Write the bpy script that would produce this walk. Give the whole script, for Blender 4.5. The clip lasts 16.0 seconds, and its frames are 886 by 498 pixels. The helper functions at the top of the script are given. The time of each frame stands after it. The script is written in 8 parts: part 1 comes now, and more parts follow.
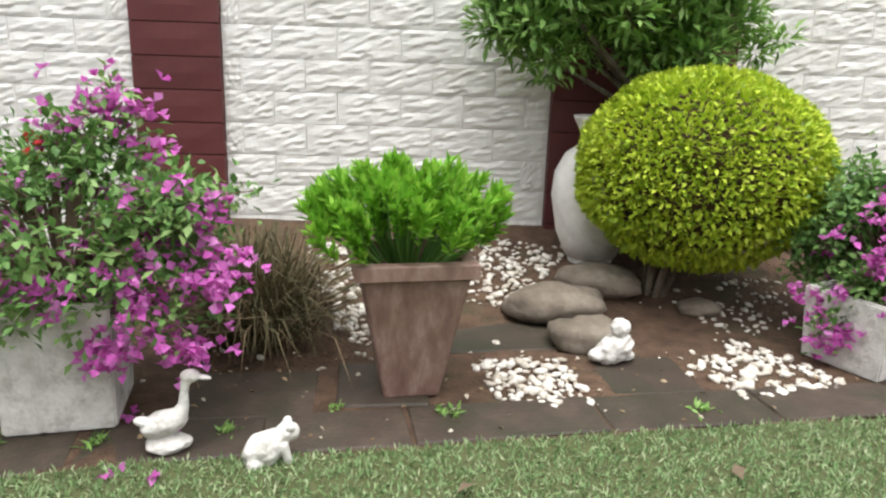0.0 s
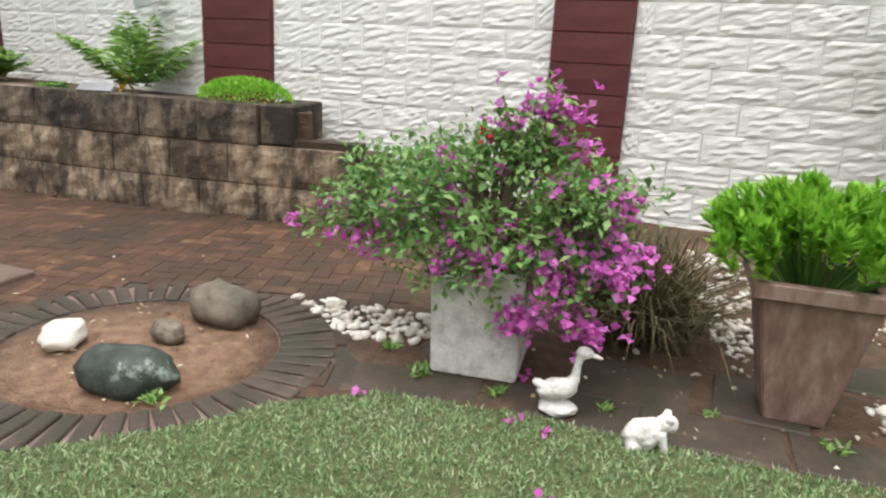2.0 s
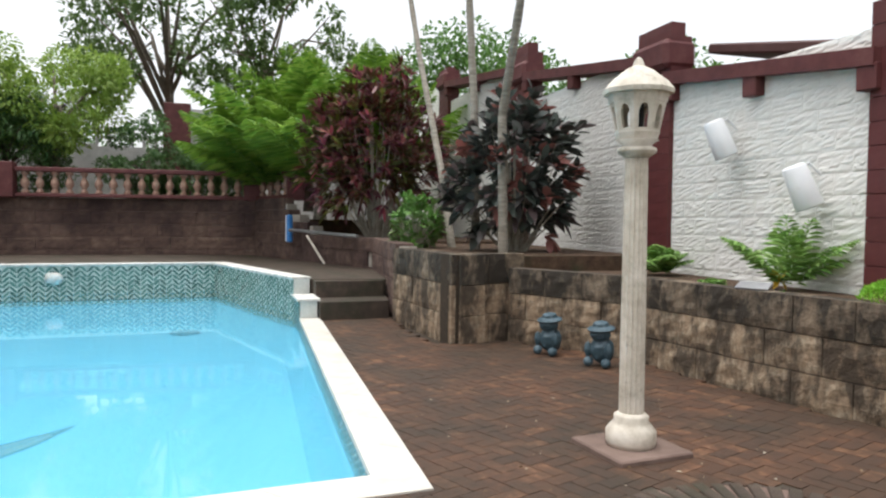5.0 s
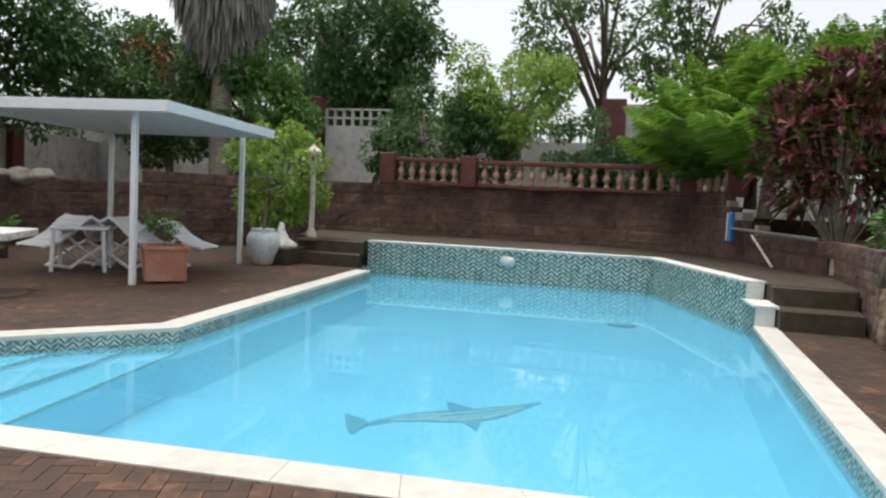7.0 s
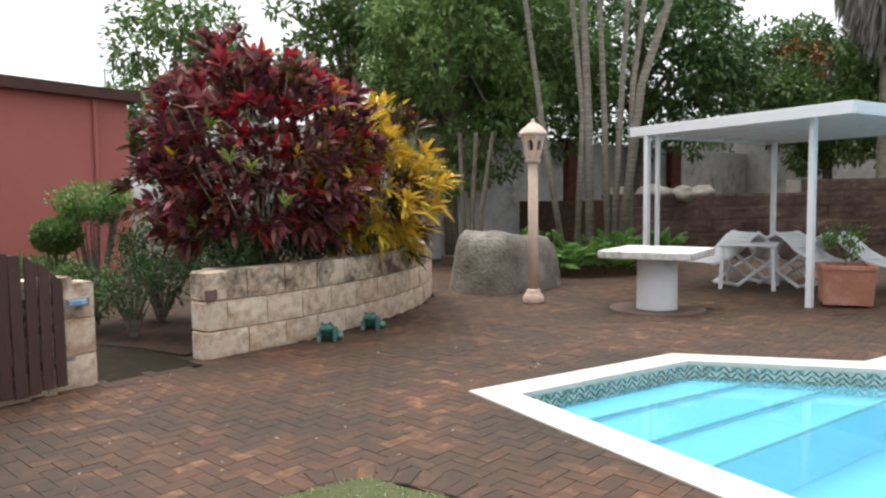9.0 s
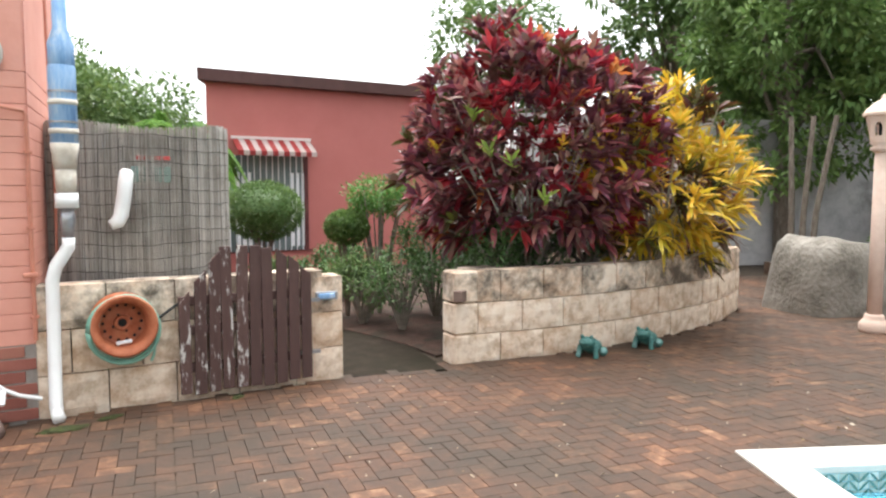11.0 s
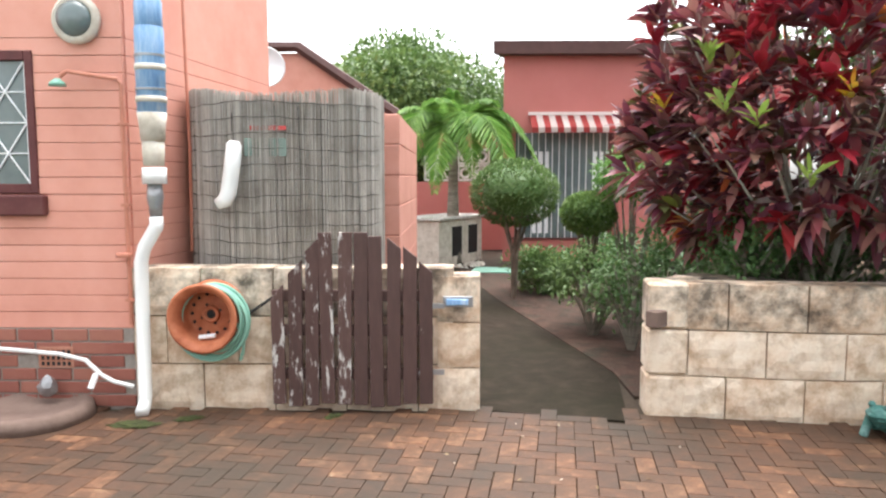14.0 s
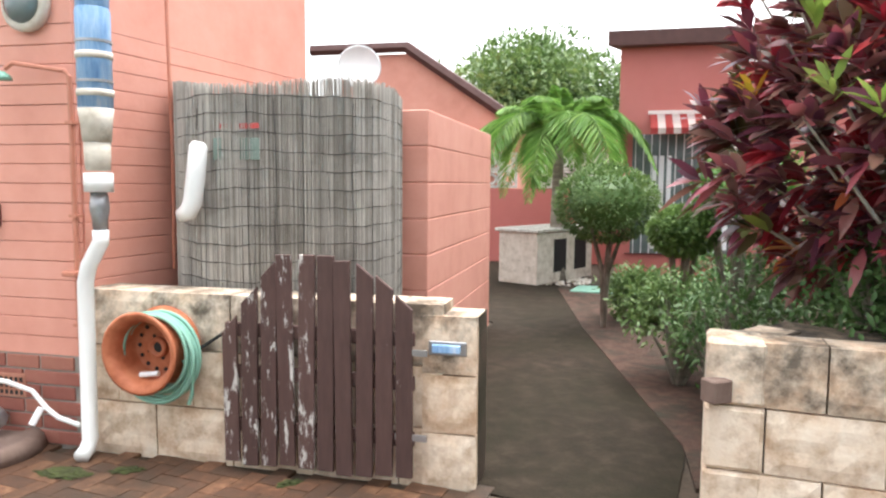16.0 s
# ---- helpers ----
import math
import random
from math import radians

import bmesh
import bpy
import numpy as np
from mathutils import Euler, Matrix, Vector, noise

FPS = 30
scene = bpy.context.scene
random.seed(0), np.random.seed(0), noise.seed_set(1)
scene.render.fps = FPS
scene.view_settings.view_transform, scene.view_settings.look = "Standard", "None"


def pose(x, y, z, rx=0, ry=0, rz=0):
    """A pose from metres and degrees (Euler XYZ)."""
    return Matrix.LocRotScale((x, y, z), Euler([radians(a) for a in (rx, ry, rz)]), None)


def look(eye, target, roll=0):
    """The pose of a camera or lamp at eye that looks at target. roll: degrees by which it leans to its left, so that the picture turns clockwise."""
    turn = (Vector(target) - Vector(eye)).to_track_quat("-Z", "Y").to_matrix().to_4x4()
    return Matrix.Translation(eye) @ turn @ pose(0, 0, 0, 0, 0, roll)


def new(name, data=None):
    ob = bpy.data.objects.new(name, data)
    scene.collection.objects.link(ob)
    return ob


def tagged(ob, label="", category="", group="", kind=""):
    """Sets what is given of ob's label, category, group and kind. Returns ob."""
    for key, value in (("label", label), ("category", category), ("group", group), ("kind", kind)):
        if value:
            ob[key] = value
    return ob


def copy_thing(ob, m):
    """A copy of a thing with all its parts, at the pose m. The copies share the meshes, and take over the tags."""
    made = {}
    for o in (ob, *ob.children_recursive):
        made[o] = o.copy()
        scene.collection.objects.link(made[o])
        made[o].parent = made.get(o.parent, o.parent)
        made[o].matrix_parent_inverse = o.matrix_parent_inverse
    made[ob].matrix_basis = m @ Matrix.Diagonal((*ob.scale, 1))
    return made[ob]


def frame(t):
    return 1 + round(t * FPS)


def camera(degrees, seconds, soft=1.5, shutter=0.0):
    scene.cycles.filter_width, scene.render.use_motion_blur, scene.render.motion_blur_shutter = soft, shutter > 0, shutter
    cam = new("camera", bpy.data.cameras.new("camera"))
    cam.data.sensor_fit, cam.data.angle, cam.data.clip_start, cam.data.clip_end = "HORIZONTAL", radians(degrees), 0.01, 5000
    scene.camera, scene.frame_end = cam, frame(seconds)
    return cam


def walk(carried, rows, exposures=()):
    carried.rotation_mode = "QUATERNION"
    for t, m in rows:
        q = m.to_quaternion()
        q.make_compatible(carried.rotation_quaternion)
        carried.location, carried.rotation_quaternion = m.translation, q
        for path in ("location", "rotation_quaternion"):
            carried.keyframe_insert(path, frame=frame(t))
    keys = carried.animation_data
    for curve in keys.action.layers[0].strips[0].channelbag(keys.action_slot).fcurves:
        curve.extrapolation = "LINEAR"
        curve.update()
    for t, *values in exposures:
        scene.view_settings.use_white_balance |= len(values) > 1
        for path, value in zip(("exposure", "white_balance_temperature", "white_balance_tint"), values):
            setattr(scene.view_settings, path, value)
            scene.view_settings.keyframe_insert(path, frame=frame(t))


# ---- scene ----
cam = camera(64.1, 16.0, soft=2.3)
PATH = [
    (0, (-0.505, -0.437, 1.272), (-0.419, 1.496, 0.764), 1.8),
    (0.5, (-0.663, -0.504, 1.273), (-0.674, 1.42, 0.728), 2.3),
    (1, (-0.714, -0.537, 1.293), (-0.918, 1.372, 0.735), 3.8),
    (1.4, (-0.705, -0.588, 1.271), (-1.141, 1.29, 0.739), 3.8),
    (1.5, (-0.686, -0.591, 1.286), (-1.178, 1.27, 0.741), 3.3),
    (2, (-0.664, -0.679, 1.299), (-1.502, 1.055, 0.76), 3.0),
    (2.5, (-0.721, -0.754, 1.311), (-1.827, 0.842, 0.834), 2.0),
    (3, (-0.814, -0.865, 1.341), (-2.11, 0.61, 0.961), 1.0),
    (3.2, (-0.825, -0.908, 1.361), (-2.184, 0.518, 1.015), 0.8),
    (5.3, (-0.644, -1.02, 1.423), (-2.604, -0.628, 1.344), 0.8),
    (5.5, (-0.641, -1.074, 1.434), (-2.618, -0.789, 1.344), 0.9),
    (6, (-0.718, -1.256, 1.423), (-2.714, -1.231, 1.293), 1.3),
    (6.3, (-0.757, -1.377, 1.42), (-2.747, -1.51, 1.282), 1.2),
    (6.5, (-0.78, -1.439, 1.411), (-2.76, -1.69, 1.282), 0.9),
    (7, (-0.86, -1.597, 1.409), (-2.782, -2.135, 1.278), 2.8),
    (7.5, (-0.944, -1.802, 1.422), (-2.738, -2.675, 1.288), 1.4),
    (8, (-1.042, -2.02, 1.451), (-2.561, -3.312, 1.309), 0.9),
    (8.5, (-1.017, -2.255, 1.429), (-2.188, -3.869, 1.278), 0.7),
    (8.7, (-1.026, -2.331, 1.445), (-2.068, -4.032, 1.302), -0.1),
    (9, (-1.032, -2.424, 1.502), (-1.907, -4.217, 1.36), -0.7),
    (9.5, (-1.097, -2.601, 1.524), (-1.821, -4.459, 1.374), -0.9),
    (10, (-1.323, -2.71, 1.58), (-1.781, -4.651, 1.439), 1.1),
    (10.2, (-1.415, -2.718, 1.595), (-1.767, -4.681, 1.439), -0.3),
    (12.3, (-2.51, -4.08, 1.407), (-2.017, -6.01, 1.229), 1.6),
    (12.5, (-2.567, -4.182, 1.415), (-2.012, -6.095, 1.234), -0.7),
    (13, (-2.796, -4.46, 1.437), (-2.051, -6.306, 1.244), 0.8),
    (13.5, (-3.003, -4.719, 1.464), (-2.074, -6.475, 1.233), 0.9),
    (14, (-3.09, -5.035, 1.475), (-2.049, -6.731, 1.276), 0.0),
    (14.5, (-3.214, -5.352, 1.471), (-2.101, -7.001, 1.262), 4.2),
    (15, (-3.23, -5.708, 1.471), (-1.991, -7.264, 1.259), 1.1),
    (15.5, (-3.183, -6.052, 1.477), (-1.891, -7.565, 1.277), 0.9),
    (16, (-3.182, -6.393, 1.5), (-1.802, -7.829, 1.314), 0.4),
]
walk(cam, [(t, look(eye, target, roll)) for t, eye, target, roll in PATH],
     exposures=[(0.0, 1.15), (3.0, 1.0), (5.5, 0.84), (6.5, 0.7), (7.5, 0.6), (8.3, 0.72), (9.0, 1.1), (10.0, 1.55), (12.5, 1.96), (16.0, 2.04)])

# ---- world, sun ----
world = bpy.data.worlds.new("overcast_sky")
scene.world = world
world.use_nodes = True
wn = world.node_tree
wn.nodes.clear()
sky = wn.nodes.new("ShaderNodeTexSky")
sky.sky_type, sky.sun_disc = "NISHITA", False
sky.sun_elevation, sky.sun_rotation = radians(80), radians(180)
sky.dust_density, sky.air_density = 3.0, 1.0
pale = wn.nodes.new("ShaderNodeHueSaturation")
pale.inputs["Saturation"].default_value = 0.16
bg = wn.nodes.new("ShaderNodeBackground")
bg.inputs["Strength"].default_value = 0.15
wout = wn.nodes.new("ShaderNodeOutputWorld")
wn.links.new(sky.outputs[0], pale.inputs["Color"])
wn.links.new(pale.outputs[0], bg.inputs["Color"])
wn.links.new(bg.outputs[0], wout.inputs["Surface"])
sun = new("sun", bpy.data.lights.new("sun", "SUN"))
sun.data.energy, sun.data.angle, sun.data.color = 1.4, radians(60), (1.0, 0.985, 0.97)
sun.matrix_world = pose(0, 0, 30, 12, 0, 0)


# ---- materials ----
def ramp_set(node, colours):
    el = node.color_ramp.elements
    while len(el) < len(colours):
        el.new(0.5)
    for k, c in enumerate(colours):
        el[k].position = k / max(1, len(colours) - 1)
        el[k].color = (*c, 1)


def material(name, colours, rough=0.8, scale=8.0, bump=0.3, bump_scale=40.0, dist=0.01, pieces="", stain=None, stain_scale=1.5,
             stain_at=0.55, metal=0.0, leaf=0.0, spec=0.4, coat=0.0, stretch=(1, 1, 1), piece_mix=0.6, stain_stretch=(1, 1, 1), stain_mix=0.85, stain_soft=1.0):
    """Noise-mixed colours with stains, bump, and a shade of its own for each piece ('island' or 'object')."""
    m = bpy.data.materials.new(name)
    m.use_nodes = True
    nt = m.node_tree
    n, link = nt.nodes, nt.links.new
    b = n["Principled BSDF"]
    tc = n.new("ShaderNodeTexCoord")
    mp = n.new("ShaderNodeMapping")
    mp.inputs["Scale"].default_value = stretch
    link(tc.outputs["Object"], mp.inputs["Vector"])
    no = n.new("ShaderNodeTexNoise")
    no.inputs["Scale"].default_value, no.inputs["Detail"].default_value, no.inputs["Roughness"].default_value = scale, 6, 0.65
    link(mp.outputs[0], no.inputs["Vector"])
    cr = n.new("ShaderNodeValToRGB")
    ramp_set(cr, colours)
    fac = no.outputs["Fac"]
    st = n.new("ShaderNodeMapRange")
    st.inputs["From Min"].default_value, st.inputs["From Max"].default_value = 0.28, 0.72
    link(fac, st.inputs["Value"])
    fac = st.outputs[0]
    if pieces:
        if pieces == "island":
            src = n.new("ShaderNodeNewGeometry").outputs["Random Per Island"]
        else:
            src = n.new("ShaderNodeObjectInfo").outputs["Random"]
        mx = n.new("ShaderNodeMix")
        mx.inputs["Factor"].default_value = piece_mix
        link(fac, mx.inputs["A"])
        link(src, mx.inputs["B"])
        fac = mx.outputs["Result"]
    link(fac, cr.inputs["Fac"])
    col = cr.outputs["Color"]
    if stain:
        sn = n.new("ShaderNodeTexNoise")
        sn.inputs["Scale"].default_value, sn.inputs["Detail"].default_value, sn.inputs["Roughness"].default_value = stain_scale, 8, 0.7
        geo = n.new("ShaderNodeNewGeometry")
        sv = n.new("ShaderNodeVectorMath")
        sv.operation = "MULTIPLY"
        sv.inputs[1].default_value = stain_stretch
        link(geo.outputs["Position"], sv.inputs[0])
        link(sv.outputs[0], sn.inputs["Vector"])
        sr_max = stain_mix
        sr = n.new("ShaderNodeMapRange")
        sr.inputs["From Min"].default_value, sr.inputs["From Max"].default_value = stain_at - 0.06 * stain_soft, stain_at + 0.12 * stain_soft
        sr.inputs["To Max"].default_value = sr_max
        link(sn.outputs["Fac"], sr.inputs["Value"])
        sm = n.new("ShaderNodeMix")
        sm.data_type = "RGBA"
        sm.inputs["B"].default_value = (*stain, 1)
        link(sr.outputs[0], sm.inputs["Factor"])
        link(col, sm.inputs["A"])
        col = sm.outputs["Result"]
    link(col, b.inputs["Base Color"])
    b.inputs["Roughness"].default_value, b.inputs["Metallic"].default_value = rough, metal
    b.inputs["Specular IOR Level"].default_value, b.inputs["Coat Weight"].default_value = spec, coat
    if bump:
        bn = n.new("ShaderNodeTexNoise")
        bn.inputs["Scale"].default_value, bn.inputs["Detail"].default_value = bump_scale, 5
        link(mp.outputs[0], bn.inputs["Vector"])
        bp = n.new("ShaderNodeBump")
        bp.inputs["Strength"].default_value, bp.inputs["Distance"].default_value = bump, dist
        link(bn.outputs["Fac"], bp.inputs["Height"])
        link(bp.outputs[0], b.inputs["Normal"])
    if leaf:
        tr = n.new("ShaderNodeBsdfTranslucent")
        link(col, tr.inputs["Color"])
        ms = n.new("ShaderNodeMixShader")
        ms.inputs["Fac"].default_value = leaf
        link(b.outputs[0], ms.inputs[1])
        link(tr.outputs[0], ms.inputs[2])
        link(ms.outputs[0], n["Material Output"].inputs["Surface"])
    return m


def foliage(name, colours, rough=0.5, leaf=0.3, mix=0.75):
    return material(name, colours, rough=rough, scale=1.3, bump=0, pieces="island", leaf=leaf, spec=0.35, piece_mix=mix)


WHITE_BLOCK = material("white_painted_block", [(0.62, 0.60, 0.55), (0.76, 0.75, 0.71), (0.82, 0.81, 0.78)], 0.75, 6, 0.5, 22, 0.010, "object", (0.50, 0.46, 0.38), 1.1, 0.66, piece_mix=0.3, stretch=(1, 1, 3.5))
MAROON = material("maroon_paint", [(0.075, 0.018, 0.018), (0.105, 0.026, 0.026), (0.13, 0.036, 0.034)], 0.55, 5, 0.25, 60, 0.004, "object", piece_mix=0.3)
MAROON_PLAIN = material("maroon_trim", [(0.07, 0.02, 0.02), (0.11, 0.03, 0.03), (0.14, 0.05, 0.045)], 0.65, 5, 0.3, 40, 0.005)
MORTAR = material("mortar", [(0.30, 0.27, 0.23), (0.42, 0.39, 0.34)], 0.95, 15, 0.4)
SOIL = material("bed_soil_and_bush_shade", [(0.045, 0.026, 0.016), (0.085, 0.05, 0.03), (0.13, 0.08, 0.05)], 0.95, 9, 0.9, 50, 0.02, stain=(0.04, 0.045, 0.02), stain_scale=2.2, stain_at=0.58)
DARK_SOIL = material("damp_shrub_soil", [(0.032, 0.017, 0.011), (0.060, 0.031, 0.021), (0.10, 0.055, 0.038)], 0.95, 9, 0.9, 50, 0.02, stain=(0.02, 0.022, 0.012), stain_scale=3.0, stain_at=0.52)
RED_SOIL = material("red_sandy_soil", [(0.10, 0.058, 0.036), (0.17, 0.10, 0.062), (0.25, 0.16, 0.10)], 0.95, 12, 0.8, 70, 0.015)
SLAB = material("mossy_slab", [(0.032, 0.024, 0.019), (0.056, 0.040, 0.030), (0.10, 0.072, 0.052)], 0.6, 7, 0.5, 60, 0.008, "object", (0.03, 0.03, 0.016), 2.6, 0.5, piece_mix=0.3)
PAVE_COL = [(0.030, 0.019, 0.013), (0.054, 0.028, 0.017), (0.068, 0.033, 0.019), (0.088, 0.040, 0.021), (0.125, 0.056, 0.028), (0.22, 0.11, 0.058), (0.36, 0.22, 0.13)]
PAVER = material("clay_paver", PAVE_COL, 0.66, 10, 0.5, 80, 0.005, "object", (0.030, 0.023, 0.015), 0.9, 0.43, spec=0.4, piece_mix=0.45, stain_mix=0.82, stain_soft=1.4)
PAVER_FAR = material("clay_paver_far", PAVE_COL, 0.66, 10, 0.5, 80, 0.005, "island", (0.030, 0.023, 0.015), 0.9, 0.43, spec=0.4, piece_mix=0.45, stain_mix=0.82, stain_soft=1.4)
PATH_CEMENT = material("mossy_wet_cement", [(0.014, 0.010, 0.0065), (0.026, 0.018, 0.012), (0.050, 0.036, 0.025)], 0.85, 6, 0.5, 60, 0.006, stain=(0.013, 0.012, 0.005), stain_scale=1.1, stain_at=0.47, stain_mix=0.8, stain_soft=2.0, spec=0.15)
JOINT = material("paving_joint", [(0.030, 0.023, 0.015), (0.058, 0.040, 0.026)], 0.95, 20, 0.5)
LAWN_SOIL = material("lawn_soil", [(0.05, 0.06, 0.02), (0.09, 0.10, 0.04)], 0.95, 20, 0.5)
GRASS = foliage("lawn_grass", [(0.08, 0.16, 0.055), (0.17, 0.28, 0.11), (0.28, 0.38, 0.18), (0.48, 0.49, 0.34)], 0.6, 0.25)
BED_BLOCK = material("weathered_bed_block", [(0.13, 0.085, 0.055), (0.30, 0.215, 0.14), (0.52, 0.43, 0.31)], 0.9, 11, 0.8, 45, 0.012, "object", (0.026, 0.020, 0.015), 4.2, 0.455, piece_mix=0.2, stain_stretch=(1, 1, 0.45), stain_soft=0.9)
BED_TOP = material("blackened_bed_block", [(0.10, 0.075, 0.05), (0.2, 0.15, 0.105), (0.36, 0.29, 0.21)], 0.92, 11, 0.8, 45, 0.012, "object", (0.020, 0.017, 0.013), 3.6, 0.43, piece_mix=0.2, stain_mix=0.92, stain_stretch=(1, 1, 0.5))
BED_BLOCK_FAR = material("weathered_retaining_block", [(0.07, 0.042, 0.036), (0.15, 0.095, 0.075), (0.27, 0.19, 0.14)], 0.9, 6, 0.7, 40, 0.015, "island", (0.034, 0.019, 0.020), 0.9, 0.45, piece_mix=0.2, stain_soft=1.5)
CREAM_COL = [(0.26, 0.15, 0.08), (0.55, 0.39, 0.27), (0.70, 0.57, 0.44), (0.76, 0.66, 0.54), (0.80, 0.72, 0.62)]
CREAM_BLOCK = material("cream_stone_block", CREAM_COL, 0.85, 5, 0.5, 35, 0.008, "object", (0.34, 0.22, 0.125), 8.0, 0.52, piece_mix=0.2, stain_mix=0.62)
CREAM_TOP = material("cream_stone_block_blackened", CREAM_COL, 0.9, 5, 0.5, 35, 0.008, "object", (0.055, 0.045, 0.034), 3.2, 0.475, piece_mix=0.25, stain_mix=0.88)
COPING = material("cream_coping", [(0.46, 0.43, 0.37), (0.57, 0.54, 0.48), (0.63, 0.60, 0.55)], 0.6, 5, 0.2, 50, 0.003, "object", piece_mix=0.3)
POOL = material("pool_plaster", [(0.20, 0.56, 0.72), (0.24, 0.61, 0.77), (0.27, 0.65, 0.80)], 0.6, 1.2, 0.05, 10)
TILE_PALE = material("pale_mosaic_tile", [(0.26, 0.33, 0.28), (0.46, 0.52, 0.46), (0.66, 0.69, 0.63)], 0.25, 40, 0, pieces="island", spec=0.6, piece_mix=0.9)
TILE_DARK = material("dark_green_mosaic_tile", [(0.03, 0.09, 0.075), (0.06, 0.16, 0.135), (0.13, 0.26, 0.22)], 0.25, 40, 0, pieces="island", spec=0.6, piece_mix=0.9)
GROUT = material("tile_grout", [(0.55, 0.58, 0.54), (0.68, 0.70, 0.66)], 0.8, 20, 0.2)
DOLPHIN = material("dolphin_mosaic", [(0.012, 0.10, 0.16), (0.03, 0.19, 0.26), (0.10, 0.34, 0.38)], 0.5, 30, 0.1, stretch=(1, 6, 1))
WHITE_METAL = material("white_painted_metal", [(0.70, 0.72, 0.74), (0.80, 0.81, 0.82)], 0.45, 3, 0.1, 30, 0.003, stain=(0.5, 0.48, 0.44), stain_scale=2.5, stain_at=0.66)
WHITE_PLASTIC = material("white_plastic", [(0.74, 0.75, 0.77), (0.82, 0.83, 0.84)], 0.4, 4, 0.05, 30)
WHITE_CEMENT = material("white_weathered_cement", [(0.42, 0.40, 0.36), (0.64, 0.62, 0.58), (0.77, 0.76, 0.73)], 0.85, 12, 0.7, 60, 0.008, stain=(0.24, 0.23, 0.19), stain_scale=9, stain_at=0.57, stain_mix=0.7)
CREAM_CEMENT = material("cream_cast_stone", [(0.40, 0.35, 0.28), (0.58, 0.53, 0.45), (0.70, 0.65, 0.58)], 0.85, 8, 0.5, 60, 0.005, stain=(0.2, 0.18, 0.12), stain_scale=5, stain_at=0.62)
PINK_CEMENT = material("pink_cast_stone", [(0.55, 0.40, 0.32), (0.66, 0.51, 0.42)], 0.8, 8, 0.3, 60, 0.004)
WHITEWASH = material("whitewashed_cement", [(0.55, 0.53, 0.49), (0.72, 0.70, 0.66), (0.80, 0.79, 0.76)], 0.8, 6, 0.4, 50, 0.005, stain=(0.42, 0.39, 0.33), stain_scale=3, stain_at=0.6, stain_mix=0.6)
BROWN_POT = material("brown_glazed_pot", [(0.15, 0.085, 0.066), (0.24, 0.15, 0.12), (0.40, 0.29, 0.24)], 0.6, 5, 0.3, 60, 0.004, stretch=(3, 3, 1))
TERRACOTTA = material("terracotta", [(0.33, 0.14, 0.09), (0.42, 0.19, 0.13), (0.5, 0.29, 0.22)], 0.85, 5, 0.3, 60, 0.004)
BOULDER = material("boulder_grey", [(0.10, 0.09, 0.07), (0.20, 0.18, 0.15), (0.30, 0.28, 0.24)], 0.9, 3, 0.8, 20, 0.03)
STONE_BROWN = material("river_stone", [(0.09, 0.07, 0.05), (0.16, 0.13, 0.10), (0.26, 0.23, 0.18)], 0.8, 5, 0.5, 40, 0.01, stain=(0.05, 0.05, 0.035), stain_scale=3, stain_at=0.55)
STONE_GREEN = material("lichen_stone", [(0.015, 0.018, 0.016), (0.03, 0.036, 0.03), (0.06, 0.075, 0.062), (0.50, 0.58, 0.50)], 0.7, 7, 0.6, 40, 0.012)
PEBBLE = material("white_pebble", [(0.38, 0.33, 0.26), (0.60, 0.56, 0.49), (0.74, 0.72, 0.67)], 0.6, 20, 0.2, 80, 0.002, "island", piece_mix=0.8)
BARK = material("bark", [(0.07, 0.055, 0.04), (0.16, 0.13, 0.10), (0.26, 0.22, 0.18)], 0.9, 6, 0.7, 30, 0.02, stretch=(4, 4, 1))
PALM_BARK = material("pale_palm_bark", [(0.13, 0.115, 0.09), (0.24, 0.215, 0.175), (0.36, 0.33, 0.28)], 0.85, 4, 0.5, 20, 0.01, stretch=(1, 1, 5))
BARE_STEM = material("pale_bare_stem", [(0.20, 0.18, 0.14), (0.34, 0.31, 0.25), (0.46, 0.43, 0.36)], 0.85, 6, 0.4, 30, 0.006)
TWIG = material("twig", [(0.10, 0.07, 0.045), (0.20, 0.15, 0.10)], 0.9, 10, 0.3)
DARK_FROG = material("blue_green_frog", [(0.018, 0.036, 0.045), (0.04, 0.075, 0.095), (0.12, 0.17, 0.20)], 0.5, 10, 0.4, 50, 0.004)
GREEN_FROG = material("teal_green_frog", [(0.016, 0.07, 0.062), (0.045, 0.15, 0.132), (0.20, 0.34, 0.32)], 0.5, 10, 0.4, 50, 0.004)
SALMON = material("salmon_paint", [(0.58, 0.255, 0.195), (0.66, 0.31, 0.24), (0.70, 0.35, 0.28)], 0.75, 2.5, 0.25, 40, 0.004, "object", piece_mix=0.2)
PINK = material("pink_paint", [(0.47, 0.155, 0.135), (0.52, 0.18, 0.16)], 0.8, 2, 0.15, 40, 0.004)
RED_BRICK = material("red_face_brick", [(0.20, 0.065, 0.05), (0.28, 0.10, 0.075), (0.33, 0.14, 0.10)], 0.85, 12, 0.4, 60, 0.005, "object", piece_mix=0.7)
GREY_MORTAR = material("grey_mortar", [(0.22, 0.19, 0.17), (0.33, 0.30, 0.27)], 0.95, 20, 0.3)
ROOF_BROWN = material("brown_fascia", [(0.06, 0.025, 0.022), (0.10, 0.045, 0.04)], 0.6, 4, 0.2)
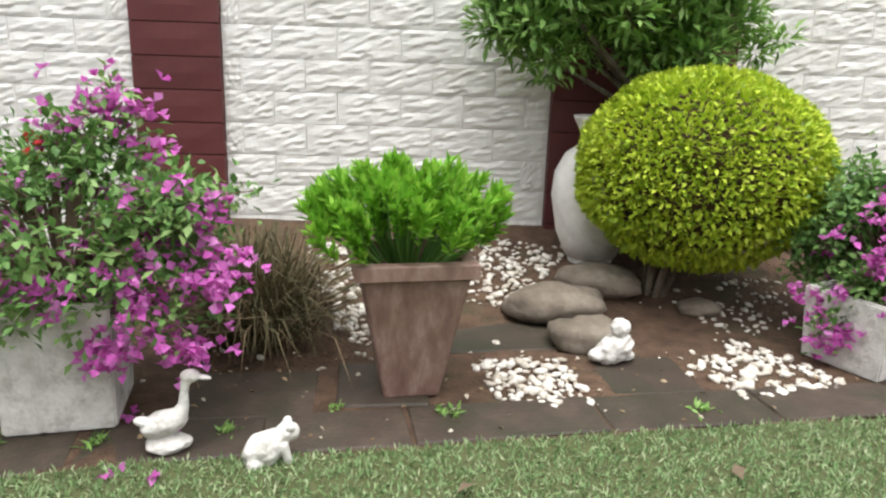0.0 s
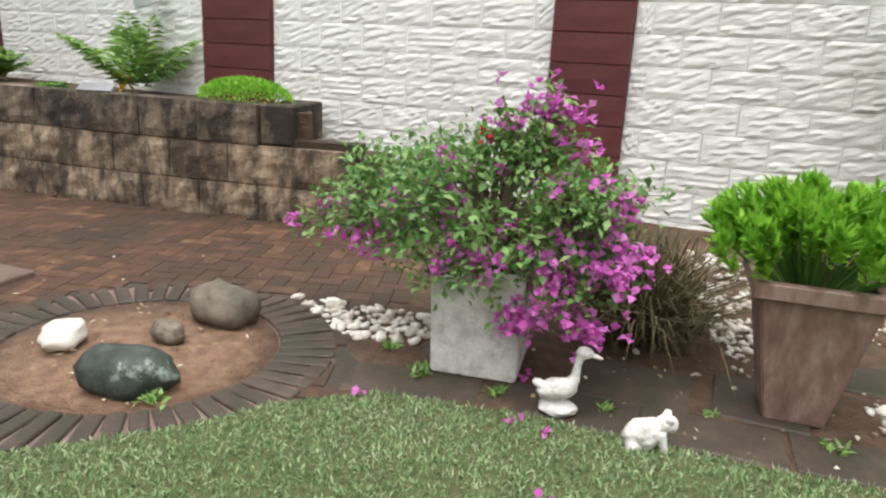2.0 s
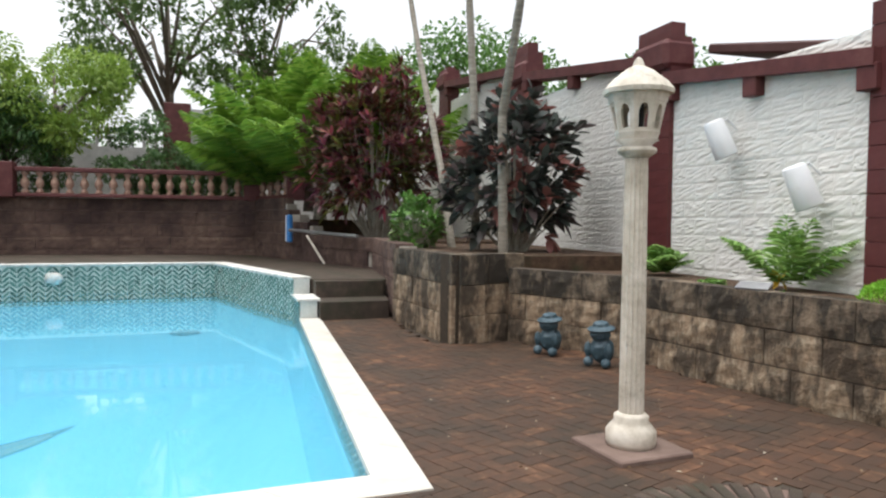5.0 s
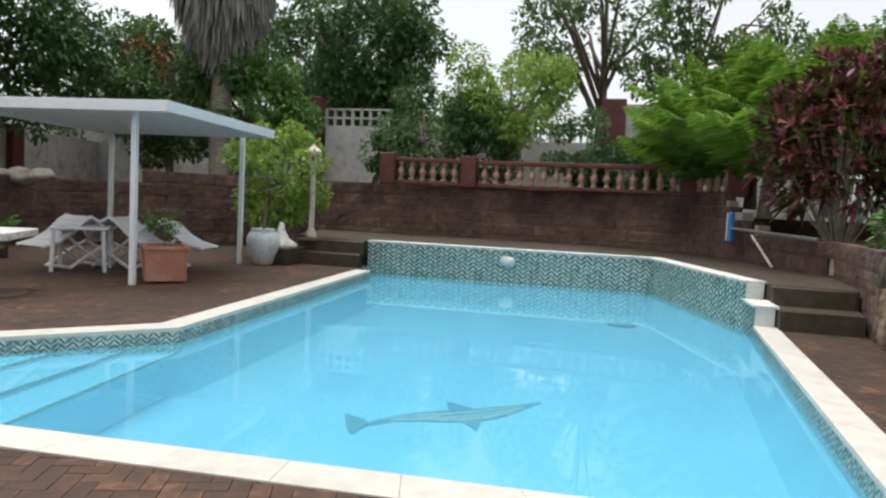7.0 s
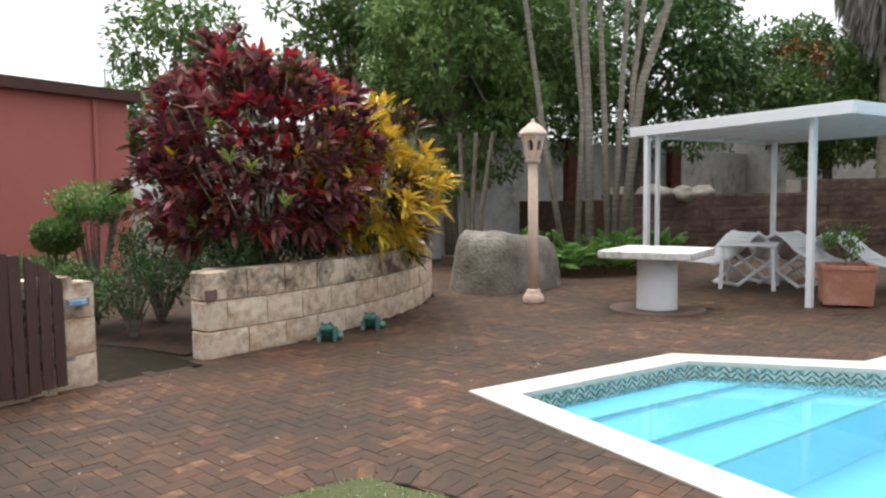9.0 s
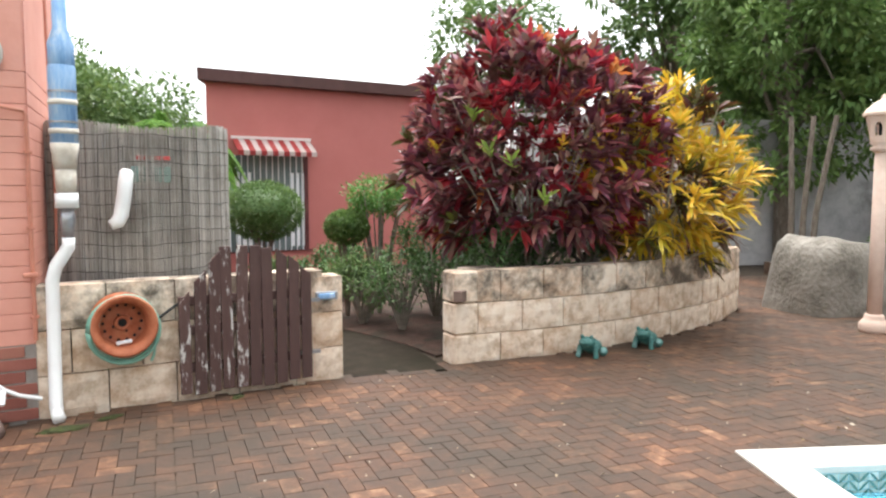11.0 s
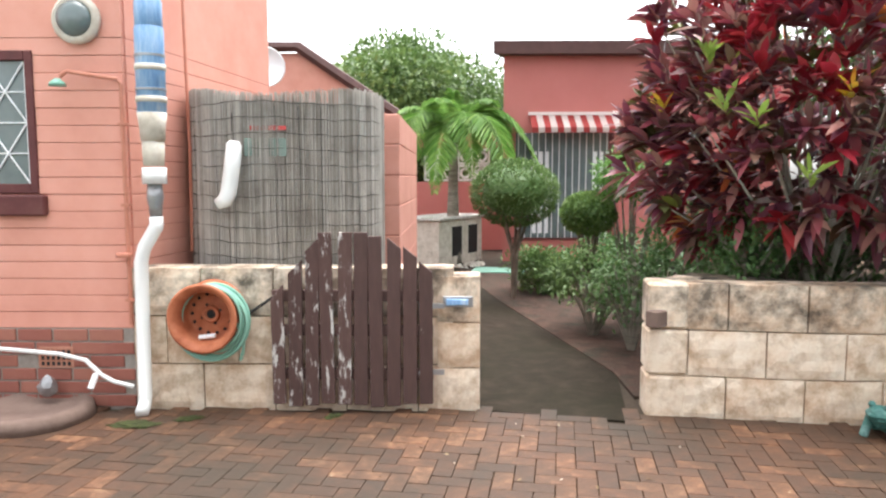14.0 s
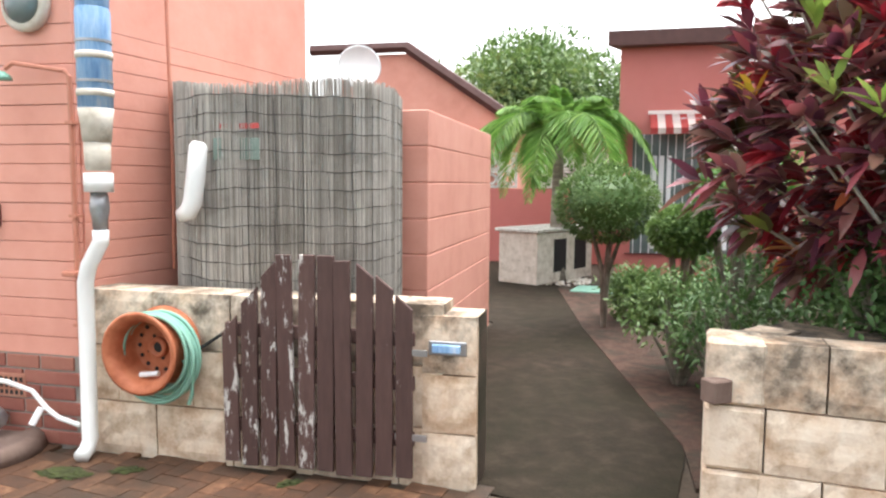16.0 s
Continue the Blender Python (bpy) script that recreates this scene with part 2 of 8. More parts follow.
GATE_WOOD = material("peeling_brown_gate", [(0.055, 0.030, 0.026), (0.085, 0.046, 0.040), (0.12, 0.07, 0.06)], 0.75, 4, 0.4, 30, 0.006, "object", (0.40, 0.37, 0.34), 26.0, 0.68, stain_soft=0.3, stretch=(6, 6, 1), piece_mix=0.4, stain_stretch=(1, 1, 0.3))
GATE_PEEL = material("heavily_peeling_gate", [(0.055, 0.030, 0.026), (0.085, 0.046, 0.040), (0.12, 0.07, 0.06)], 0.8, 4, 0.5, 30, 0.006, "object", (0.55, 0.53, 0.50), 19.0, 0.575, stain_soft=0.3, stretch=(6, 6, 1), piece_mix=0.4, stain_stretch=(1, 1, 0.3), stain_mix=0.95)
REED = material("weathered_reed", [(0.20, 0.175, 0.15), (0.38, 0.35, 0.31), (0.54, 0.505, 0.46), (0.72, 0.69, 0.63)], 0.9, 9, 0.4, 50, 0.004, "island", piece_mix=0.6, stretch=(1, 1, 0.5), stain=(0.20, 0.17, 0.14), stain_scale=2.2, stain_at=0.58, stain_mix=0.5)
WIRE = material("dark_wire", [(0.03, 0.03, 0.03), (0.06, 0.055, 0.05)], 0.6, 10, 0)
RUST = material("rusty_orange_wheel", [(0.28, 0.075, 0.03), (0.42, 0.13, 0.06), (0.50, 0.19, 0.10)], 0.6, 10, 0.3, 60, 0.003)
# black parts, and plates that paint the shade of holes not cut
BLACK = material("black_and_hole_shade", [(0.01, 0.01, 0.01), (0.02, 0.02, 0.02)], 0.8, 5, 0)
HOSE = material("green_hose", [(0.16, 0.36, 0.28), (0.26, 0.48, 0.38)], 0.45, 4, 0)
PVC = material("white_pvc", [(0.72, 0.73, 0.72), (0.80, 0.81, 0.80)], 0.35, 4, 0.05)
PIPE_BLUE = material("peeling_blue_pipe", [(0.10, 0.22, 0.46), (0.20, 0.37, 0.62), (0.34, 0.50, 0.70), (0.62, 0.66, 0.68)], 0.5, 6, 0.2, stretch=(3, 3, 0.6), stain=(0.55, 0.52, 0.45), stain_scale=5, stain_at=0.6)
COPPER = material("painted_copper_pipe", [(0.45, 0.17, 0.11), (0.55, 0.23, 0.16)], 0.5, 10, 0)
STEEL = material("grey_steel", [(0.25, 0.25, 0.26), (0.40, 0.40, 0.41)], 0.4, 10, 0, metal=0.7)
BLUE_PLASTIC = material("blue_plastic", [(0.03, 0.16, 0.45), (0.06, 0.24, 0.55)], 0.5, 10, 0)
GLASS_DARK = material("dark_window_glass", [(0.10, 0.13, 0.13), (0.18, 0.22, 0.22)], 0.12, 3, 0, spec=0.6)
BALUSTER = material("terracotta_baluster", [(0.20, 0.11, 0.085), (0.33, 0.20, 0.15), (0.44, 0.30, 0.23)], 0.85, 8, 0.3)
GREY_WALL = material("grey_boundary_wall", [(0.34, 0.33, 0.32), (0.46, 0.45, 0.44), (0.55, 0.54, 0.52)], 0.9, 3, 0.4, 30, 0.01, stain=(0.2, 0.19, 0.17), stain_scale=1.2, stain_at=0.6)
CEMENT = material("grey_cement", [(0.12, 0.08, 0.065), (0.20, 0.14, 0.115)], 0.9, 6, 0.4)
AWN_RED = material("awning_red", [(0.42, 0.05, 0.05), (0.50, 0.09, 0.08)], 0.7, 5, 0)
AWN_WHITE = material("awning_white", [(0.66, 0.56, 0.54), (0.75, 0.66, 0.63)], 0.7, 5, 0)
L_BOUG = foliage("bougainvillea_leaf", [(0.055, 0.14, 0.032), (0.14, 0.28, 0.07), (0.30, 0.44, 0.15)])
BRACT = foliage("magenta_bract", [(0.52, 0.07, 0.39), (0.65, 0.16, 0.54), (0.76, 0.33, 0.68)], 0.6, 0.4)
RED_BRACT = foliage("red_bract", [(0.6, 0.03, 0.04), (0.7, 0.06, 0.06)], 0.6, 0.4)
L_BRIGHT = foliage("bright_green_leaf", [(0.11, 0.31, 0.022), (0.23, 0.50, 0.045), (0.39, 0.62, 0.09)], 0.45, 0.35)
L_GOLD = foliage("golden_green_leaf", [(0.19, 0.32, 0.025), (0.47, 0.60, 0.045), (0.68, 0.74, 0.10)], 0.5, 0.3)
L_MID = foliage("mid_green_leaf", [(0.05, 0.13, 0.03), (0.11, 0.24, 0.05), (0.2, 0.35, 0.08)], 0.45, 0.3, mix=0.45)
L_TREE = foliage("far_round_tree_leaf", [(0.07, 0.13, 0.035), (0.14, 0.23, 0.065), (0.24, 0.33, 0.11)], 0.5, 0.3, mix=0.45)
L_WALLTREE = foliage("fresh_shrub_leaf", [(0.09, 0.20, 0.045), (0.21, 0.38, 0.09), (0.37, 0.54, 0.18)], 0.45, 0.35)
L_DARK = foliage("dark_leaf_and_core_shade", [(0.034, 0.08, 0.028), (0.08, 0.16, 0.05), (0.16, 0.27, 0.085)], 0.45, 0.25, mix=0.45)
L_ARECA = foliage("areca_frond", [(0.07, 0.17, 0.02), (0.16, 0.31, 0.035), (0.32, 0.46, 0.085)], 0.5, 0.4)
L_LIGHT = foliage("light_tree_leaf", [(0.12, 0.21, 0.035), (0.24, 0.36, 0.065), (0.38, 0.48, 0.13)], 0.5, 0.35, mix=0.45)
L_OLIVE = foliage("olive_tree_leaf", [(0.052, 0.10, 0.03), (0.105, 0.18, 0.054), (0.20, 0.28, 0.09)], 0.45, 0.3, mix=0.45)
L_FROND = foliage("palm_frond", [(0.07, 0.17, 0.03), (0.15, 0.31, 0.06), (0.30, 0.45, 0.12)], 0.45, 0.35)
L_CROTON = foliage("dark_red_croton_leaf", [(0.045, 0.026, 0.036), (0.11, 0.034, 0.054), (0.18, 0.045, 0.07), (0.13, 0.08, 0.06), (0.30, 0.055, 0.08), (0.24, 0.14, 0.10), (0.50, 0.22, 0.20)], 0.3, 0.28)
L_CROTON_TIP = foliage("red_croton_tip", [(0.15, 0.012, 0.022), (0.32, 0.022, 0.036), (0.42, 0.05, 0.05)], 0.35, 0.3)
L_CROTON_GREEN = foliage("croton_green_leaf", [(0.03, 0.03, 0.015), (0.08, 0.08, 0.02), (0.10, 0.02, 0.02), (0.06, 0.07, 0.02), (0.26, 0.27, 0.04)], 0.4, 0.25)
L_CROTON_ORANGE = foliage("orange_croton_leaf", [(0.45, 0.08, 0.03), (0.60, 0.20, 0.05), (0.50, 0.32, 0.12)], 0.35, 0.3)
L_YELLOW = foliage("yellow_croton_leaf", [(0.36, 0.30, 0.02), (0.68, 0.53, 0.05), (0.74, 0.42, 0.05), (0.36, 0.38, 0.06)], 0.4, 0.3)
L_PURPLE = foliage("dusky_leaf", [(0.034, 0.042, 0.038), (0.068, 0.084, 0.07), (0.12, 0.075, 0.08)], 0.45, 0.2)
L_PINK = foliage("pink_new_leaf", [(0.25, 0.09, 0.08), (0.35, 0.16, 0.13)], 0.45, 0.3)
DRY_GRASS = foliage("dry_reed_grass", [(0.045, 0.05, 0.018), (0.10, 0.085, 0.04), (0.24, 0.17, 0.10)], 0.7, 0.2)
THATCH = foliage("dead_palm_skirt", [(0.16, 0.15, 0.13), (0.32, 0.30, 0.27), (0.46, 0.44, 0.40)], 0.8, 0.1)

water = bpy.data.materials.new("pool_water")
water.use_nodes = True
wt = water.node_tree
wt.nodes.clear()
w_out = wt.nodes.new("ShaderNodeOutputMaterial")
w_mix = wt.nodes.new("ShaderNodeMixShader")
w_tr = wt.nodes.new("ShaderNodeBsdfTransparent")
w_tr.inputs["Color"].default_value = (0.80, 0.95, 0.98, 1)
w_gl = wt.nodes.new("ShaderNodeBsdfGlossy")
w_gl.inputs["Roughness"].default_value = 0.02
w_fr = wt.nodes.new("ShaderNodeFresnel")
w_fr.inputs["IOR"].default_value = 1.33
w_no = wt.nodes.new("ShaderNodeTexNoise")
w_no.inputs["Scale"].default_value = 1.6
w_bp = wt.nodes.new("ShaderNodeBump")
w_bp.inputs["Strength"].default_value, w_bp.inputs["Distance"].default_value = 0.06, 0.02
wt.links.new(w_no.outputs["Fac"], w_bp.inputs["Height"])
wt.links.new(w_bp.outputs[0], w_gl.inputs["Normal"])
wt.links.new(w_fr.outputs[0], w_mix.inputs["Fac"])
w_df = wt.nodes.new("ShaderNodeBsdfDiffuse")
w_df.inputs["Color"].default_value = (0.20, 0.61, 0.79, 1)
w_cl = wt.nodes.new("ShaderNodeMixShader")
w_cl.inputs["Fac"].default_value = 0.34
wt.links.new(w_tr.outputs[0], w_cl.inputs[1])
wt.links.new(w_df.outputs[0], w_cl.inputs[2])
wt.links.new(w_cl.outputs[0], w_mix.inputs[1])
wt.links.new(w_gl.outputs[0], w_mix.inputs[2])
wt.links.new(w_mix.outputs[0], w_out.inputs["Surface"])


# ---- mesh helpers ----
def mesh_of(bm, name, mat, smooth=False):
    me = bpy.data.meshes.new(name)
    bmesh.ops.recalc_face_normals(bm, faces=bm.faces)
    bm.to_mesh(me)
    bm.free()
    me.materials.append(mat)
    if smooth:
        me.shade_smooth()
    return me


def part(name, bm, mat, parent, label="", smooth=False, at=None):
    me = bm if isinstance(bm, bpy.types.Mesh) else mesh_of(bm, name, mat, smooth)
    ob = new(name, me)
    ob.parent = parent
    if at is not None:
        ob.matrix_basis = at
    if label:
        ob["label"] = label
    return ob


def thing(name, m, label, category, group="", kind=""):
    return tagged(place(new(name), m), label, category, group, kind)


def place(ob, m):
    ob.matrix_basis = m
    return ob


def solid(name, bm, mat, label="", category="", group="", kind="", smooth=False, m=None):
    ob = new(name, bm if isinstance(bm, bpy.types.Mesh) else mesh_of(bm, name, mat, smooth))
    if m is not None:
        ob.matrix_basis = m
    return tagged(ob, label, category, group, kind)


def box(x0, y0, z0, x1, y1, z1, bevel=0.0, bm=None, m=None):
    own = bm is None
    b2 = bmesh.new()
    bmesh.ops.create_cube(b2, size=1)
    for v in b2.verts:
        v.co = Vector(((x0 + x1) / 2 + v.co.x * (x1 - x0), (y0 + y1) / 2 + v.co.y * (y1 - y0), (z0 + z1) / 2 + v.co.z * (z1 - z0)))
    if bevel:
        bmesh.ops.bevel(b2, geom=b2.edges[:], offset=bevel, segments=1, affect="EDGES")
    if m is not None:
        bmesh.ops.transform(b2, matrix=m, verts=b2.verts)
    if own:
        return b2
    me = bpy.data.meshes.new("tmp")
    b2.to_mesh(me)
    b2.free()
    bm.from_mesh(me)
    bpy.data.meshes.remove(me)
    return bm


def lathe(profile, n=20, flute=0.0, flutes=0):
    bm = bmesh.new()
    rings = []
    for r, z in profile:
        ring = []
        for k in range(n):
            a = 2 * math.pi * k / n
            rr = r * (1 - flute * (0.5 - 0.5 * math.cos(flutes * a))) if flutes else r
            ring.append(bm.verts.new((rr * math.cos(a), rr * math.sin(a), z)))
        rings.append(ring)
    for a, b in zip(rings, rings[1:]):
        for k in range(n):
            bm.faces.new((a[k], a[(k + 1) % n], b[(k + 1) % n], b[k]))
    bm.faces.new(rings[0][::-1])
    bm.faces.new(rings[-1])
    return bm


def tube(points, radius, n=8, bm=None):
    """A round tube along points; radius is one number or one for each point."""
    bm = bm or bmesh.new()
    pts = [Vector(p) for p in points]
    rad = radius if isinstance(radius, (list, tuple)) else [radius] * len(pts)
    prev = None
    for k, p in enumerate(pts):
        d = (pts[min(k + 1, len(pts) - 1)] - pts[max(k - 1, 0)]).normalized()
        side = d.orthogonal().normalized() if k == 0 else (last - d * last.dot(d)).normalized()
        last = side
        up = d.cross(side)
        ring = [bm.verts.new(p + (side * math.cos(2 * math.pi * j / n) + up * math.sin(2 * math.pi * j / n)) * rad[k]) for j in range(n)]
        if prev:
            for j in range(n):
                bm.faces.new((prev[j], prev[(j + 1) % n], ring[(j + 1) % n], ring[j]))
        else:
            bm.faces.new(ring[::-1])
        prev = ring
    bm.faces.new(prev)
    return bm


def prism(poly, z0, z1, bm=None):
    bm = bm or bmesh.new()
    lo = [bm.verts.new((x, y, z0)) for x, y in poly]
    hi = [bm.verts.new((x, y, z1)) for x, y in poly]
    k = len(poly)
    for a in range(k):
        bm.faces.new((lo[a], lo[(a + 1) % k], hi[(a + 1) % k], hi[a]))
    bm.faces.new(lo[::-1])
    bm.faces.new(hi)
    return bm


def blob(rx, ry, rz, rough=0.15, freq=1.6, seed=0, sub=3, flat=None):
    bm = bmesh.new()
    bmesh.ops.create_icosphere(bm, subdivisions=sub, radius=1)
    for v in bm.verts:
        k = 1 + rough * noise.fractal(v.co * freq + Vector((seed * 7.3, seed * 3.1, seed)), 1.0, 2.0, 4)
        v.co = Vector((v.co.x * rx * k, v.co.y * ry * k, v.co.z * rz * k))
        if flat is not None and v.co.z < flat:
            v.co.z = flat
    return bm


def quick_mesh(name, verts, faces, mat, smooth=False):
    me = bpy.data.meshes.new(name)
    me.from_pydata(verts, [], faces)
    me.materials.append(mat)
    if smooth:
        me.shade_smooth()
    return me


def leaf_mesh(name, pos, way, length, width, mat, fold=0.25, droop=0.0, rng=None, split=1):
    """Leaves as folded blades: pos, way (n x 3), length and width (n or one number). split 2 bends the blade."""
    rng = rng or np.random.default_rng(1)
    n = len(pos)
    way = way / np.maximum(np.linalg.norm(way, axis=1, keepdims=True), 1e-6)
    length = np.broadcast_to(length, (n,))[:, None]
    width = np.broadcast_to(width, (n,))[:, None]
    side = np.cross(way, rng.normal(size=(n, 3)) * 0.35 + np.array([0, 0, 1.0]))
    side /= np.maximum(np.linalg.norm(side, axis=1, keepdims=True), 1e-6)
    nor = np.cross(side, way)
    down = np.array([0, 0, -1.0])
    tip = pos + way * length + down * droop * length
    mid = pos + way * length * 0.5 + down * droop * length * 0.22
    if split == 1:
        v = np.stack([pos, mid + side * width / 2 + nor * width * fold, tip, mid - side * width / 2 + nor * width * fold], 1).reshape(-1, 3)
        k = np.arange(n)[:, None] * 4
        f = np.concatenate([k + np.array([0, 1, 2]), k + np.array([0, 2, 3])])
    else:
        q1 = pos + way * length * 0.33 + down * droop * length * 0.08
        q2 = pos + way * length * 0.68 + down * droop * length * 0.42
        v = np.stack([pos, q1 + side * width / 2, q1 - side * width / 2, q2 + side * width * 0.42, q2 - side * width * 0.42, tip], 1).reshape(-1, 3)
        k = np.arange(n)[:, None] * 6
        f = np.concatenate([k + np.array([0, 1, 2]), k + np.array([1, 3, 4]), k + np.array([1, 4, 2]), k + np.array([3, 5, 4])])
    me = bpy.data.meshes.new(name)
    me.vertices.add(len(v))
    me.vertices.foreach_set("co", v.astype(np.float32).ravel())
    me.loops.add(f.size)
    me.loops.foreach_set("vertex_index", f.astype(np.int32).ravel())
    me.polygons.add(len(f))
    me.polygons.foreach_set("loop_start", np.arange(0, f.size, 3, dtype=np.int32))
    me.update(calc_edges=True)
    me.materials.append(mat)
    return me


def shell_points(rng, clumps, n, thick=0.35):
    """Points and outward ways on the outer parts of many small clumps (x, y, z, r) with z squash 0.8."""
    c = np.array(clumps)
    w = c[:, 3] ** 2
    k = rng.choice(len(c), n, p=w / w.sum())
    d = rng.normal(size=(n, 3))
    d /= np.linalg.norm(d, axis=1, keepdims=True)
    r = c[k, 3] * (1 - thick * rng.random(n) ** 1.5)
    p = c[k, :3] + d * r[:, None] * np.array([1, 1, 0.85])
    return p, d


def crown_clumps(rng, cx, cy, cz, rx, ry, rz, count, r0, r1):
    out = []
    for _ in range(count):
        d = rng.normal(size=3)
        d /= np.linalg.norm(d)
        k = rng.uniform(0.45, 1.0) ** 0.6
        out.append((cx + d[0] * rx * k, cy + d[1] * ry * k, cz + d[2] * rz * k, rng.uniform(r0, r1)))
    return out


def tree(name, x, y, z0, height, radius, mat, label, leaves=9000, leaf_len=0.2, trunk_r=0.16, seed=1, low=0.35, count=46, bark=None, airy=1.0, group=""):
    """A tapered trunk with limbs and a crown of leaf clumps with gaps."""
    rng = np.random.default_rng(seed)
    t = thing(name, pose(x, y, z0), label, "tree", group)
    top = height * 0.8
    bm = tube([(0, 0, -0.3), (0.06, 0.02, height * 0.2), (0.0, 0.08, height * 0.45), (0.05, 0.0, top)],
              [trunk_r * 1.2, trunk_r, trunk_r * 0.75, trunk_r * 0.25], 9)
    cz, rz = height * (1 + low) / 2, height * (1 - low) / 2
    clumps = crown_clumps(rng, 0, 0, cz, radius, radius, rz, count, radius * 0.2 * airy, radius * 0.36 * airy)
    for c in clumps[: min(14, count)]:
        s = Vector((0, 0, height * rng.uniform(0.25, 0.6)))
        e = Vector(c[:3])
        m1 = s.lerp(e, 0.5) + Vector((0, 0, 0.08 * height))
        tube([s, m1, e], [trunk_r * 0.45, trunk_r * 0.28, trunk_r * 0.08], 6, bm)
    part("trunk", bm, bark or BARK, t, smooth=True)
    p, d = shell_points(rng, clumps, leaves)
    way = d * 0.7 + rng.normal(size=(leaves, 3)) * 0.6 + np.array([0, 0, -0.15])
    part("crown", leaf_mesh("crown", p, way, rng.uniform(0.7, 1.3, leaves) * leaf_len, rng.uniform(0.35, 0.55, leaves) * leaf_len, mat, rng=rng, droop=0.1), mat, t)
    return t


def rosettes(rng, tips, ways, per, length, width, spread=1.0):
    """Strap leaves round shoot tips: positions, ways, lengths, widths."""
    n = len(tips)
    p = np.repeat(tips, per, axis=0)
    w = np.repeat(ways / np.linalg.norm(ways, axis=1, keepdims=True), per, axis=0)
    r = rng.normal(size=(n * per, 3))
    r -= w * (r * w).sum(1, keepdims=True)
    r /= np.linalg.norm(r, axis=1, keepdims=True)
    k = rng.uniform(0.3, 1.5, (n * per, 1)) * spread
    p = p - w * rng.uniform(0, 0.5, (n * per, 1)) * length
    return p, w + r * k, rng.uniform(0.65, 1.2, n * per) * length, rng.uniform(0.75, 1.2, n * per) * width


def frond_mesh(name, rng, count, length, rise, arch, mat, leaflets=34, leaflet=0.35, z0=0.0, width=0.03, spread=(0, 2 * math.pi)):
    """Arching feather fronds from one crown point."""
    P, W, L, B = [], [], [], []
    for k in range(count):
        a = spread[0] + (spread[1] - spread[0]) * (k + rng.uniform(-0.3, 0.3)) / count
        ln = length * rng.uniform(0.8, 1.1)
        el = rise * rng.uniform(0.5, 1.25)
        out = np.array([math.cos(a), math.sin(a), 0])
        s = np.linspace(0.12, 1, leaflets)
        mid = out[None] * (s * ln * math.cos(el))[:, None] * (1 - 0.12 * s[:, None])
        mid = mid + np.array([0, 0, 1.0]) * (s * ln * math.sin(el) - arch * ln * s ** 2.2)[:, None] + np.array([0, 0, z0])
        tang = np.gradient(mid, axis=0)
        tang /= np.linalg.norm(tang, axis=1, keepdims=True)
        sd = np.cross(tang, [0, 0, 1.0])
        sd /= np.linalg.norm(sd, axis=1, keepdims=True)
        for sg in (-1, 1):
            P.append(mid)
            W.append(sd * sg + tang * 0.75 + np.array([0, 0, -0.25]) + rng.normal(size=mid.shape) * 0.08)
            L.append(leaflet * np.sin(np.pi * (0.15 + 0.8 * s)) * rng.uniform(0.85, 1.1))
            B.append(np.full(leaflets, width))
        P.append(mid[:-1])
        W.append(np.diff(mid, axis=0))
        L.append(np.linalg.norm(np.diff(mid, axis=0), axis=1) * 1.4)
        B.append(np.full(leaflets - 1, width * 0.7))
    return leaf_mesh(name, np.concatenate(P), np.concatenate(W), np.concatenate(L), np.concatenate(B), mat, rng=rng, droop=0.25)


def along(poly):
    """Lengths along a polyline, and a function from length to point and heading."""
    pts = [Vector((x, y, 0)) for x, y in poly]
    seg = [(b - a).length for a, b in zip(pts, pts[1:])]

    def at(s):
        for a, b, l in zip(pts, pts[1:], seg):
            if s <= l or b is pts[-1]:
                d = (b - a).normalized()
                return a + d * s, math.atan2(d.y, d.x)
            s -= l
    return sum(seg), at


def smooth_line(pts, n=8):
    out = []
    p = [Vector((*a, 0)) for a in pts]
    p = [p[0] * 2 - p[1]] + p + [p[-1] * 2 - p[-2]]
    for k in range(1, len(p) - 2):
        for j in range(n):
            t = j / n
            a, b, c, d = p[k - 1], p[k], p[k + 1], p[k + 2]
            q = 0.5 * ((2 * b) + (c - a) * t + (2 * a - 5 * b + 4 * c - d) * t * t + (3 * b - a - 3 * c + d) * t ** 3)
            out.append((q.x, q.y))
    out.append(tuple(pts[-1]))
    return out


def rough_block(name, length, height, depth, mat, relief=0.012, nx=5, nz=4, seed=0, freq=1.0, lip=0.012, tall=1.0):
    """A block, its front (-y) face rough like split stone. Origin at the middle of its foot, front at y = 0."""
    verts, faces = [], []
    for j in range(nz + 1):
        for i in range(nx + 1):
            u, w = i / nx, j / nz
            edge = i in (0, nx) or j in (0, nz)
            k = lip if edge else -relief * (0.2 + 1.4 * noise.noise(Vector((u * 3.1 * freq + seed * 5.7, w * 2.3 * freq * tall, seed * 1.3))))
            verts.append(((u - 0.5) * length, k, w * height))
    for j in range(nz):
        for i in range(nx):
            a = j * (nx + 1) + i
            faces.append((a, a + 1, a + nx + 2, a + nx + 1))
    o = len(verts)
    c = [0, nx, nz * (nx + 1) + nx, nz * (nx + 1)]
    for k in c:
        verts.append((verts[k][0], depth, verts[k][2]))
    rows = [list(range(0, nx + 1)), [r * (nx + 1) + nx for r in range(nz + 1)], [nz * (nx + 1) + i for i in range(nx, -1, -1)], [r * (nx + 1) for r in range(nz, -1, -1)]]
    for k, row in enumerate(rows):
        faces.append(tuple(row[::-1]) + (o + k, o + (k + 1) % 4))
    return quick_mesh(name, verts, faces, mat)


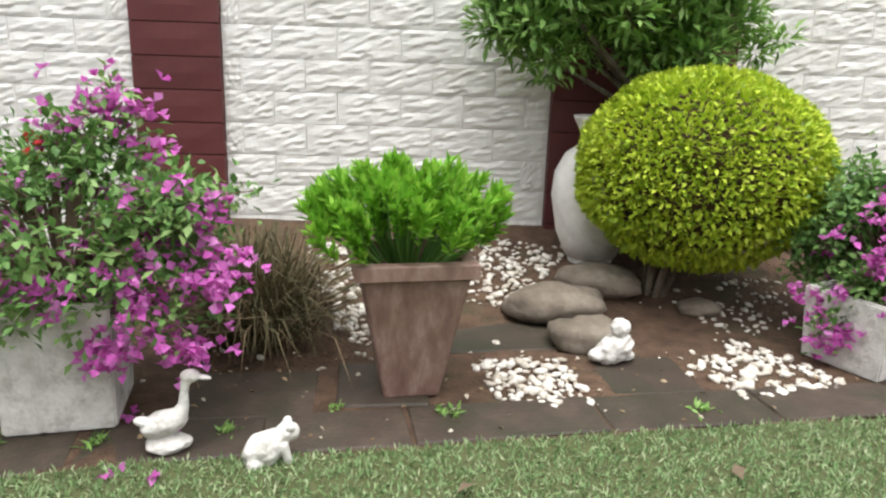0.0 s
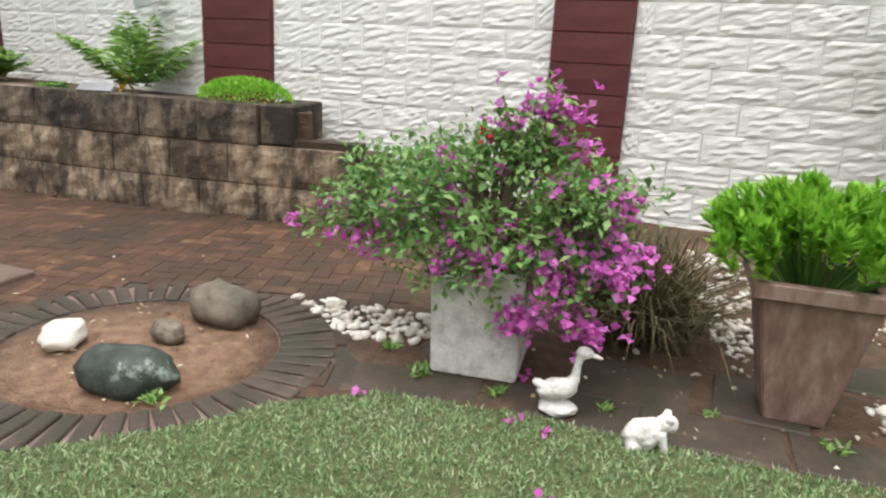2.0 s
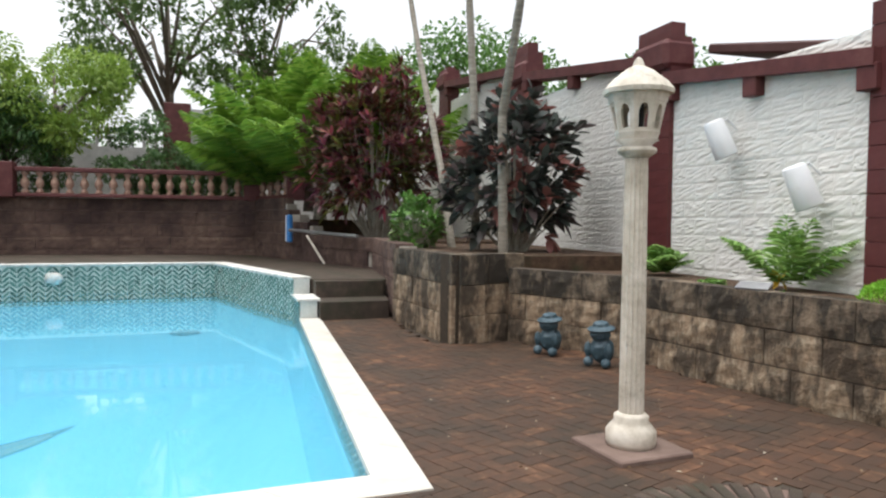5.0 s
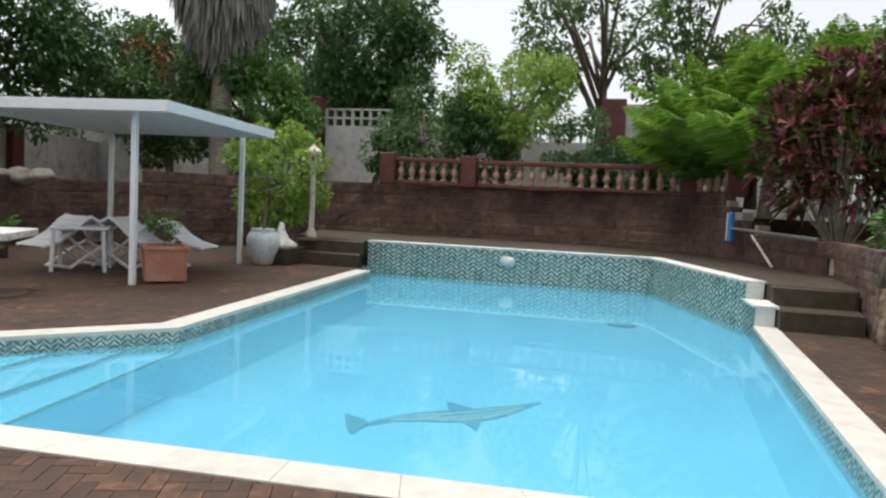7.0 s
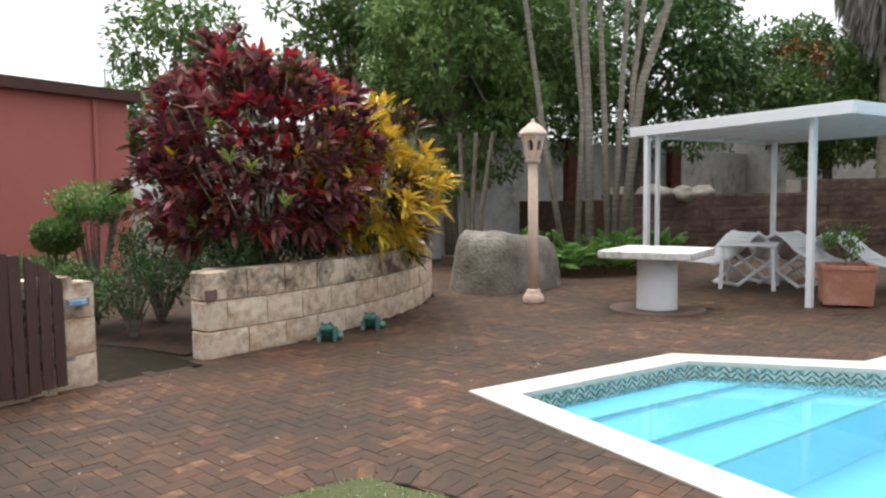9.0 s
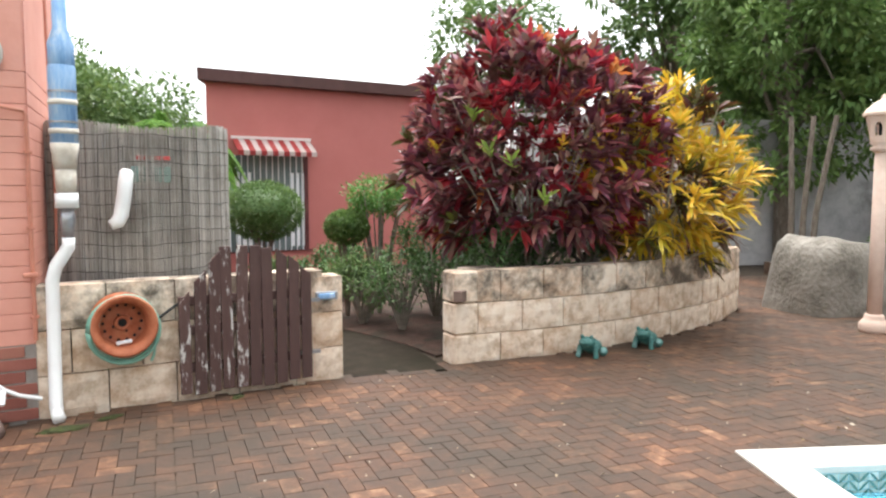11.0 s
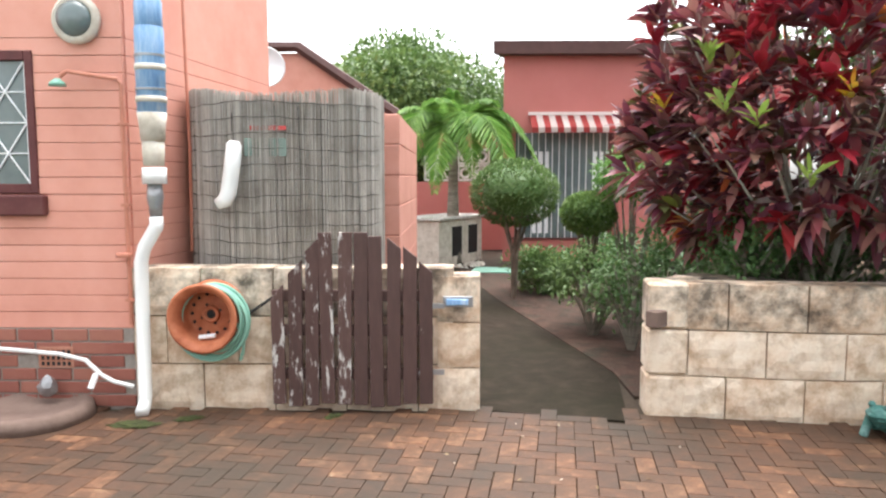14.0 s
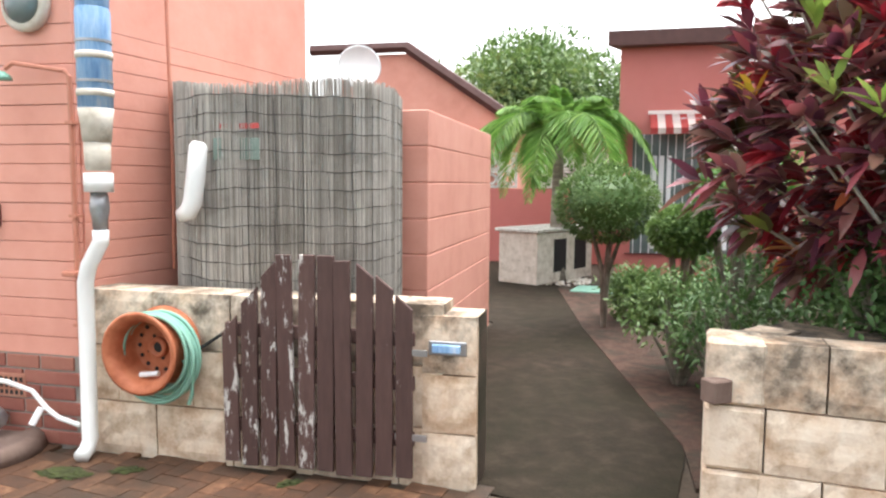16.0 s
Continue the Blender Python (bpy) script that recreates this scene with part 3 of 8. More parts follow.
def merged(name, items, mat, kind="stuff", parent=None, label=""):
    """One mesh out of many (mesh, matrix) pairs."""
    V, F, o = [], [], 0
    cache = {}
    for me, m in items:
        if me.name not in cache:
            co = np.empty(len(me.vertices) * 3)
            me.vertices.foreach_get("co", co)
            cache[me.name] = (co.reshape(-1, 3), [tuple(p.vertices) for p in me.polygons])
        co, fs = cache[me.name]
        a = np.array(m)
        V.append(co @ a[:3, :3].T + a[:3, 3])
        F += [tuple(i + o for i in f) for f in fs]
        o += len(co)
    me = quick_mesh(name, np.concatenate(V).tolist(), F, mat)
    ob = new(name, me)
    ob.parent = parent
    return tagged(ob, label, "", "", kind)


def inside(x, y, poly):
    c = False
    j = len(poly) - 1
    for i in range(len(poly)):
        (xi, yi), (xj, yj) = poly[i], poly[j]
        if (yi > y) != (yj > y) and x < (xj - xi) * (y - yi) / (yj - yi) + xi:
            c = not c
        j = i
    return c


def offset_line(line, d):
    """The open polyline moved d to the left of its heading."""
    out = []
    p = [Vector(a) for a in line]
    for k in range(len(p)):
        a = (p[k] - p[k - 1]).normalized() if k else (p[1] - p[0]).normalized()
        b = (p[k + 1] - p[k]).normalized() if k < len(p) - 1 else a
        n = Vector((-a.y - b.y, a.x + b.x)).normalized()
        out.append(tuple(p[k] + n * (d / max(0.5, n.dot(Vector((-a.y, a.x)))))))
    return out


def cap_copy(me, mat):
    out = me.copy()
    out.materials.clear()
    out.materials.append(mat)
    return out


def block_wall(name, line, z0, courses, length, h, depth, mat, label, top=None, far=False, relief=0.012, seed=3, gap=0.012, core=None, piece="block", bond=True, cap=None, lip=0.012):
    """A wall of courses of blocks along a line; its face is to the right of the line's heading. top(s) limits the height."""
    rng = random.Random(seed)
    total, at = along(line)
    back = offset_line(line, depth)
    front = offset_line(line, 0.02)
    cw = bmesh.new()
    zt = z0 + courses * h - 0.012
    step = max(1, int(total / 0.6))
    for k in range(step):
        s0, s1 = total * k / step, total * (k + 1) / step
        (a, ha), (b, hb) = at(s0), at(s1)
        na, nb = Vector((-math.sin(ha), math.cos(ha), 0)), Vector((-math.sin(hb), math.cos(hb), 0))
        t = min(zt, top((s0 + s1) / 2) - 0.012) if top else zt
        if t > z0 + 0.02:
            q = [a + na * 0.06, b + nb * 0.06, b + nb * depth, a + na * depth]
            prism([(v.x, v.y) for v in q], z0, t, cw)
    root = solid(name, cw, core or MORTAR, label, "wall", kind="structure")
    shapes = [rough_block(piece, length - gap, h - gap, depth * 0.9, mat, relief, 8, 5, seed + k, 1.7, lip) for k in range(6)]
    half = [rough_block(piece, length / 2 - gap, h - gap, depth * 0.9, mat, relief, 4, 5, seed + 9 + k, 1.7, lip) for k in range(3)]
    caps = [(m2, cap_copy(m2, cap)) for m2 in shapes + half] if cap else []
    items = []
    for c in range(courses):
        s = 0.0
        first = bond and c % 2 == 1
        while s < total - 0.05:
            l = length / 2 if first else length
            use = half if first else shapes
            first = False
            if s + l > total + 0.1:
                l = length / 2
                use = half
                if s + l > total + 0.15:
                    break
            p, a = at(s + l / 2)
            if not top or z0 + (c + 0.6) * h <= top(s + l / 2):
                m = pose(p.x, p.y, z0 + c * h, 0, 0, math.degrees(a)) @ pose(0, rng.uniform(-0.004, 0.004), 0, rng.uniform(-0.6, 0.6), 0, rng.uniform(-0.5, 0.5))
                me = rng.choice(use)
                if cap and c == courses - 1:
                    me = next(b for a2, b in caps if a2 is me)
                items.append((me, m))
            s += l
    if far:
        merged("blocks", items, mat, "stuff", root)
    else:
        for me, m in items:
            part(piece, me, mat, root, at=m)
    return root


# ---- plan ----
POOL_IN = [(-4.42, -0.27), (-10.75, -0.12), (-11.45, -0.15), (-15.3, -1.4), (-14.95, -7.2), (-13.83, -6.70), (-7.02, -6.08), (-5.80, -7.15), (-3.87, -6.95)]
HALF_POOL = [(-4.15, 0.0), (-10.9, 0.02), (-11.6, 0.05), (-15.5, -1.2), (-15.15, -7.5), (-13.8, -7.0), (-7.05, -6.35), (-5.85, -7.38), (-3.55, -7.1)]
LAWN = [(9, 3.0), (1.32, 1.95), (0.5, 1.85), (-0.16, 1.76), (-0.7, 1.67), (-1.4, 1.6), (-1.95, 1.46), (-2.2, 1.22), (-2.42, 0.85), (-2.8, 0.4), (-3.0, -0.4), (-3.0, -2.0), (-2.9, -4.0),
        (-2.66, -5.35), (-2.26, -5.95), (-1.75, -5.9), (-0.6, -5.2), (9, -3.0)]
BED = [(9, 3.0), (1.32, 1.95), (0.5, 1.85), (-0.16, 1.76), (-0.7, 1.67), (-1.4, 1.6), (-1.95, 1.46), (-2.2, 1.5), (-2.35, 1.85), (-2.7, 2.15), (-3.0, 2.3), (-3.45, 3.2), (-3.5, 4.17), (9, 4.17)]
RING = (-3.05, 1.30)
HOUSE = pose(0.93, -7.80, 0, 0, 0, 30.54)   # x along the front (away from the gate), y towards the yard


def hp(u, v):
    """A ground point from u (along the gate wall) and v (behind the house front)."""
    w = HOUSE @ Vector((-u, -v, 0))
    return (w.x, w.y)


# ---- ground with the pool's opening ----
bm = bmesh.new()
outer = [bm.verts.new((x, y, -0.02)) for x, y in ((-400, -400), (400, -400), (400, 400), (-400, 400))]
hole = [bm.verts.new((x, y, -0.02)) for x, y in HALF_POOL]
ed = [bm.edges.new((a, b)) for lp in (outer, hole) for a, b in zip(lp, lp[1:] + lp[:1])]
bmesh.ops.triangle_fill(bm, use_beauty=True, use_dissolve=False, edges=ed)
solid("ground", bm, JOINT, "dark earth under paving and garden", "ground", kind="structure")

# ---- lawn ----
bm = prism(LAWN, -0.05, 0.012)
lawn = solid("lawn", bm, LAWN_SOIL, "short green lawn with dry patches", "lawn", kind="structure")
rng = np.random.default_rng(5)
xy = rng.uniform((-3.0, -0.6), (2.3, 2.2), (120000, 2))
xy2 = rng.uniform((-3.0, -6.0), (3.0, -0.6), (34000, 2))
xy = np.array([p for p in np.concatenate([xy, xy2]) if inside(p[0], p[1], LAWN)])
n = len(xy)
g = np.column_stack([xy, np.full(n, 0.01)])
way = rng.normal(size=(n, 3)) * 0.75 + np.array([0, 0, 0.9])
way[:, 2] = np.abs(way[:, 2])
solid("lawn_grass", leaf_mesh("lawn_grass", g, way, rng.uniform(0.015, 0.038, n), rng.uniform(0.005, 0.008, n), GRASS, rng=rng), GRASS, "short coarse lawn grass", "grass", kind="stuff")

# ---- planting bed: soil rising to the wall ----
bm = bmesh.new()
nx, ny = 60, 26
grid = {}
for i in range(nx + 1):
    for j in range(ny + 1):
        x, w = -2.45 + 9.45 * i / nx, j / ny
        lo = 1.50 + 0.07 * x if x > -2 else 1.36 + (x + 2) * -0.62
        y = lo + (4.19 - lo) * w
        z = 0.24 * max(0.0, (y - 2.7) / 1.45) ** 1.3 - 0.004 + 0.02 * noise.noise(Vector((x * 2.2, y * 2.2, 0)))
        grid[i, j] = bm.verts.new((x, y, z))
for i in range(nx):
    for j in range(ny):
        bm.faces.new((grid[i, j], grid[i + 1, j], grid[i + 1, j + 1], grid[i, j + 1]))
solid("planting_bed", bm, SOIL, "brown damp garden soil rising to the wall", "soil", kind="structure", smooth=True)


def bed_z(x, y):
    return 0.24 * max(0.0, (y - 2.7) / 1.45) ** 1.3 - 0.004 + 0.02 * noise.noise(Vector((x * 2.2, y * 2.2, 0)))


# kerb slabs along the lawn, and flat stepping slabs
slabs = thing("slab_edging", pose(0, 0, 0), "dark mossy slabs edging the lawn", "paving", kind="structure")
edge = [(-2.12, 1.42), (-1.95, 1.50), (-1.4, 1.64), (-0.7, 1.71), (-0.16, 1.80), (0.5, 1.89), (1.32, 2.0), (3.2, 2.25)]
ln, at = along(edge)
s = 0.0
rr = random.Random(4)
while s < ln - 0.3:
    l = rr.uniform(0.5, 0.75)
    (a, ha), (b, hb) = at(s + 0.01), at(min(ln, s + l))
    nrm = Vector((-math.sin(hb), math.cos(hb), 0))
    q = [(a.x, a.y), (b.x, b.y), (b.x + nrm.x * 0.27, b.y + nrm.y * 0.27), (a.x + nrm.x * 0.27, a.y + nrm.y * 0.27)]
    bm = prism(q, -0.05, rr.uniform(0.0, 0.008))
    bmesh.ops.bevel(bm, geom=bm.edges[:], offset=0.006, segments=1, affect="EDGES")
    part("slab", bm, SLAB, slabs)
    s += l
for x, y, a, w, d in ((-0.1, 2.78, 6, 0.6, 0.42), (0.5, 2.34, 6, 0.4, 0.36), (-1.12, 2.12, 4, 0.5, 0.4), (-1.82, 1.98, -25, 0.3, 0.3), (-0.62, 2.22, 4, 0.36, 0.4)):
    bm = box(-w / 2, -d / 2, -0.05, w / 2, d / 2, 0.0, 0.008)
    part("slab", bm, SLAB, slabs, at=pose(x, y, max(0.0, bed_z(x, y) + 0.004) + 0.003, 0, 0, a))

# ---- brick ring round the sandy tree pit ----
ring = thing("brick_ring", pose(RING[0], RING[1], 0), "ring of dark mossy bricks round a pit of red soil", "edging", kind="structure")
bm = lathe([(0.0001, -0.05), (0.57, -0.05), (0.60, -0.01), (0.3, -0.015), (0.0001, 0.0)], 40)
part("pit_soil", bm, RED_SOIL, ring, "dry red sandy soil", smooth=True)
part("mortar", lathe([(0.585, -0.05), (0.585, -0.008), (0.845, -0.008), (0.845, -0.05)], 60), CEMENT, ring, "dull mortar between the bricks")
part("apron", lathe([(0.846, -0.05), (0.846, -0.006), (1.06, -0.006), (1.06, -0.05)], 60), SLAB, ring, "damp mortar apron outside the bricks")
brick = mesh_of(box(0.0, -0.034, -0.05, 0.25, 0.034, 0.001, 0.006), "brick", SLAB)
for k in range(52):
    a = 360 * k / 52
    part("brick", brick, SLAB, ring, at=pose(0.59 * math.cos(radians(a)), 0.59 * math.sin(radians(a)), rr.uniform(0.002, 0.008), 0, 0, a + rr.uniform(-1, 1)))

# ---- pool ----
def offset_closed(poly, d):
    out = []
    for k in range(len(poly)):
        a, b, c = Vector(poly[k - 1]), Vector(poly[k]), Vector(poly[(k + 1) % len(poly)])
        n1, n2 = (b - a).normalized(), (c - b).normalized()
        n = Vector((n1.y + n2.y, -n1.x - n2.x)).normalized()
        out.append(tuple(b + n * (d / max(0.4, n.dot(Vector((n1.y, -n1.x)))))))
    return out


pool = thing("swimming_pool", pose(0, 0, 0), "pool of pale blue plaster with cream coping", "pool", kind="structure")
DEPTH = -0.64
bm = bmesh.new()
vb = [bm.verts.new((x, y, DEPTH)) for x, y in offset_closed(POOL_IN, -0.2)]
vm = [bm.verts.new((x, y, -0.25)) for x, y in POOL_IN]
vt = [bm.verts.new((x, y, 0.0)) for x, y in POOL_IN]
bm.faces.new(vb)
for k in range(len(vb)):
    j = (k + 1) % len(vb)
    bm.faces.new((vb[k], vb[j], vm[j], vm[k]))
    bm.faces.new((vm[k], vm[j], vt[j], vt[k]))
bmesh.ops.triangulate(bm, faces=[f for f in bm.faces if len(f.verts) > 4])
part("basin", bm, POOL, pool, "pale blue pool plaster")
# entry steps with dark nosing tiles
for k, (a, b) in enumerate((((-3.92, -6.61), (-6.42, -6.84)), ((-3.98, -6.06), (-6.74, -6.42)), ((-4.03, -5.57), (-6.98, -6.04)))):
    z = -0.175 - 0.03 * k
    q = [a, (-3.88, -6.94), (-5.79, -7.13), (-6.42, -6.6), b] if k else [a, (-3.88, -6.94), (-5.79, -7.13), b]
    if k:
        q[3] = (b[0] - 0.02, b[1] - 0.12)
    part("step", prism(q[::-1], DEPTH + 0.01, z), POOL, pool)
    part("nosing", tube([(a[0], a[1], z), (b[0], b[1], z)], 0.012, 6), TILE_DARK, pool, "dark mosaic nosing")
part("drain_cover", lathe([(0.26, DEPTH + 0.002), (0.26, DEPTH + 0.02), (0.2, DEPTH + 0.03)], 24), DOLPHIN, pool, "dark round drain cover", at=pose(-13.9, -1.85, 0))
solid("pool_water", quick_mesh("pool_water", [(x, y, -0.15) for x, y in POOL_IN], [tuple(range(len(POOL_IN)))], water), water, "clear still blue pool water", "water", kind="structure")
# coping slabs
rim_in, rim_out = offset_closed(POOL_IN, -0.01), offset_closed(POOL_IN, 0.28)
for k in (0, 5, 6, 7, 8):
    j = (k + 1) % len(POOL_IN)
    a, b, c, d = (Vector(q) for q in (rim_in[k], rim_in[j], rim_out[j], rim_out[k]))
    cnt = max(1, round((b - a).length / 0.62))
    for i in range(cnt):
        t0, t1 = i / cnt, (i + 1) / cnt - 0.0015 / (b - a).length
        q = [a.lerp(b, t0), a.lerp(b, t1), d.lerp(c, t1), d.lerp(c, t0)]
        bm = prism([tuple(v) for v in q], -0.03, 0.012 + rr.uniform(-0.001, 0.001))
        bmesh.ops.bevel(bm, geom=bm.edges[:], offset=0.003, segments=1, affect="EDGES")
        part("coping_slab", bm, COPING, pool)
# mosaic bands
def mosaic(line, z0, z1, size, off, leaf=(0.16, 0.62)):
    """A band of slanted leaf-shaped tiles in zigzag columns on a pale ground: two joined parts of the pool."""
    total, at = along(line)
    cols, rows = max(1, round(total / size)), max(1, round((z1 - z0) / (size * 0.75)))
    dz = (z1 - z0) / rows
    for shade, (lo, hi), lift, mat, lb in (("pale_tiles", (0.04, 0.96), 0.0, TILE_PALE, "pale mosaic ground"), ("leaf_tiles", leaf, 0.003, TILE_DARK, "dark green leaf-shaped tiles")):
        V, F = [], []
        for c in range(cols):
            (a, h), (b, _) = at(total * (c + 0.03) / cols), at(total * (c + 0.97) / cols)
            nn = Vector((math.sin(h), -math.cos(h), 0)) * (off + (lift if off > 0 else -lift))
            up = dz * 0.55 if c % 2 else -dz * 0.55
            for r in range(rows):
                if lift:
                    pts = ((a, lo, -up), (a.lerp(b, 0.5), lo - 0.12, 0), (b, lo, up), (b, hi, up), (a.lerp(b, 0.5), hi + 0.12, 0), (a, hi, -up))
                else:
                    pts = ((a, lo, 0), (b, lo, 0), (b, hi, 0), (a, hi, 0))
                k = len(V)
                for p, f, lean in pts:
                    z = z0 + dz * (r + f) + lean
                    V.append((p.x + nn.x, p.y + nn.y, min(z1, max(z0, z))))
                F.append(tuple(range(k, k + len(pts))))
        tagged(part(shade, quick_mesh(shade, V, F, mat), mat, pool, lb), kind="stuff")


fall = [(-14.95, -7.2), (-15.3, -1.4), (-11.45, -0.15)]
back = offset_line(fall, 0.25)
part("raised_wall", prism(fall + back[::-1], DEPTH, 0.50), GROUT, pool, "low wall behind the tiles")
mosaic(fall, -0.23, 0.49, 0.115, 0.008)
cap = offset_line(fall, -0.03)
part("wall_cap", prism(cap + offset_line(fall, 0.28)[::-1], 0.50, 0.53), WHITE_CEMENT, pool, "white cap of the tiled wall")
low = [(-11.45, -0.15), (-10.75, -0.12)]
part("low_wall", prism(low + [(-10.75, 0.12), (-11.45, 0.10)], -0.05, 0.25), GROUT, pool)
mosaic(low, -0.2, 0.25, 0.115, 0.008)
part("wall_cap", prism([(-11.48, -0.19), (-10.71, -0.16), (-10.71, 0.16), (-11.48, 0.14)], 0.25, 0.28), WHITE_CEMENT, pool)
inner = offset_closed(POOL_IN, -0.004)
for k in (0, 5, 6, 7, 8):
    mosaic([inner[k], inner[(k + 1) % len(inner)]], -0.23, -0.03, 0.06, -0.004, (0.3, 0.56))
part("spout", blob(0.16, 0.06, 0.11, 0.35, 2.5, 3, 3), WHITE_CEMENT, pool, "white cast fish spout", True, pose(-15.1, -4.2, 0.27, 0, 0, 88))
# dolphin picture set flat into the floor: body, tail and fins as a thin inlay
spine = [(-6.72, -3.92, 0.03), (-6.98, -3.76, 0.07), (-7.18, -3.52, 0.14), (-7.32, -3.26, 0.20), (-7.5, -3.02, 0.20), (-7.72, -2.82, 0.15), (-7.95, -2.66, 0.08), (-8.22, -2.5, 0.012)]
L = [(x - 0.75 * r, y - 0.6 * r) for x, y, r in spine]
R = [(x + 0.75 * r, y + 0.6 * r) for x, y, r in spine]
bm = prism(L + R[::-1], DEPTH + 0.001, DEPTH + 0.006)
prism([(-6.78, -3.88), (-6.46, -3.9), (-6.58, -4.0), (-6.98, -4.2), (-6.9, -3.96)], DEPTH + 0.002, DEPTH + 0.011, bm)
prism([(-7.45, -3.3), (-7.8, -3.42), (-7.66, -3.1)], DEPTH + 0.002, DEPTH + 0.011, bm)
prism([(-7.22, -3.1), (-7.0, -2.92), (-7.34, -2.94)], DEPTH + 0.002, DEPTH + 0.011, bm)
dolphin = part("dolphin_inlay", bm, DOLPHIN, pool, "dark blue dolphin mosaic on the floor")
for o in (-0.4, 0.2, 0.62):
    mid = [(x + 0.75 * r * o, y + 0.6 * r * o, 0.10 * r) for x, y, r in spine[1:-1]]
    pl = [(x - 0.75 * r, y - 0.6 * r) for x, y, r in mid]
    pr = [(x + 0.75 * r, y + 0.6 * r) for x, y, r in mid]
    part("pale_stripe", prism(pl + pr[::-1], DEPTH + 0.007, DEPTH + 0.012), TILE_PALE, dolphin, "pale green stripe along the body")

# ---- upper terrace, steps ----
TERR = [(-15.2, -7.6), (-15.55, -1.2), (-11.5, 0.13), (-11.3, 1.22), (-13.5, 1.6), (-17, 0.2), (-18.7, -0.4), (-19.5, -3), (-19.5, -6.2), (-19.2, -10.2), (-16, -9.4), (-15.1, -8.4)]
solid("terrace", prism(TERR, -0.05, 0.5), SLAB, "raised dark damp terrace behind the pool", "terrace", kind="structure")
st = thing("garden_steps", pose(0, 0, 0), "two dark mossy stone steps", "steps", kind="structure")
part("step", prism([(-10.55, 0.14), (-10.6, 1.12), (-11.35, 1.22), (-11.4, 0.14)], -0.05, 0.25), SLAB, st)
part("step", prism([(-11.15, 0.14), (-11.2, 1.16), (-11.6, 1.22), (-11.55, 0.14)], 0.2, 0.49), SLAB, st)
st2 = thing("garden_steps", pose(0, 0, 0), "dark stone steps beside the vase", "steps", kind="structure")
part("step", prism([(-14.2, -7.1), (-14.2, -8.5), (-15.2, -8.6), (-15.2, -7.4)], -0.05, 0.25), SLAB, st2)
part("step", prism([(-14.65, -7.2), (-14.65, -8.5), (-15.25, -8.6), (-15.25, -7.4)], 0.2, 0.49), SLAB, st2)

# ---- north wall: white split-face blocks between maroon piers ----
WY = 4.17
wall_n = solid("wall_north", prism([(-21, WY + 0.03), (8, WY + 0.03), (8, WY + 0.22), (-21, WY + 0.22)], -0.1, 2.65), WHITE_BLOCK, "white-painted split-face block wall with maroon piers", "wall", kind="structure")
for x0, x1, zt in ((-8.9, -5.0, 3.0), (-13.4, -8.6, 3.6), (-18.4, -13.0, 4.4), (-23, -18.2, 5.0)):
    part("wall_panel", box(x0, WY + 0.03, 2.6, x1, WY + 0.22, zt), WHITE_BLOCK, wall_n)
wb = [rough_block("block", 0.397, 0.197, 0.05, WHITE_BLOCK, 0.0085, 9, 9, 20 + k, freq=1.7, lip=0.003, tall=3.0) for k in range(12)]
piers = ((-2.25, -1.71), (0.36, 1.52), (-5.40, -4.67), (-9.0, -8.26), (-13.5, -12.7), (-18.6, -17.8))
near, far_items = [], []
edges = [-21.0] + [v for a, b in sorted(piers) for v in (a, b)] + [5.6]
for c in range(18):
    z = -0.13 + 0.2 * c
    for left, right in zip(edges[::2], edges[1::2]):
        top = 2.62 if right > -4.7 else 3.0 if right > -8.6 else 3.6
        if z + 0.1 > top:
            continue
        x = 0.4 * math.floor(left / 0.4) - (0.2 if c % 2 else 0.0)
        while x < right:
            a, b = max(x, left), min(x + 0.4, right)
            x += 0.4
            if b - a < 0.03:
                continue
            m = pose((a + b) / 2, WY, z) @ Matrix.Diagonal(((b - a) / 0.4, 1, 1, 1))
            (near if -4.7 < a < 2.3 and 0.05 < z < 2.0 and len(near) < 290 else far_items).append((rr.choice(wb), m))
for me, m in near:
    part("block", me, WHITE_BLOCK, wall_n, at=m)
merged("blocks", far_items, WHITE_BLOCK, "stuff", wall_n)
for (a, b), zt in zip(piers, (2.65, 2.65, 3.1, 3.7, 4.5, 5.2)):
    pr = thing("pier", pose((a + b) / 2, WY, 0), "maroon-painted block pier in the white wall", "pier", "wall piers", "structure")
    w = b - a
    pm = rough_block("pier_block", w - 0.004, 0.192, 0.2, MAROON, 0.002, 3, 2, 3, lip=0.003)
    zz = -0.13
    while zz < zt:
        part("pier_block", pm, MAROON, pr, at=pose(0, -0.06, zz))
        zz += 0.2
    part("core", box(-w / 2 + 0.004, -0.04, -0.1, w / 2 - 0.004, 0.24, zt), MAROON_PLAIN, pr)
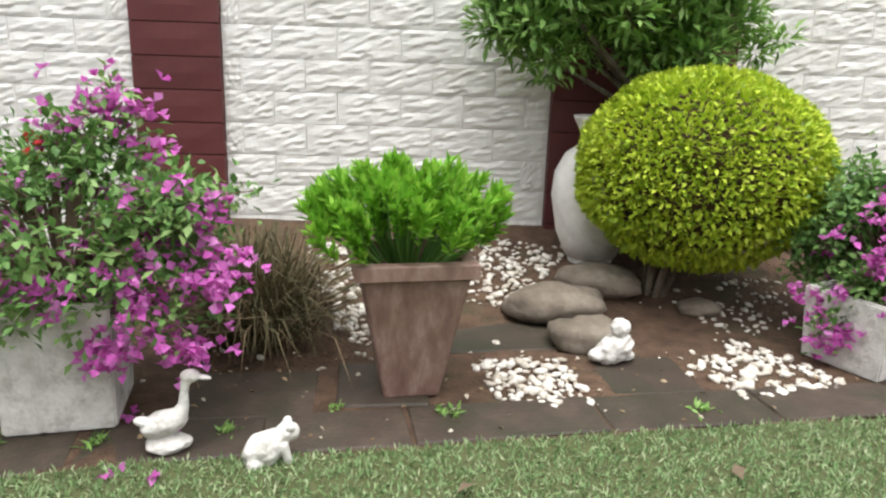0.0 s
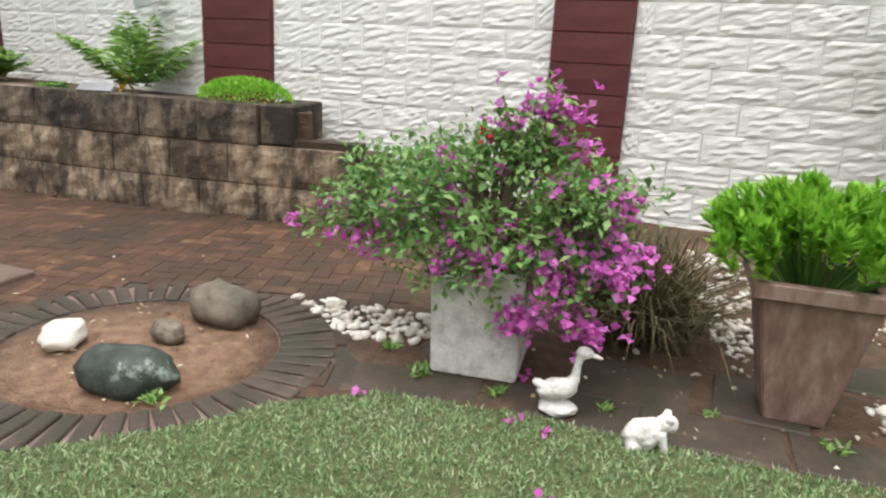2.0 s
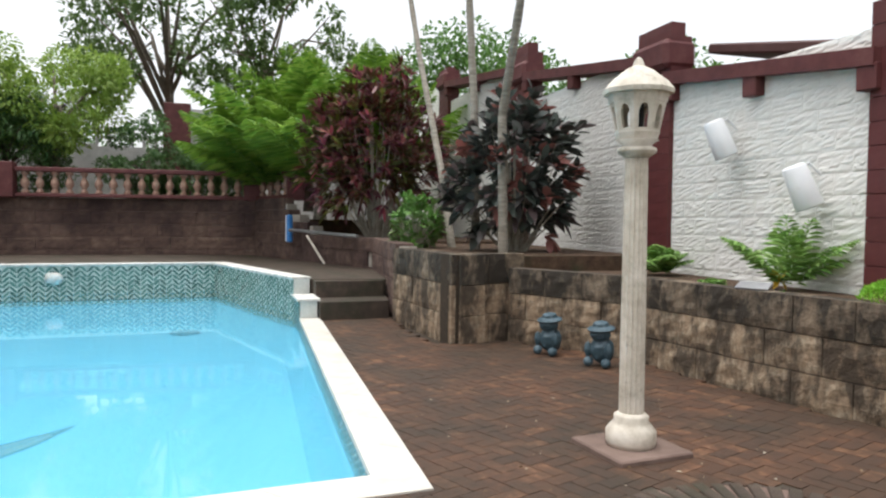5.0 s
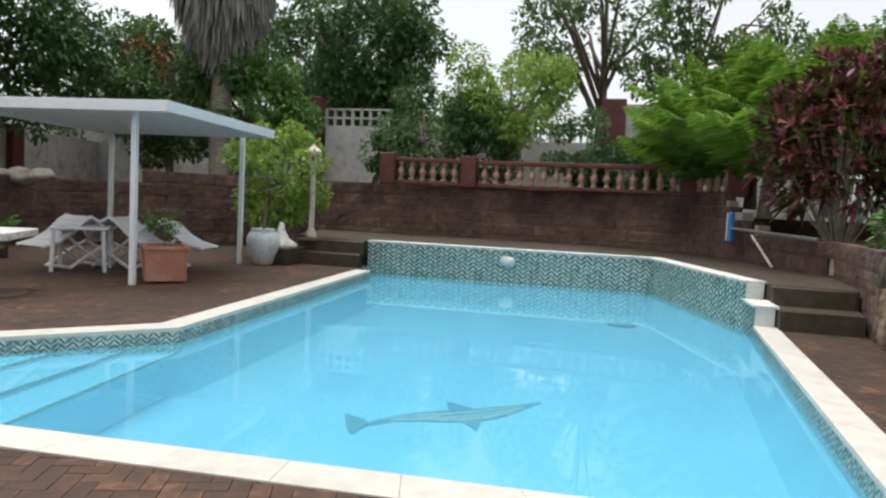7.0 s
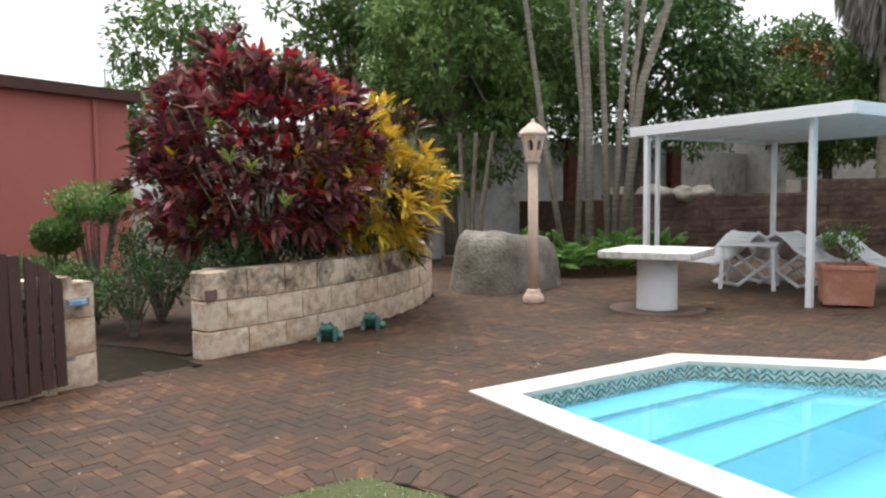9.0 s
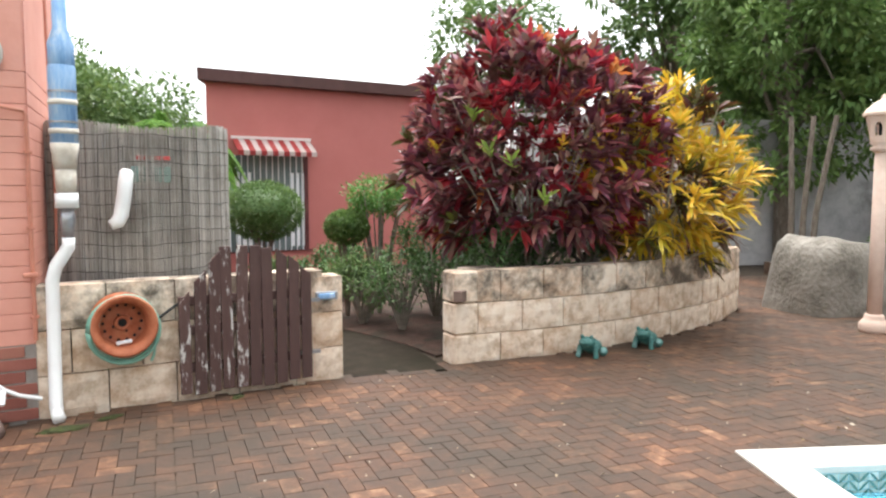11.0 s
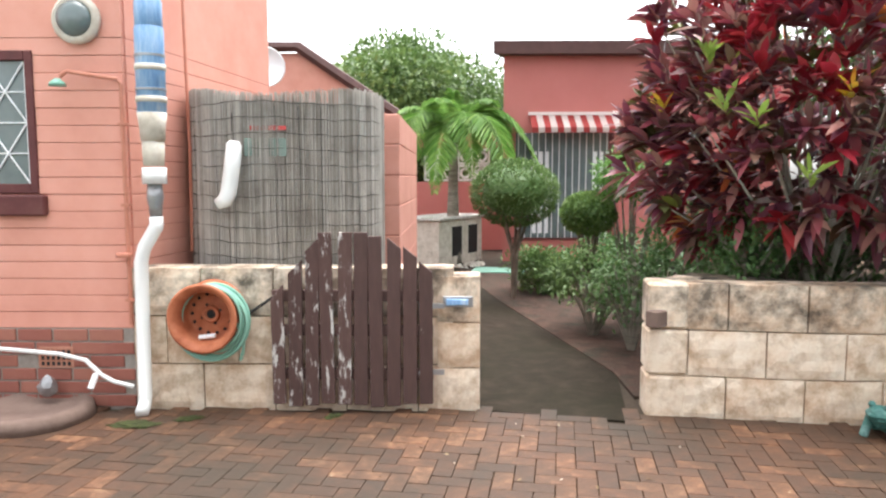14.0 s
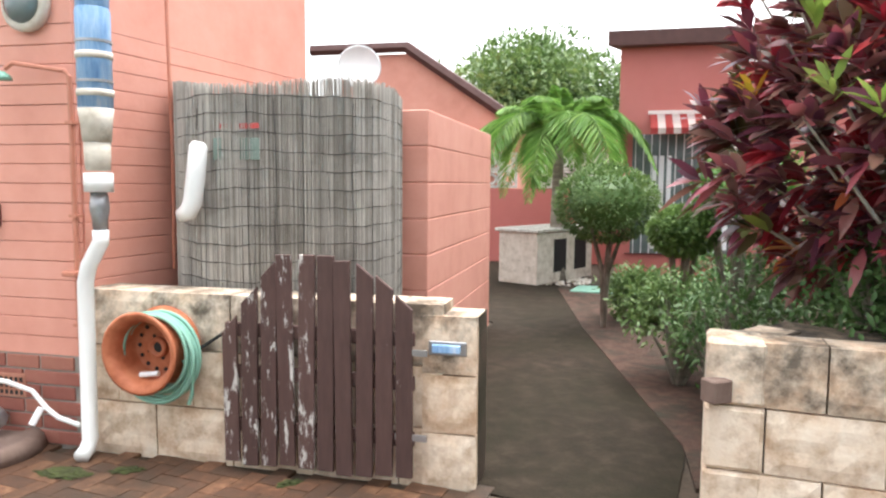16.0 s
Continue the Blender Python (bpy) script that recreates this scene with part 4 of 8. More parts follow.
# sloping maroon coping with corbels, and pier heads
for x0, z0, x1, z1 in ((-8.3, 3.10, -5.3, 2.72), (-12.8, 3.98, -8.95, 3.42), (-17.9, 4.75, -13.4, 4.2)):
    cp = thing("wall_coping", pose(0, WY, 0), "sloping maroon wall coping with corbels", "coping", kind="structure")
    bm = bmesh.new()
    prof = [(x0, z0), (x1, z1), (x1, z1 + 0.15), (x0, z0 + 0.15)]
    f = [bm.verts.new((x, -0.14, z)) for x, z in prof]
    r = [bm.verts.new((x, 0.3, z)) for x, z in prof]
    bm.faces.new(f)
    bm.faces.new(r[::-1])
    for k in range(4):
        bm.faces.new((f[k], r[k], r[(k + 1) % 4], f[(k + 1) % 4]))
    part("beam", bm, MAROON_PLAIN, cp)
    part("panel_fill", prism([(x0, 0.03), (x1, 0.03), (x1, 0.2), (x0, 0.2)], min(z0, z1) - 0.6, min(z0, z1) + 0.05), WHITE_BLOCK, cp)
    for t in (0.02, 0.5, 0.97):
        x, z = x0 + (x1 - x0) * t, z0 + (z1 - z0) * t
        part("corbel", box(x - 0.1, -0.12, z - 0.2, x + 0.1, 0.03, z + 0.02, 0.01), MAROON_PLAIN, cp)
for x, z in ((-8.63, 3.72), (-13.1, 4.4), (-18.2, 5.2)):
    hd = thing("pier_head", pose(x, WY, z - 0.42), "rounded maroon pier head above the coping", "pier", "pier heads", "structure")
    part("head", box(-0.4, -0.16, 0, 0.4, 0.3, 0.36, 0.06), MAROON_PLAIN, hd)
    part("cap", box(-0.75, 0.02, 0.02, -0.42, 0.26, 0.36, 0.02), GREY_WALL, hd, "grey plastered return")
solid("neighbour_roof", box(-1.6, -0.05, 0, 1.6, 2.2, 0.12, 0.02), ROOF_BROWN, "brown roof sheets beyond the wall", "roof", kind="structure", m=pose(-6.6, 4.6, 3.15, 0, 12, 0))

# ---- raised beds and retaining walls ----
NB = smooth_line([(-8.45, 2.1), (-7.6, 2.6), (-6.8, 2.93), (-5.5, 3.12), (-4.0, 3.44), (-3.45, 3.6)], 5)
nlen, _ = along(NB)
block_wall("bed_wall_north", NB, -0.03, 3, 0.5, 0.297, 0.22, BED_BLOCK, "weathered block wall of a raised bed", gap=0.009, lip=0.007, core=JOINT, cap=BED_TOP, top=lambda s: 0.3 if s > nlen - 0.22 else 0.62 if s > nlen - 0.55 else 2)
solid("bed_fill_north", prism(offset_line(NB, 0.15)[:-4] + [(-4.3, 4.16), (-8.6, 4.16)], -0.05, 0.80), SOIL, "dark soil of the raised bed", "soil", kind="structure")
part("block", box(-0.13, 0.02, 0.565, 0.12, 0.64, 0.858, 0.014), BED_TOP, bpy.data.objects["bed_wall_north"], "blackened end block", at=pose(-4.07, 3.44, 0, 0, 0, 14))
WB = [(-10.35, 1.12), (-8.33, 1.36)]
block_wall("bed_wall_west", WB, -0.03, 3, 0.508, 0.353, 0.25, BED_BLOCK, "tall weathered block wall of a raised bed", gap=0.009, lip=0.007, core=JOINT, seed=11, cap=BED_TOP)
block_wall("bed_wall_west_end", [(-8.33, 1.36), (-8.56, 2.36)], -0.03, 3, 0.513, 0.353, 0.25, BED_BLOCK, "end of the tall weathered bed wall", gap=0.009, lip=0.007, core=JOINT, seed=13, cap=BED_TOP)
quoin = bpy.data.objects["bed_wall_west_end"]
for c in range(3):
    bm = box(-0.2, -0.2, 0.0, 0.2, 0.2, 0.343)
    bmesh.ops.bevel(bm, geom=[e for e in bm.edges if abs(e.verts[0].co.z - e.verts[1].co.z) > 0.1 and e.verts[0].co.x > 0 > e.verts[0].co.y], offset=0.09, segments=4, affect="EDGES")
    part("block", bm, BED_TOP if c == 2 else BED_BLOCK, quoin, at=pose(-8.505, 1.545, -0.03 + 0.353 * c, 0, 0, 9))
solid("bed_step_fill", prism(offset_line(NB, 0.12)[-7:] + [(-3.47, 4.16), (-4.5, 4.16)], -0.05, 0.5), SOIL, "soil behind the stepped wall end", "soil", kind="structure")
solid("bed_fill_west", prism([(-10.4, 1.3), (-8.55, 1.5), (-8.7, 2.3), (-8.7, 4.16), (-13.2, 4.16), (-13.2, 1.75)], -0.05, 0.98), SOIL, "dark soil of the raised bed", "soil", kind="structure")
DB = [(-18.75, -0.55), (-17.2, -0.02), (-13.5, 1.42), (-10.35, 1.16)]
dlen, _ = along(DB)
block_wall("retaining_wall_north", DB, 0.0, 7, 0.6, 0.27, 0.3, BED_BLOCK_FAR, "stained block retaining wall stepping down", top=lambda s: 1.9 - 0.85 * min(1, max(0, (s - 1.2) / 2.2)), far=True, seed=15, gap=0.006, lip=0.004)
solid("bed_fill_slope", prism([(-18.7, -0.3), (-17.1, 0.25), (-13.5, 1.7), (-13.2, 4.16), (-22, 4.16)], -0.05, 1.02), SOIL, "dark soil above the retaining wall", "soil", kind="structure")
SB = smooth_line([(-11.9, -15.7), (-12.6, -15.3), (-16.2, -13.5), (-18.7, -10.4), (-19.35, -6.2), (-19.2, -2.4), (-18.7, -0.5)], 4)
block_wall("retaining_wall_west", SB, 0.0, 6, 0.6, 0.31, 0.35, BED_BLOCK_FAR, "stained block retaining wall behind the pool", far=True, seed=21, gap=0.006, lip=0.004, top=lambda s: 1.45 if s < 4.3 else 1.87)
solid("upper_ground", prism(offset_line(SB, 0.25) + [(-18.5, 4.5), (-60, 30), (-60, -60), (-5, -60)], -0.05, 1.40), SOIL, "earth above the retaining wall", "ground", kind="structure")

# balustrade
bal = thing("balustrade", pose(0, 0, 0), "terracotta balusters between maroon posts and rails", "balustrade", kind="structure")
prof = [(0.085, 0), (0.085, 0.05), (0.05, 0.07), (0.055, 0.12), (0.10, 0.2), (0.085, 0.28), (0.045, 0.36), (0.05, 0.42), (0.085, 0.45), (0.085, 0.5)]
bme = mesh_of(lathe(prof, 10), "baluster", BALUSTER, True)
for (x0, y0), (x1, y1), cnt in (((-18.75, -8.05), (-19.25, -6.35), 6), ((-19.3, -5.9), (-19.0, -0.75), 16), ((-18.7, -0.45), (-17.6, 0.25), 4)):
    d = Vector((x1 - x0, y1 - y0, 0))
    a = math.degrees(math.atan2(d.y, d.x))
    for z0, z1 in ((1.86, 1.95), (2.45, 2.56)):
        part("rail", box(0, -0.11, z0, d.length, 0.11, z1, 0.015), MAROON_PLAIN, bal, "maroon rail", at=pose(x0, y0, 0, 0, 0, a))
    for k in range(cnt):
        t = (k + 0.6) / (cnt + 0.2)
        part("baluster", bme, BALUSTER, bal, at=pose(x0 + d.x * t, y0 + d.y * t, 1.95))
for x, y in ((-18.72, -8.2), (-19.3, -6.12), (-18.9, -0.6), (-17.5, 0.35)):
    part("post", box(-0.2, -0.2, 1.84, 0.2, 0.2, 2.66, 0.02), MAROON_PLAIN, bal, at=pose(x, y, 0))

# far boundary wall with pierced blocks
def pierced(name, x0, y0, x1, y1, ztop, rows, z0=1.3):
    d = Vector((x1 - x0, y1 - y0, 0))
    a = math.degrees(math.atan2(d.y, d.x))
    w = thing(name, pose(x0, y0, 0, 0, 0, a), "grey boundary wall with a pierced block top", "wall", kind="structure")
    h = 0.3 * rows
    part("base", box(0, 0, z0, d.length, 0.2, ztop - h), GREY_WALL, w)
    for r in range(rows + 1):
        part("rib", box(0, 0.02, ztop - h + 0.3 * r - 0.03, d.length, 0.18, ztop - h + 0.3 * r + 0.03), GREY_WALL, w)
    k = 0
    while k * 0.33 < d.length:
        part("rib", box(k * 0.33 - 0.04, 0.03, ztop - h, k * 0.33 + 0.04, 0.17, ztop), GREY_WALL, w)
        k += 1
    return w


pierced("wall_far_west", -24, -12.6, -24, -10.2, 4.5, 2)
pierced("wall_far_west", -24, -5.0, -24, -3.2, 4.1, 2)
fw = solid("wall_far_west", box(-24.2, -40, 1.3, -23.9, -12.9, 4.0), GREY_WALL, "grey boundary wall behind the trees", "wall", kind="structure")
solid("wall_far_west", box(-24.2, -10.2, 1.3, -24.0, -5.0, 3.6), GREY_WALL, "grey boundary wall behind the trees", "wall", kind="structure")
solid("wall_far_west", box(-24.1, -2.4, 1.3, -23.9, 4.1, 4.75), GREY_WALL, "grey boundary wall behind the trees", "wall", kind="structure")
for y in (-13.1, -2.7):
    solid("boundary_post", box(-24.3, y - 0.38, 1.3, -23.75, y + 0.38, 4.9, 0.02), MAROON_PLAIN, "maroon boundary wall post", "post", "boundary posts", "structure")
sw = thing("wall_south_west", pose(0, 0, 0), "pale plastered boundary wall in deep shade", "wall", kind="structure")
part("wall", prism([(-24, -22.5), (-3.2, -17.2), (-3.2, -17.0), (-24, -22.2)], 0.0, 3.1), GREY_WALL, sw)
for t in (0.25, 0.5):
    part("post", box(-0.3, -0.2, 0, 0.3, 0.2, 3.2), MAROON_PLAIN, sw, at=pose(-24 + 20.8 * t, -22.2 + 5.2 * t, 0, 0, 0, 14))

# south bed
SBED = smooth_line([(-1.93, -9.38), (-3.1, -9.92), (-4.2, -10.68), (-5.1, -11.55), (-5.75, -12.5)], 6)
block_wall("bed_wall_south", SBED, -0.03, 3, 0.46, 0.29, 0.24, CREAM_BLOCK, "cream stone block wall of a curved raised bed", seed=31, relief=0.007, gap=0.009, lip=0.007, core=SLAB, cap=CREAM_TOP)
solid("bed_wall_corner", prism([(-1.97, -9.44), (-2.55, -9.70), (-2.7, -10.1), (-2.0, -10.1), (-1.97, -9.86)][::-1], 0.60, 0.822), BED_TOP, "mossy mortar top at the end of the bed wall", "wall", kind="structure")
block_wall("bed_wall_return", [(-1.95, -9.87), (-1.925, -9.53)], -0.03, 3, 0.35, 0.29, 0.2, CREAM_BLOCK, "end of the cream block wall", seed=37, gap=0.009, lip=0.007, core=SLAB, cap=CREAM_TOP)
south_wall = bpy.data.objects["bed_wall_south"]
for c in range(3):
    part("block", box(-0.014, -0.012, 0.002, 0.225, 0.26, 0.284, 0.016), CREAM_TOP if c == 2 else CREAM_BLOCK, south_wall, at=pose(-1.93, -9.38, -0.03 + 0.29 * c, 0, 0, 204.8))
solid("bed_fill_south", prism((offset_line(SBED, 0.15) + [(-5.2, -13.2), (-3.2, -13.0), (-2.0, -10.2), (-2.0, -9.8)])[::-1], -0.05, 0.72), SOIL, "dark soil of the raised bed", "soil", kind="structure")

# garden behind the gate: path and shrub soil
PATH_POLY = [hp(2.22, 0.0), hp(3.12, -0.2), (-1.45, -10.25), (0.75, -12.7), (2.9, -15.2), (4.2, -17.5), (8.5, -19.5), (9.5, -16.0), hp(1.62, 4.2), hp(1.62, 0.25)]
solid("garden_path", prism(PATH_POLY[::-1], -0.05, -0.004), PATH_CEMENT, "wet dark mossy path behind the gate", "path", kind="structure")
solid("shrub_soil", prism([(-1.75, -9.7), (-1.45, -10.2), (0.8, -12.65), (2.6, -14.8), (1.2, -16.4), (-6, -16.5), (-5.2, -13.2)][::-1], -0.05, 0.004), DARK_SOIL, "dark reddish soil under garden shrubs", "soil", kind="structure")

# ---- herringbone clay paving ----
def free_of(x, y):
    if inside(x, y, PATH_POLY):
        return True
    if not (-15.1 < x < 3.2 and -16.2 < y < 4.0):
        return False
    if inside(x, y, OUT) or inside(x, y, LAWN_OUT) or x > -2.42 and inside(x, y, BED):
        return False
    if (x - RING[0]) ** 2 + (y - RING[1]) ** 2 < 0.81 ** 2:
        return False
    u, v = -(HI @ Vector((x, y, 0))).x, -(HI @ Vector((x, y, 0))).y
    if v > -0.02 and u < 3.2:
        return False
    if inside(x, y, SBED_P) or inside(x, y, NB_P) or inside(x, y, TERR) or y > 1.15 and -13.6 < x < -8.4:
        return False
    if y < -13.5 and x < -5 - (y + 13.5) * 0.1 and inside(x, y, UP):
        return False
    return x < -2 or y < 0


HI = HOUSE.inverted()
OUT = offset_closed(POOL_IN, 0.19)
LAWN_OUT = [(x - (0.04 if x < -2 else 0), y - (0.04 if y < -4 else 0)) for x, y in LAWN]
SBED_P = SBED + [(-5.2, -20), (3, -20), (-1.45, -10.2), (-1.7, -9.6)]
NB_P = NB + [(-3.4, 4.2), (-9, 4.2)]
UP = SB + [(-40, 0), (-40, -40), (-8, -40)]
BL, BW = 0.204, 0.102
pm = mesh_of(box(0.0018, 0.0018, -0.05, BL - 0.0018, BW - 0.0018, 0.0, 0.003), "paver", PAVER)
pf = quick_mesh("paver_far", [(x, y, z) for z in (-0.03, 0.0) for x, y in ((0.002, 0.002), (BL - 0.002, 0.002), (BL - 0.002, BW - 0.002), (0.002, BW - 0.002))],
                [(4, 5, 6, 7), (0, 1, 5, 4), (1, 2, 6, 5), (2, 3, 7, 6), (3, 0, 4, 7)], PAVER_FAR)
paving = thing("paving", pose(0, 0, 0), "wet brown herringbone clay paving with moss", "paving", kind="structure")
near, rest = [], []
cs, sn_ = math.cos(radians(22)), math.sin(radians(22))
for i in range(-165, 165):
    for j in range(-165, 165):
        # two bricks a cell of the herringbone, stepping on the diagonal
        bx, by = BW * (i + 2 * j), BW * (i - 2 * j)
        for horiz in (True, False):
            ox, oy = (bx, by) if horiz else (bx + BL, by - BW)
            cx, cy = ox + (BL / 2 if horiz else BW / 2), oy + (BW / 2 if horiz else BL / 2)
            X, Y = -5 + cx * cs - cy * sn_, -6 + cx * sn_ + cy * cs
            if not (-15.2 < X < 9.4 and -19.4 < Y < 4) or not free_of(X, Y):
                continue
            m = pose(-5, -6, rr.uniform(-0.0012, 0.0012), 0, 0, 22) @ (pose(ox, oy, 0) if horiz else pose(ox + BW, oy, 0, 0, 0, 90))
            if -3.5 < X < -1.3 and -8.9 < Y < -6.9 and len(near) < 295:
                near.append(m)
            elif inside(X, Y, PATH_POLY):
                continue
            else:
                rest.append(m)
for m in near:
    part("paver", pm, PAVER, paving, at=m)
merged("pavers", [(pf, m) for m in rest], PAVER_FAR, "stuff", paving)
edging = thing("lawn_edging", pose(0, 0, 0), "row of mossy bricks edging the lawn", "edging", kind="structure")
eb = mesh_of(box(-0.049, 0.0, -0.05, 0.049, 0.205, 0.012, 0.005), "brick", PAVER)
el, at = along(smooth_line([(-2.98, -0.4), (-3.0, -2.0), (-2.9, -4.0), (-2.66, -5.35), (-2.26, -5.93), (-1.75, -5.88), (-0.6, -5.2)], 5))
s = 0.1
while s < el:
    p, a = at(s)
    part("brick", eb, PAVER, edging, at=pose(p.x, p.y, -0.008, 0, 0, math.degrees(a)) @ pose(0, -0.208, rr.uniform(0, 0.004), 0, 0, rr.uniform(-1.5, 1.5)))
    s += 0.1


# ================= flower bed =================
def bougainvillea(name, m, rx, ry, rz, zc, seed, label, sprays, arms):
    rng = np.random.default_rng(seed)
    t = thing(name, m, label, "shrub")
    clumps = crown_clumps(rng, 0, 0, zc, rx, ry, rz, 52, 0.07, 0.15)
    for a in arms:
        for k in range(5):
            f = k / 4
            clumps.append((a[0] * (0.45 + 0.5 * f), a[1] * (0.45 + 0.5 * f), zc + (a[2] - zc) * (0.45 + 0.5 * f), 0.11 - 0.05 * f))
    n = 7000
    p, d = shell_points(rng, clumps, n, 0.8)
    p = p + rng.normal(size=p.shape) * 0.035
    way = d + rng.normal(size=(n, 3)) * 0.7
    part("leaves", leaf_mesh("leaves", p, way, rng.uniform(0.028, 0.058, n), rng.uniform(0.018, 0.034, n), L_BOUG, rng=rng), L_BOUG, t, "small green leaves")
    bm = bmesh.new()
    for c in clumps:
        e = Vector(c[:3])
        q = e.lerp(Vector((0, 0, 0.1)), 0.5) + Vector((0, 0, 0.1))
        tube([(0, 0, 0.0), q, e + (e - q) * 0.2], [0.009, 0.006, 0.002], 5, bm)
    tagged(part("branching", bm, TWIG, t, "thin woody stems"), kind="stuff")
    P = []
    for s in sprays:
        k = s[4] if len(s) > 4 else 40
        P.append(np.array(s[:3]) + rng.normal(size=(k, 3)) * s[3] * np.array([1, 0.8, 0.75]))
    for c in clumps:
        if rng.random() < 0.62:
            dd = rng.normal(size=3)
            dd /= np.linalg.norm(dd)
            P.append(np.array(c[:3]) + dd * c[3] * 1.1 + rng.normal(size=(rng.integers(2, 7), 3)) * 0.018)
    P = np.concatenate(P)
    P = np.repeat(P, 3, axis=0)
    n = len(P)
    way = rng.normal(size=(n, 3)) + np.array([0, -0.3, 0.3])
    tagged(part("bract_sprays", leaf_mesh("bract_sprays", P, way, rng.uniform(0.03, 0.045, n), rng.uniform(0.028, 0.04, n), BRACT, rng=rng, fold=0.35), BRACT, t, "bright magenta bracts"), kind="stuff")
    q = np.array(clumps[7][:3]) + np.array([0.1, -0.14, 0.02]) + rng.normal(size=(14, 3)) * 0.02
    tagged(part("red_bract_spray", leaf_mesh("red_bract_spray", q, rng.normal(size=(14, 3)), 0.04, 0.035, RED_BRACT, rng=rng, fold=0.35), RED_BRACT, t, "small spray of red bracts"), kind="stuff")
    return t


def square_planter(name, m, w0, w1, h, mat, label, rim=0.0, wall=0.035):
    t = thing(name, m, label, "planter")
    bm = bmesh.new()
    prof = [(w0, 0, 1), (w1, h, 1), (w1 - 2 * wall, h, 1), (w1 - 2 * wall - 0.01, h - 0.06, 1)]
    rings = [[bm.verts.new((sx * w / 2, sy * w / 2, z)) for sx, sy in ((-1, -1), (1, -1), (1, 1), (-1, 1))] for w, z, _ in prof]
    for a, b in zip(rings, rings[1:]):
        for k in range(4):
            bm.faces.new((a[k], a[(k + 1) % 4], b[(k + 1) % 4], b[k]))
    bm.faces.new(rings[0][::-1])
    bmesh.ops.bevel(bm, geom=[e for e in bm.edges], offset=0.008, segments=2, affect="EDGES")
    part("body", bm, mat, t)
    if rim:
        bm = bmesh.new()
        w = w1 + rim * 2
        for x0, y0, x1, y1 in ((-w / 2, -w / 2, w / 2, -w1 / 2 + wall), (-w / 2, w1 / 2 - wall, w / 2, w / 2), (-w / 2, -w1 / 2 + wall, -w1 / 2 + wall, w1 / 2 - wall), (w1 / 2 - wall, -w1 / 2 + wall, w / 2, w1 / 2 - wall)):
            box(x0, y0, h - 0.05, x1, y1, h + 0.008, 0.004, bm)
        part("rim", bm, mat, t)
    part("soil", box(-w1 / 2 + wall, -w1 / 2 + wall, h - 0.075, w1 / 2 - wall, w1 / 2 - wall, h - 0.055), SOIL, t)
    return t


square_planter("white_planter", pose(-1.735, 1.97, 0.005, 0, 0, 12), 0.36, 0.385, 0.46, WHITE_CEMENT, "square white weathered cement planter with bougainvillea")
bougainvillea("bougainvillea", pose(-1.75, 2.02, 0.42), 0.72, 0.42, 0.30, 0.26, 11, "bougainvillea with small leaves and magenta bracts",
              [(0.34, -0.22, 0.10, 0.07, 50), (0.58, -0.18, 0.12, 0.06, 40), (0.24, -0.26, -0.10, 0.045, 40), (0.50, -0.24, -0.10, 0.045, 36), (0.10, -0.30, 0.12, 0.045, 30), (0.12, 0.1, 0.64, 0.08, 30), (0.02, 0.1, 0.58, 0.06, 16), (0.24, 0.1, 0.68, 0.06, 25), (0.34, 0.05, 0.5, 0.06, 14), (0.55, -0.1, 0.32, 0.05, 18), (0.62, -0.1, 0.18, 0.05, 18), (0.36, -0.05, 0.36, 0.05, 18), (-0.45, -0.1, 0.12, 0.06, 16), (-0.62, -0.05, 0.02, 0.06, 16), (-0.2, 0.0, 0.42, 0.05, 16), (-0.3, -0.2, 0.25, 0.05, 12)],
              [(0.22, 0.1, 0.74), (0.66, 0.0, 0.4), (-1.05, 0.05, 0.02), (-0.95, 0.1, 0.2), (-0.35, 0.1, 0.5), (0.5, -0.25, -0.02), (0.0, 0.1, 0.65)])
square_planter("white_planter", pose(1.57, 2.52, 0.0, 0, 0, 28), 0.36, 0.40, 0.34, WHITE_CEMENT, "square white cement planter beside the pebbles")
bougainvillea("bougainvillea", pose(1.72, 2.66, 0.30), 0.42, 0.36, 0.30, 0.22, 17, "bougainvillea with trailing magenta bracts",
              [(-0.25, -0.3, 0.2, 0.06, 35), (-0.1, -0.3, 0.05, 0.07, 45), (-0.3, -0.25, -0.12, 0.05, 28), (-0.38, -0.2, -0.2, 0.04, 18), (-0.2, -0.2, 0.42, 0.06, 22), (0.0, -0.3, 0.3, 0.06, 30), (-0.45, -0.1, 0.0, 0.04, 12)], [(-0.4, -0.2, -0.15), (-0.2, 0.1, 0.6)])
solid("fallen_petal", leaf_mesh("petals", np.array([[-1.42, 1.52, 0.03], [-1.28, 1.5, 0.03], [-1.15, 1.1, 0.03], [-2.0, 1.4, 0.03], [1.35, 1.95, 0.03], [-1.3, 1.75, 0.02], [-1.5, 1.9, 0.02]]).repeat(5, 0) + np.random.default_rng(3).normal(size=(35, 3)) * np.array([0.012, 0.012, 0.006]),
      np.random.default_rng(4).normal(size=(35, 3)), 0.035, 0.03, BRACT), BRACT, "fallen magenta bracts on the lawn", "petals", kind="stuff")
for x, y, a in ((-0.36, 1.42, 10), (0.55, 1.5, 80), (-0.45, 1.36, 200)):
    solid("dry_leaf", leaf_mesh("dry_leaf", np.zeros((1, 3)), np.array([[1, 0.2, 0.3]]), 0.065, 0.045, TWIG), TWIG, "curled brown dry leaf on the lawn", "leaf", m=pose(x, y, 0.03, 0, 0, a))

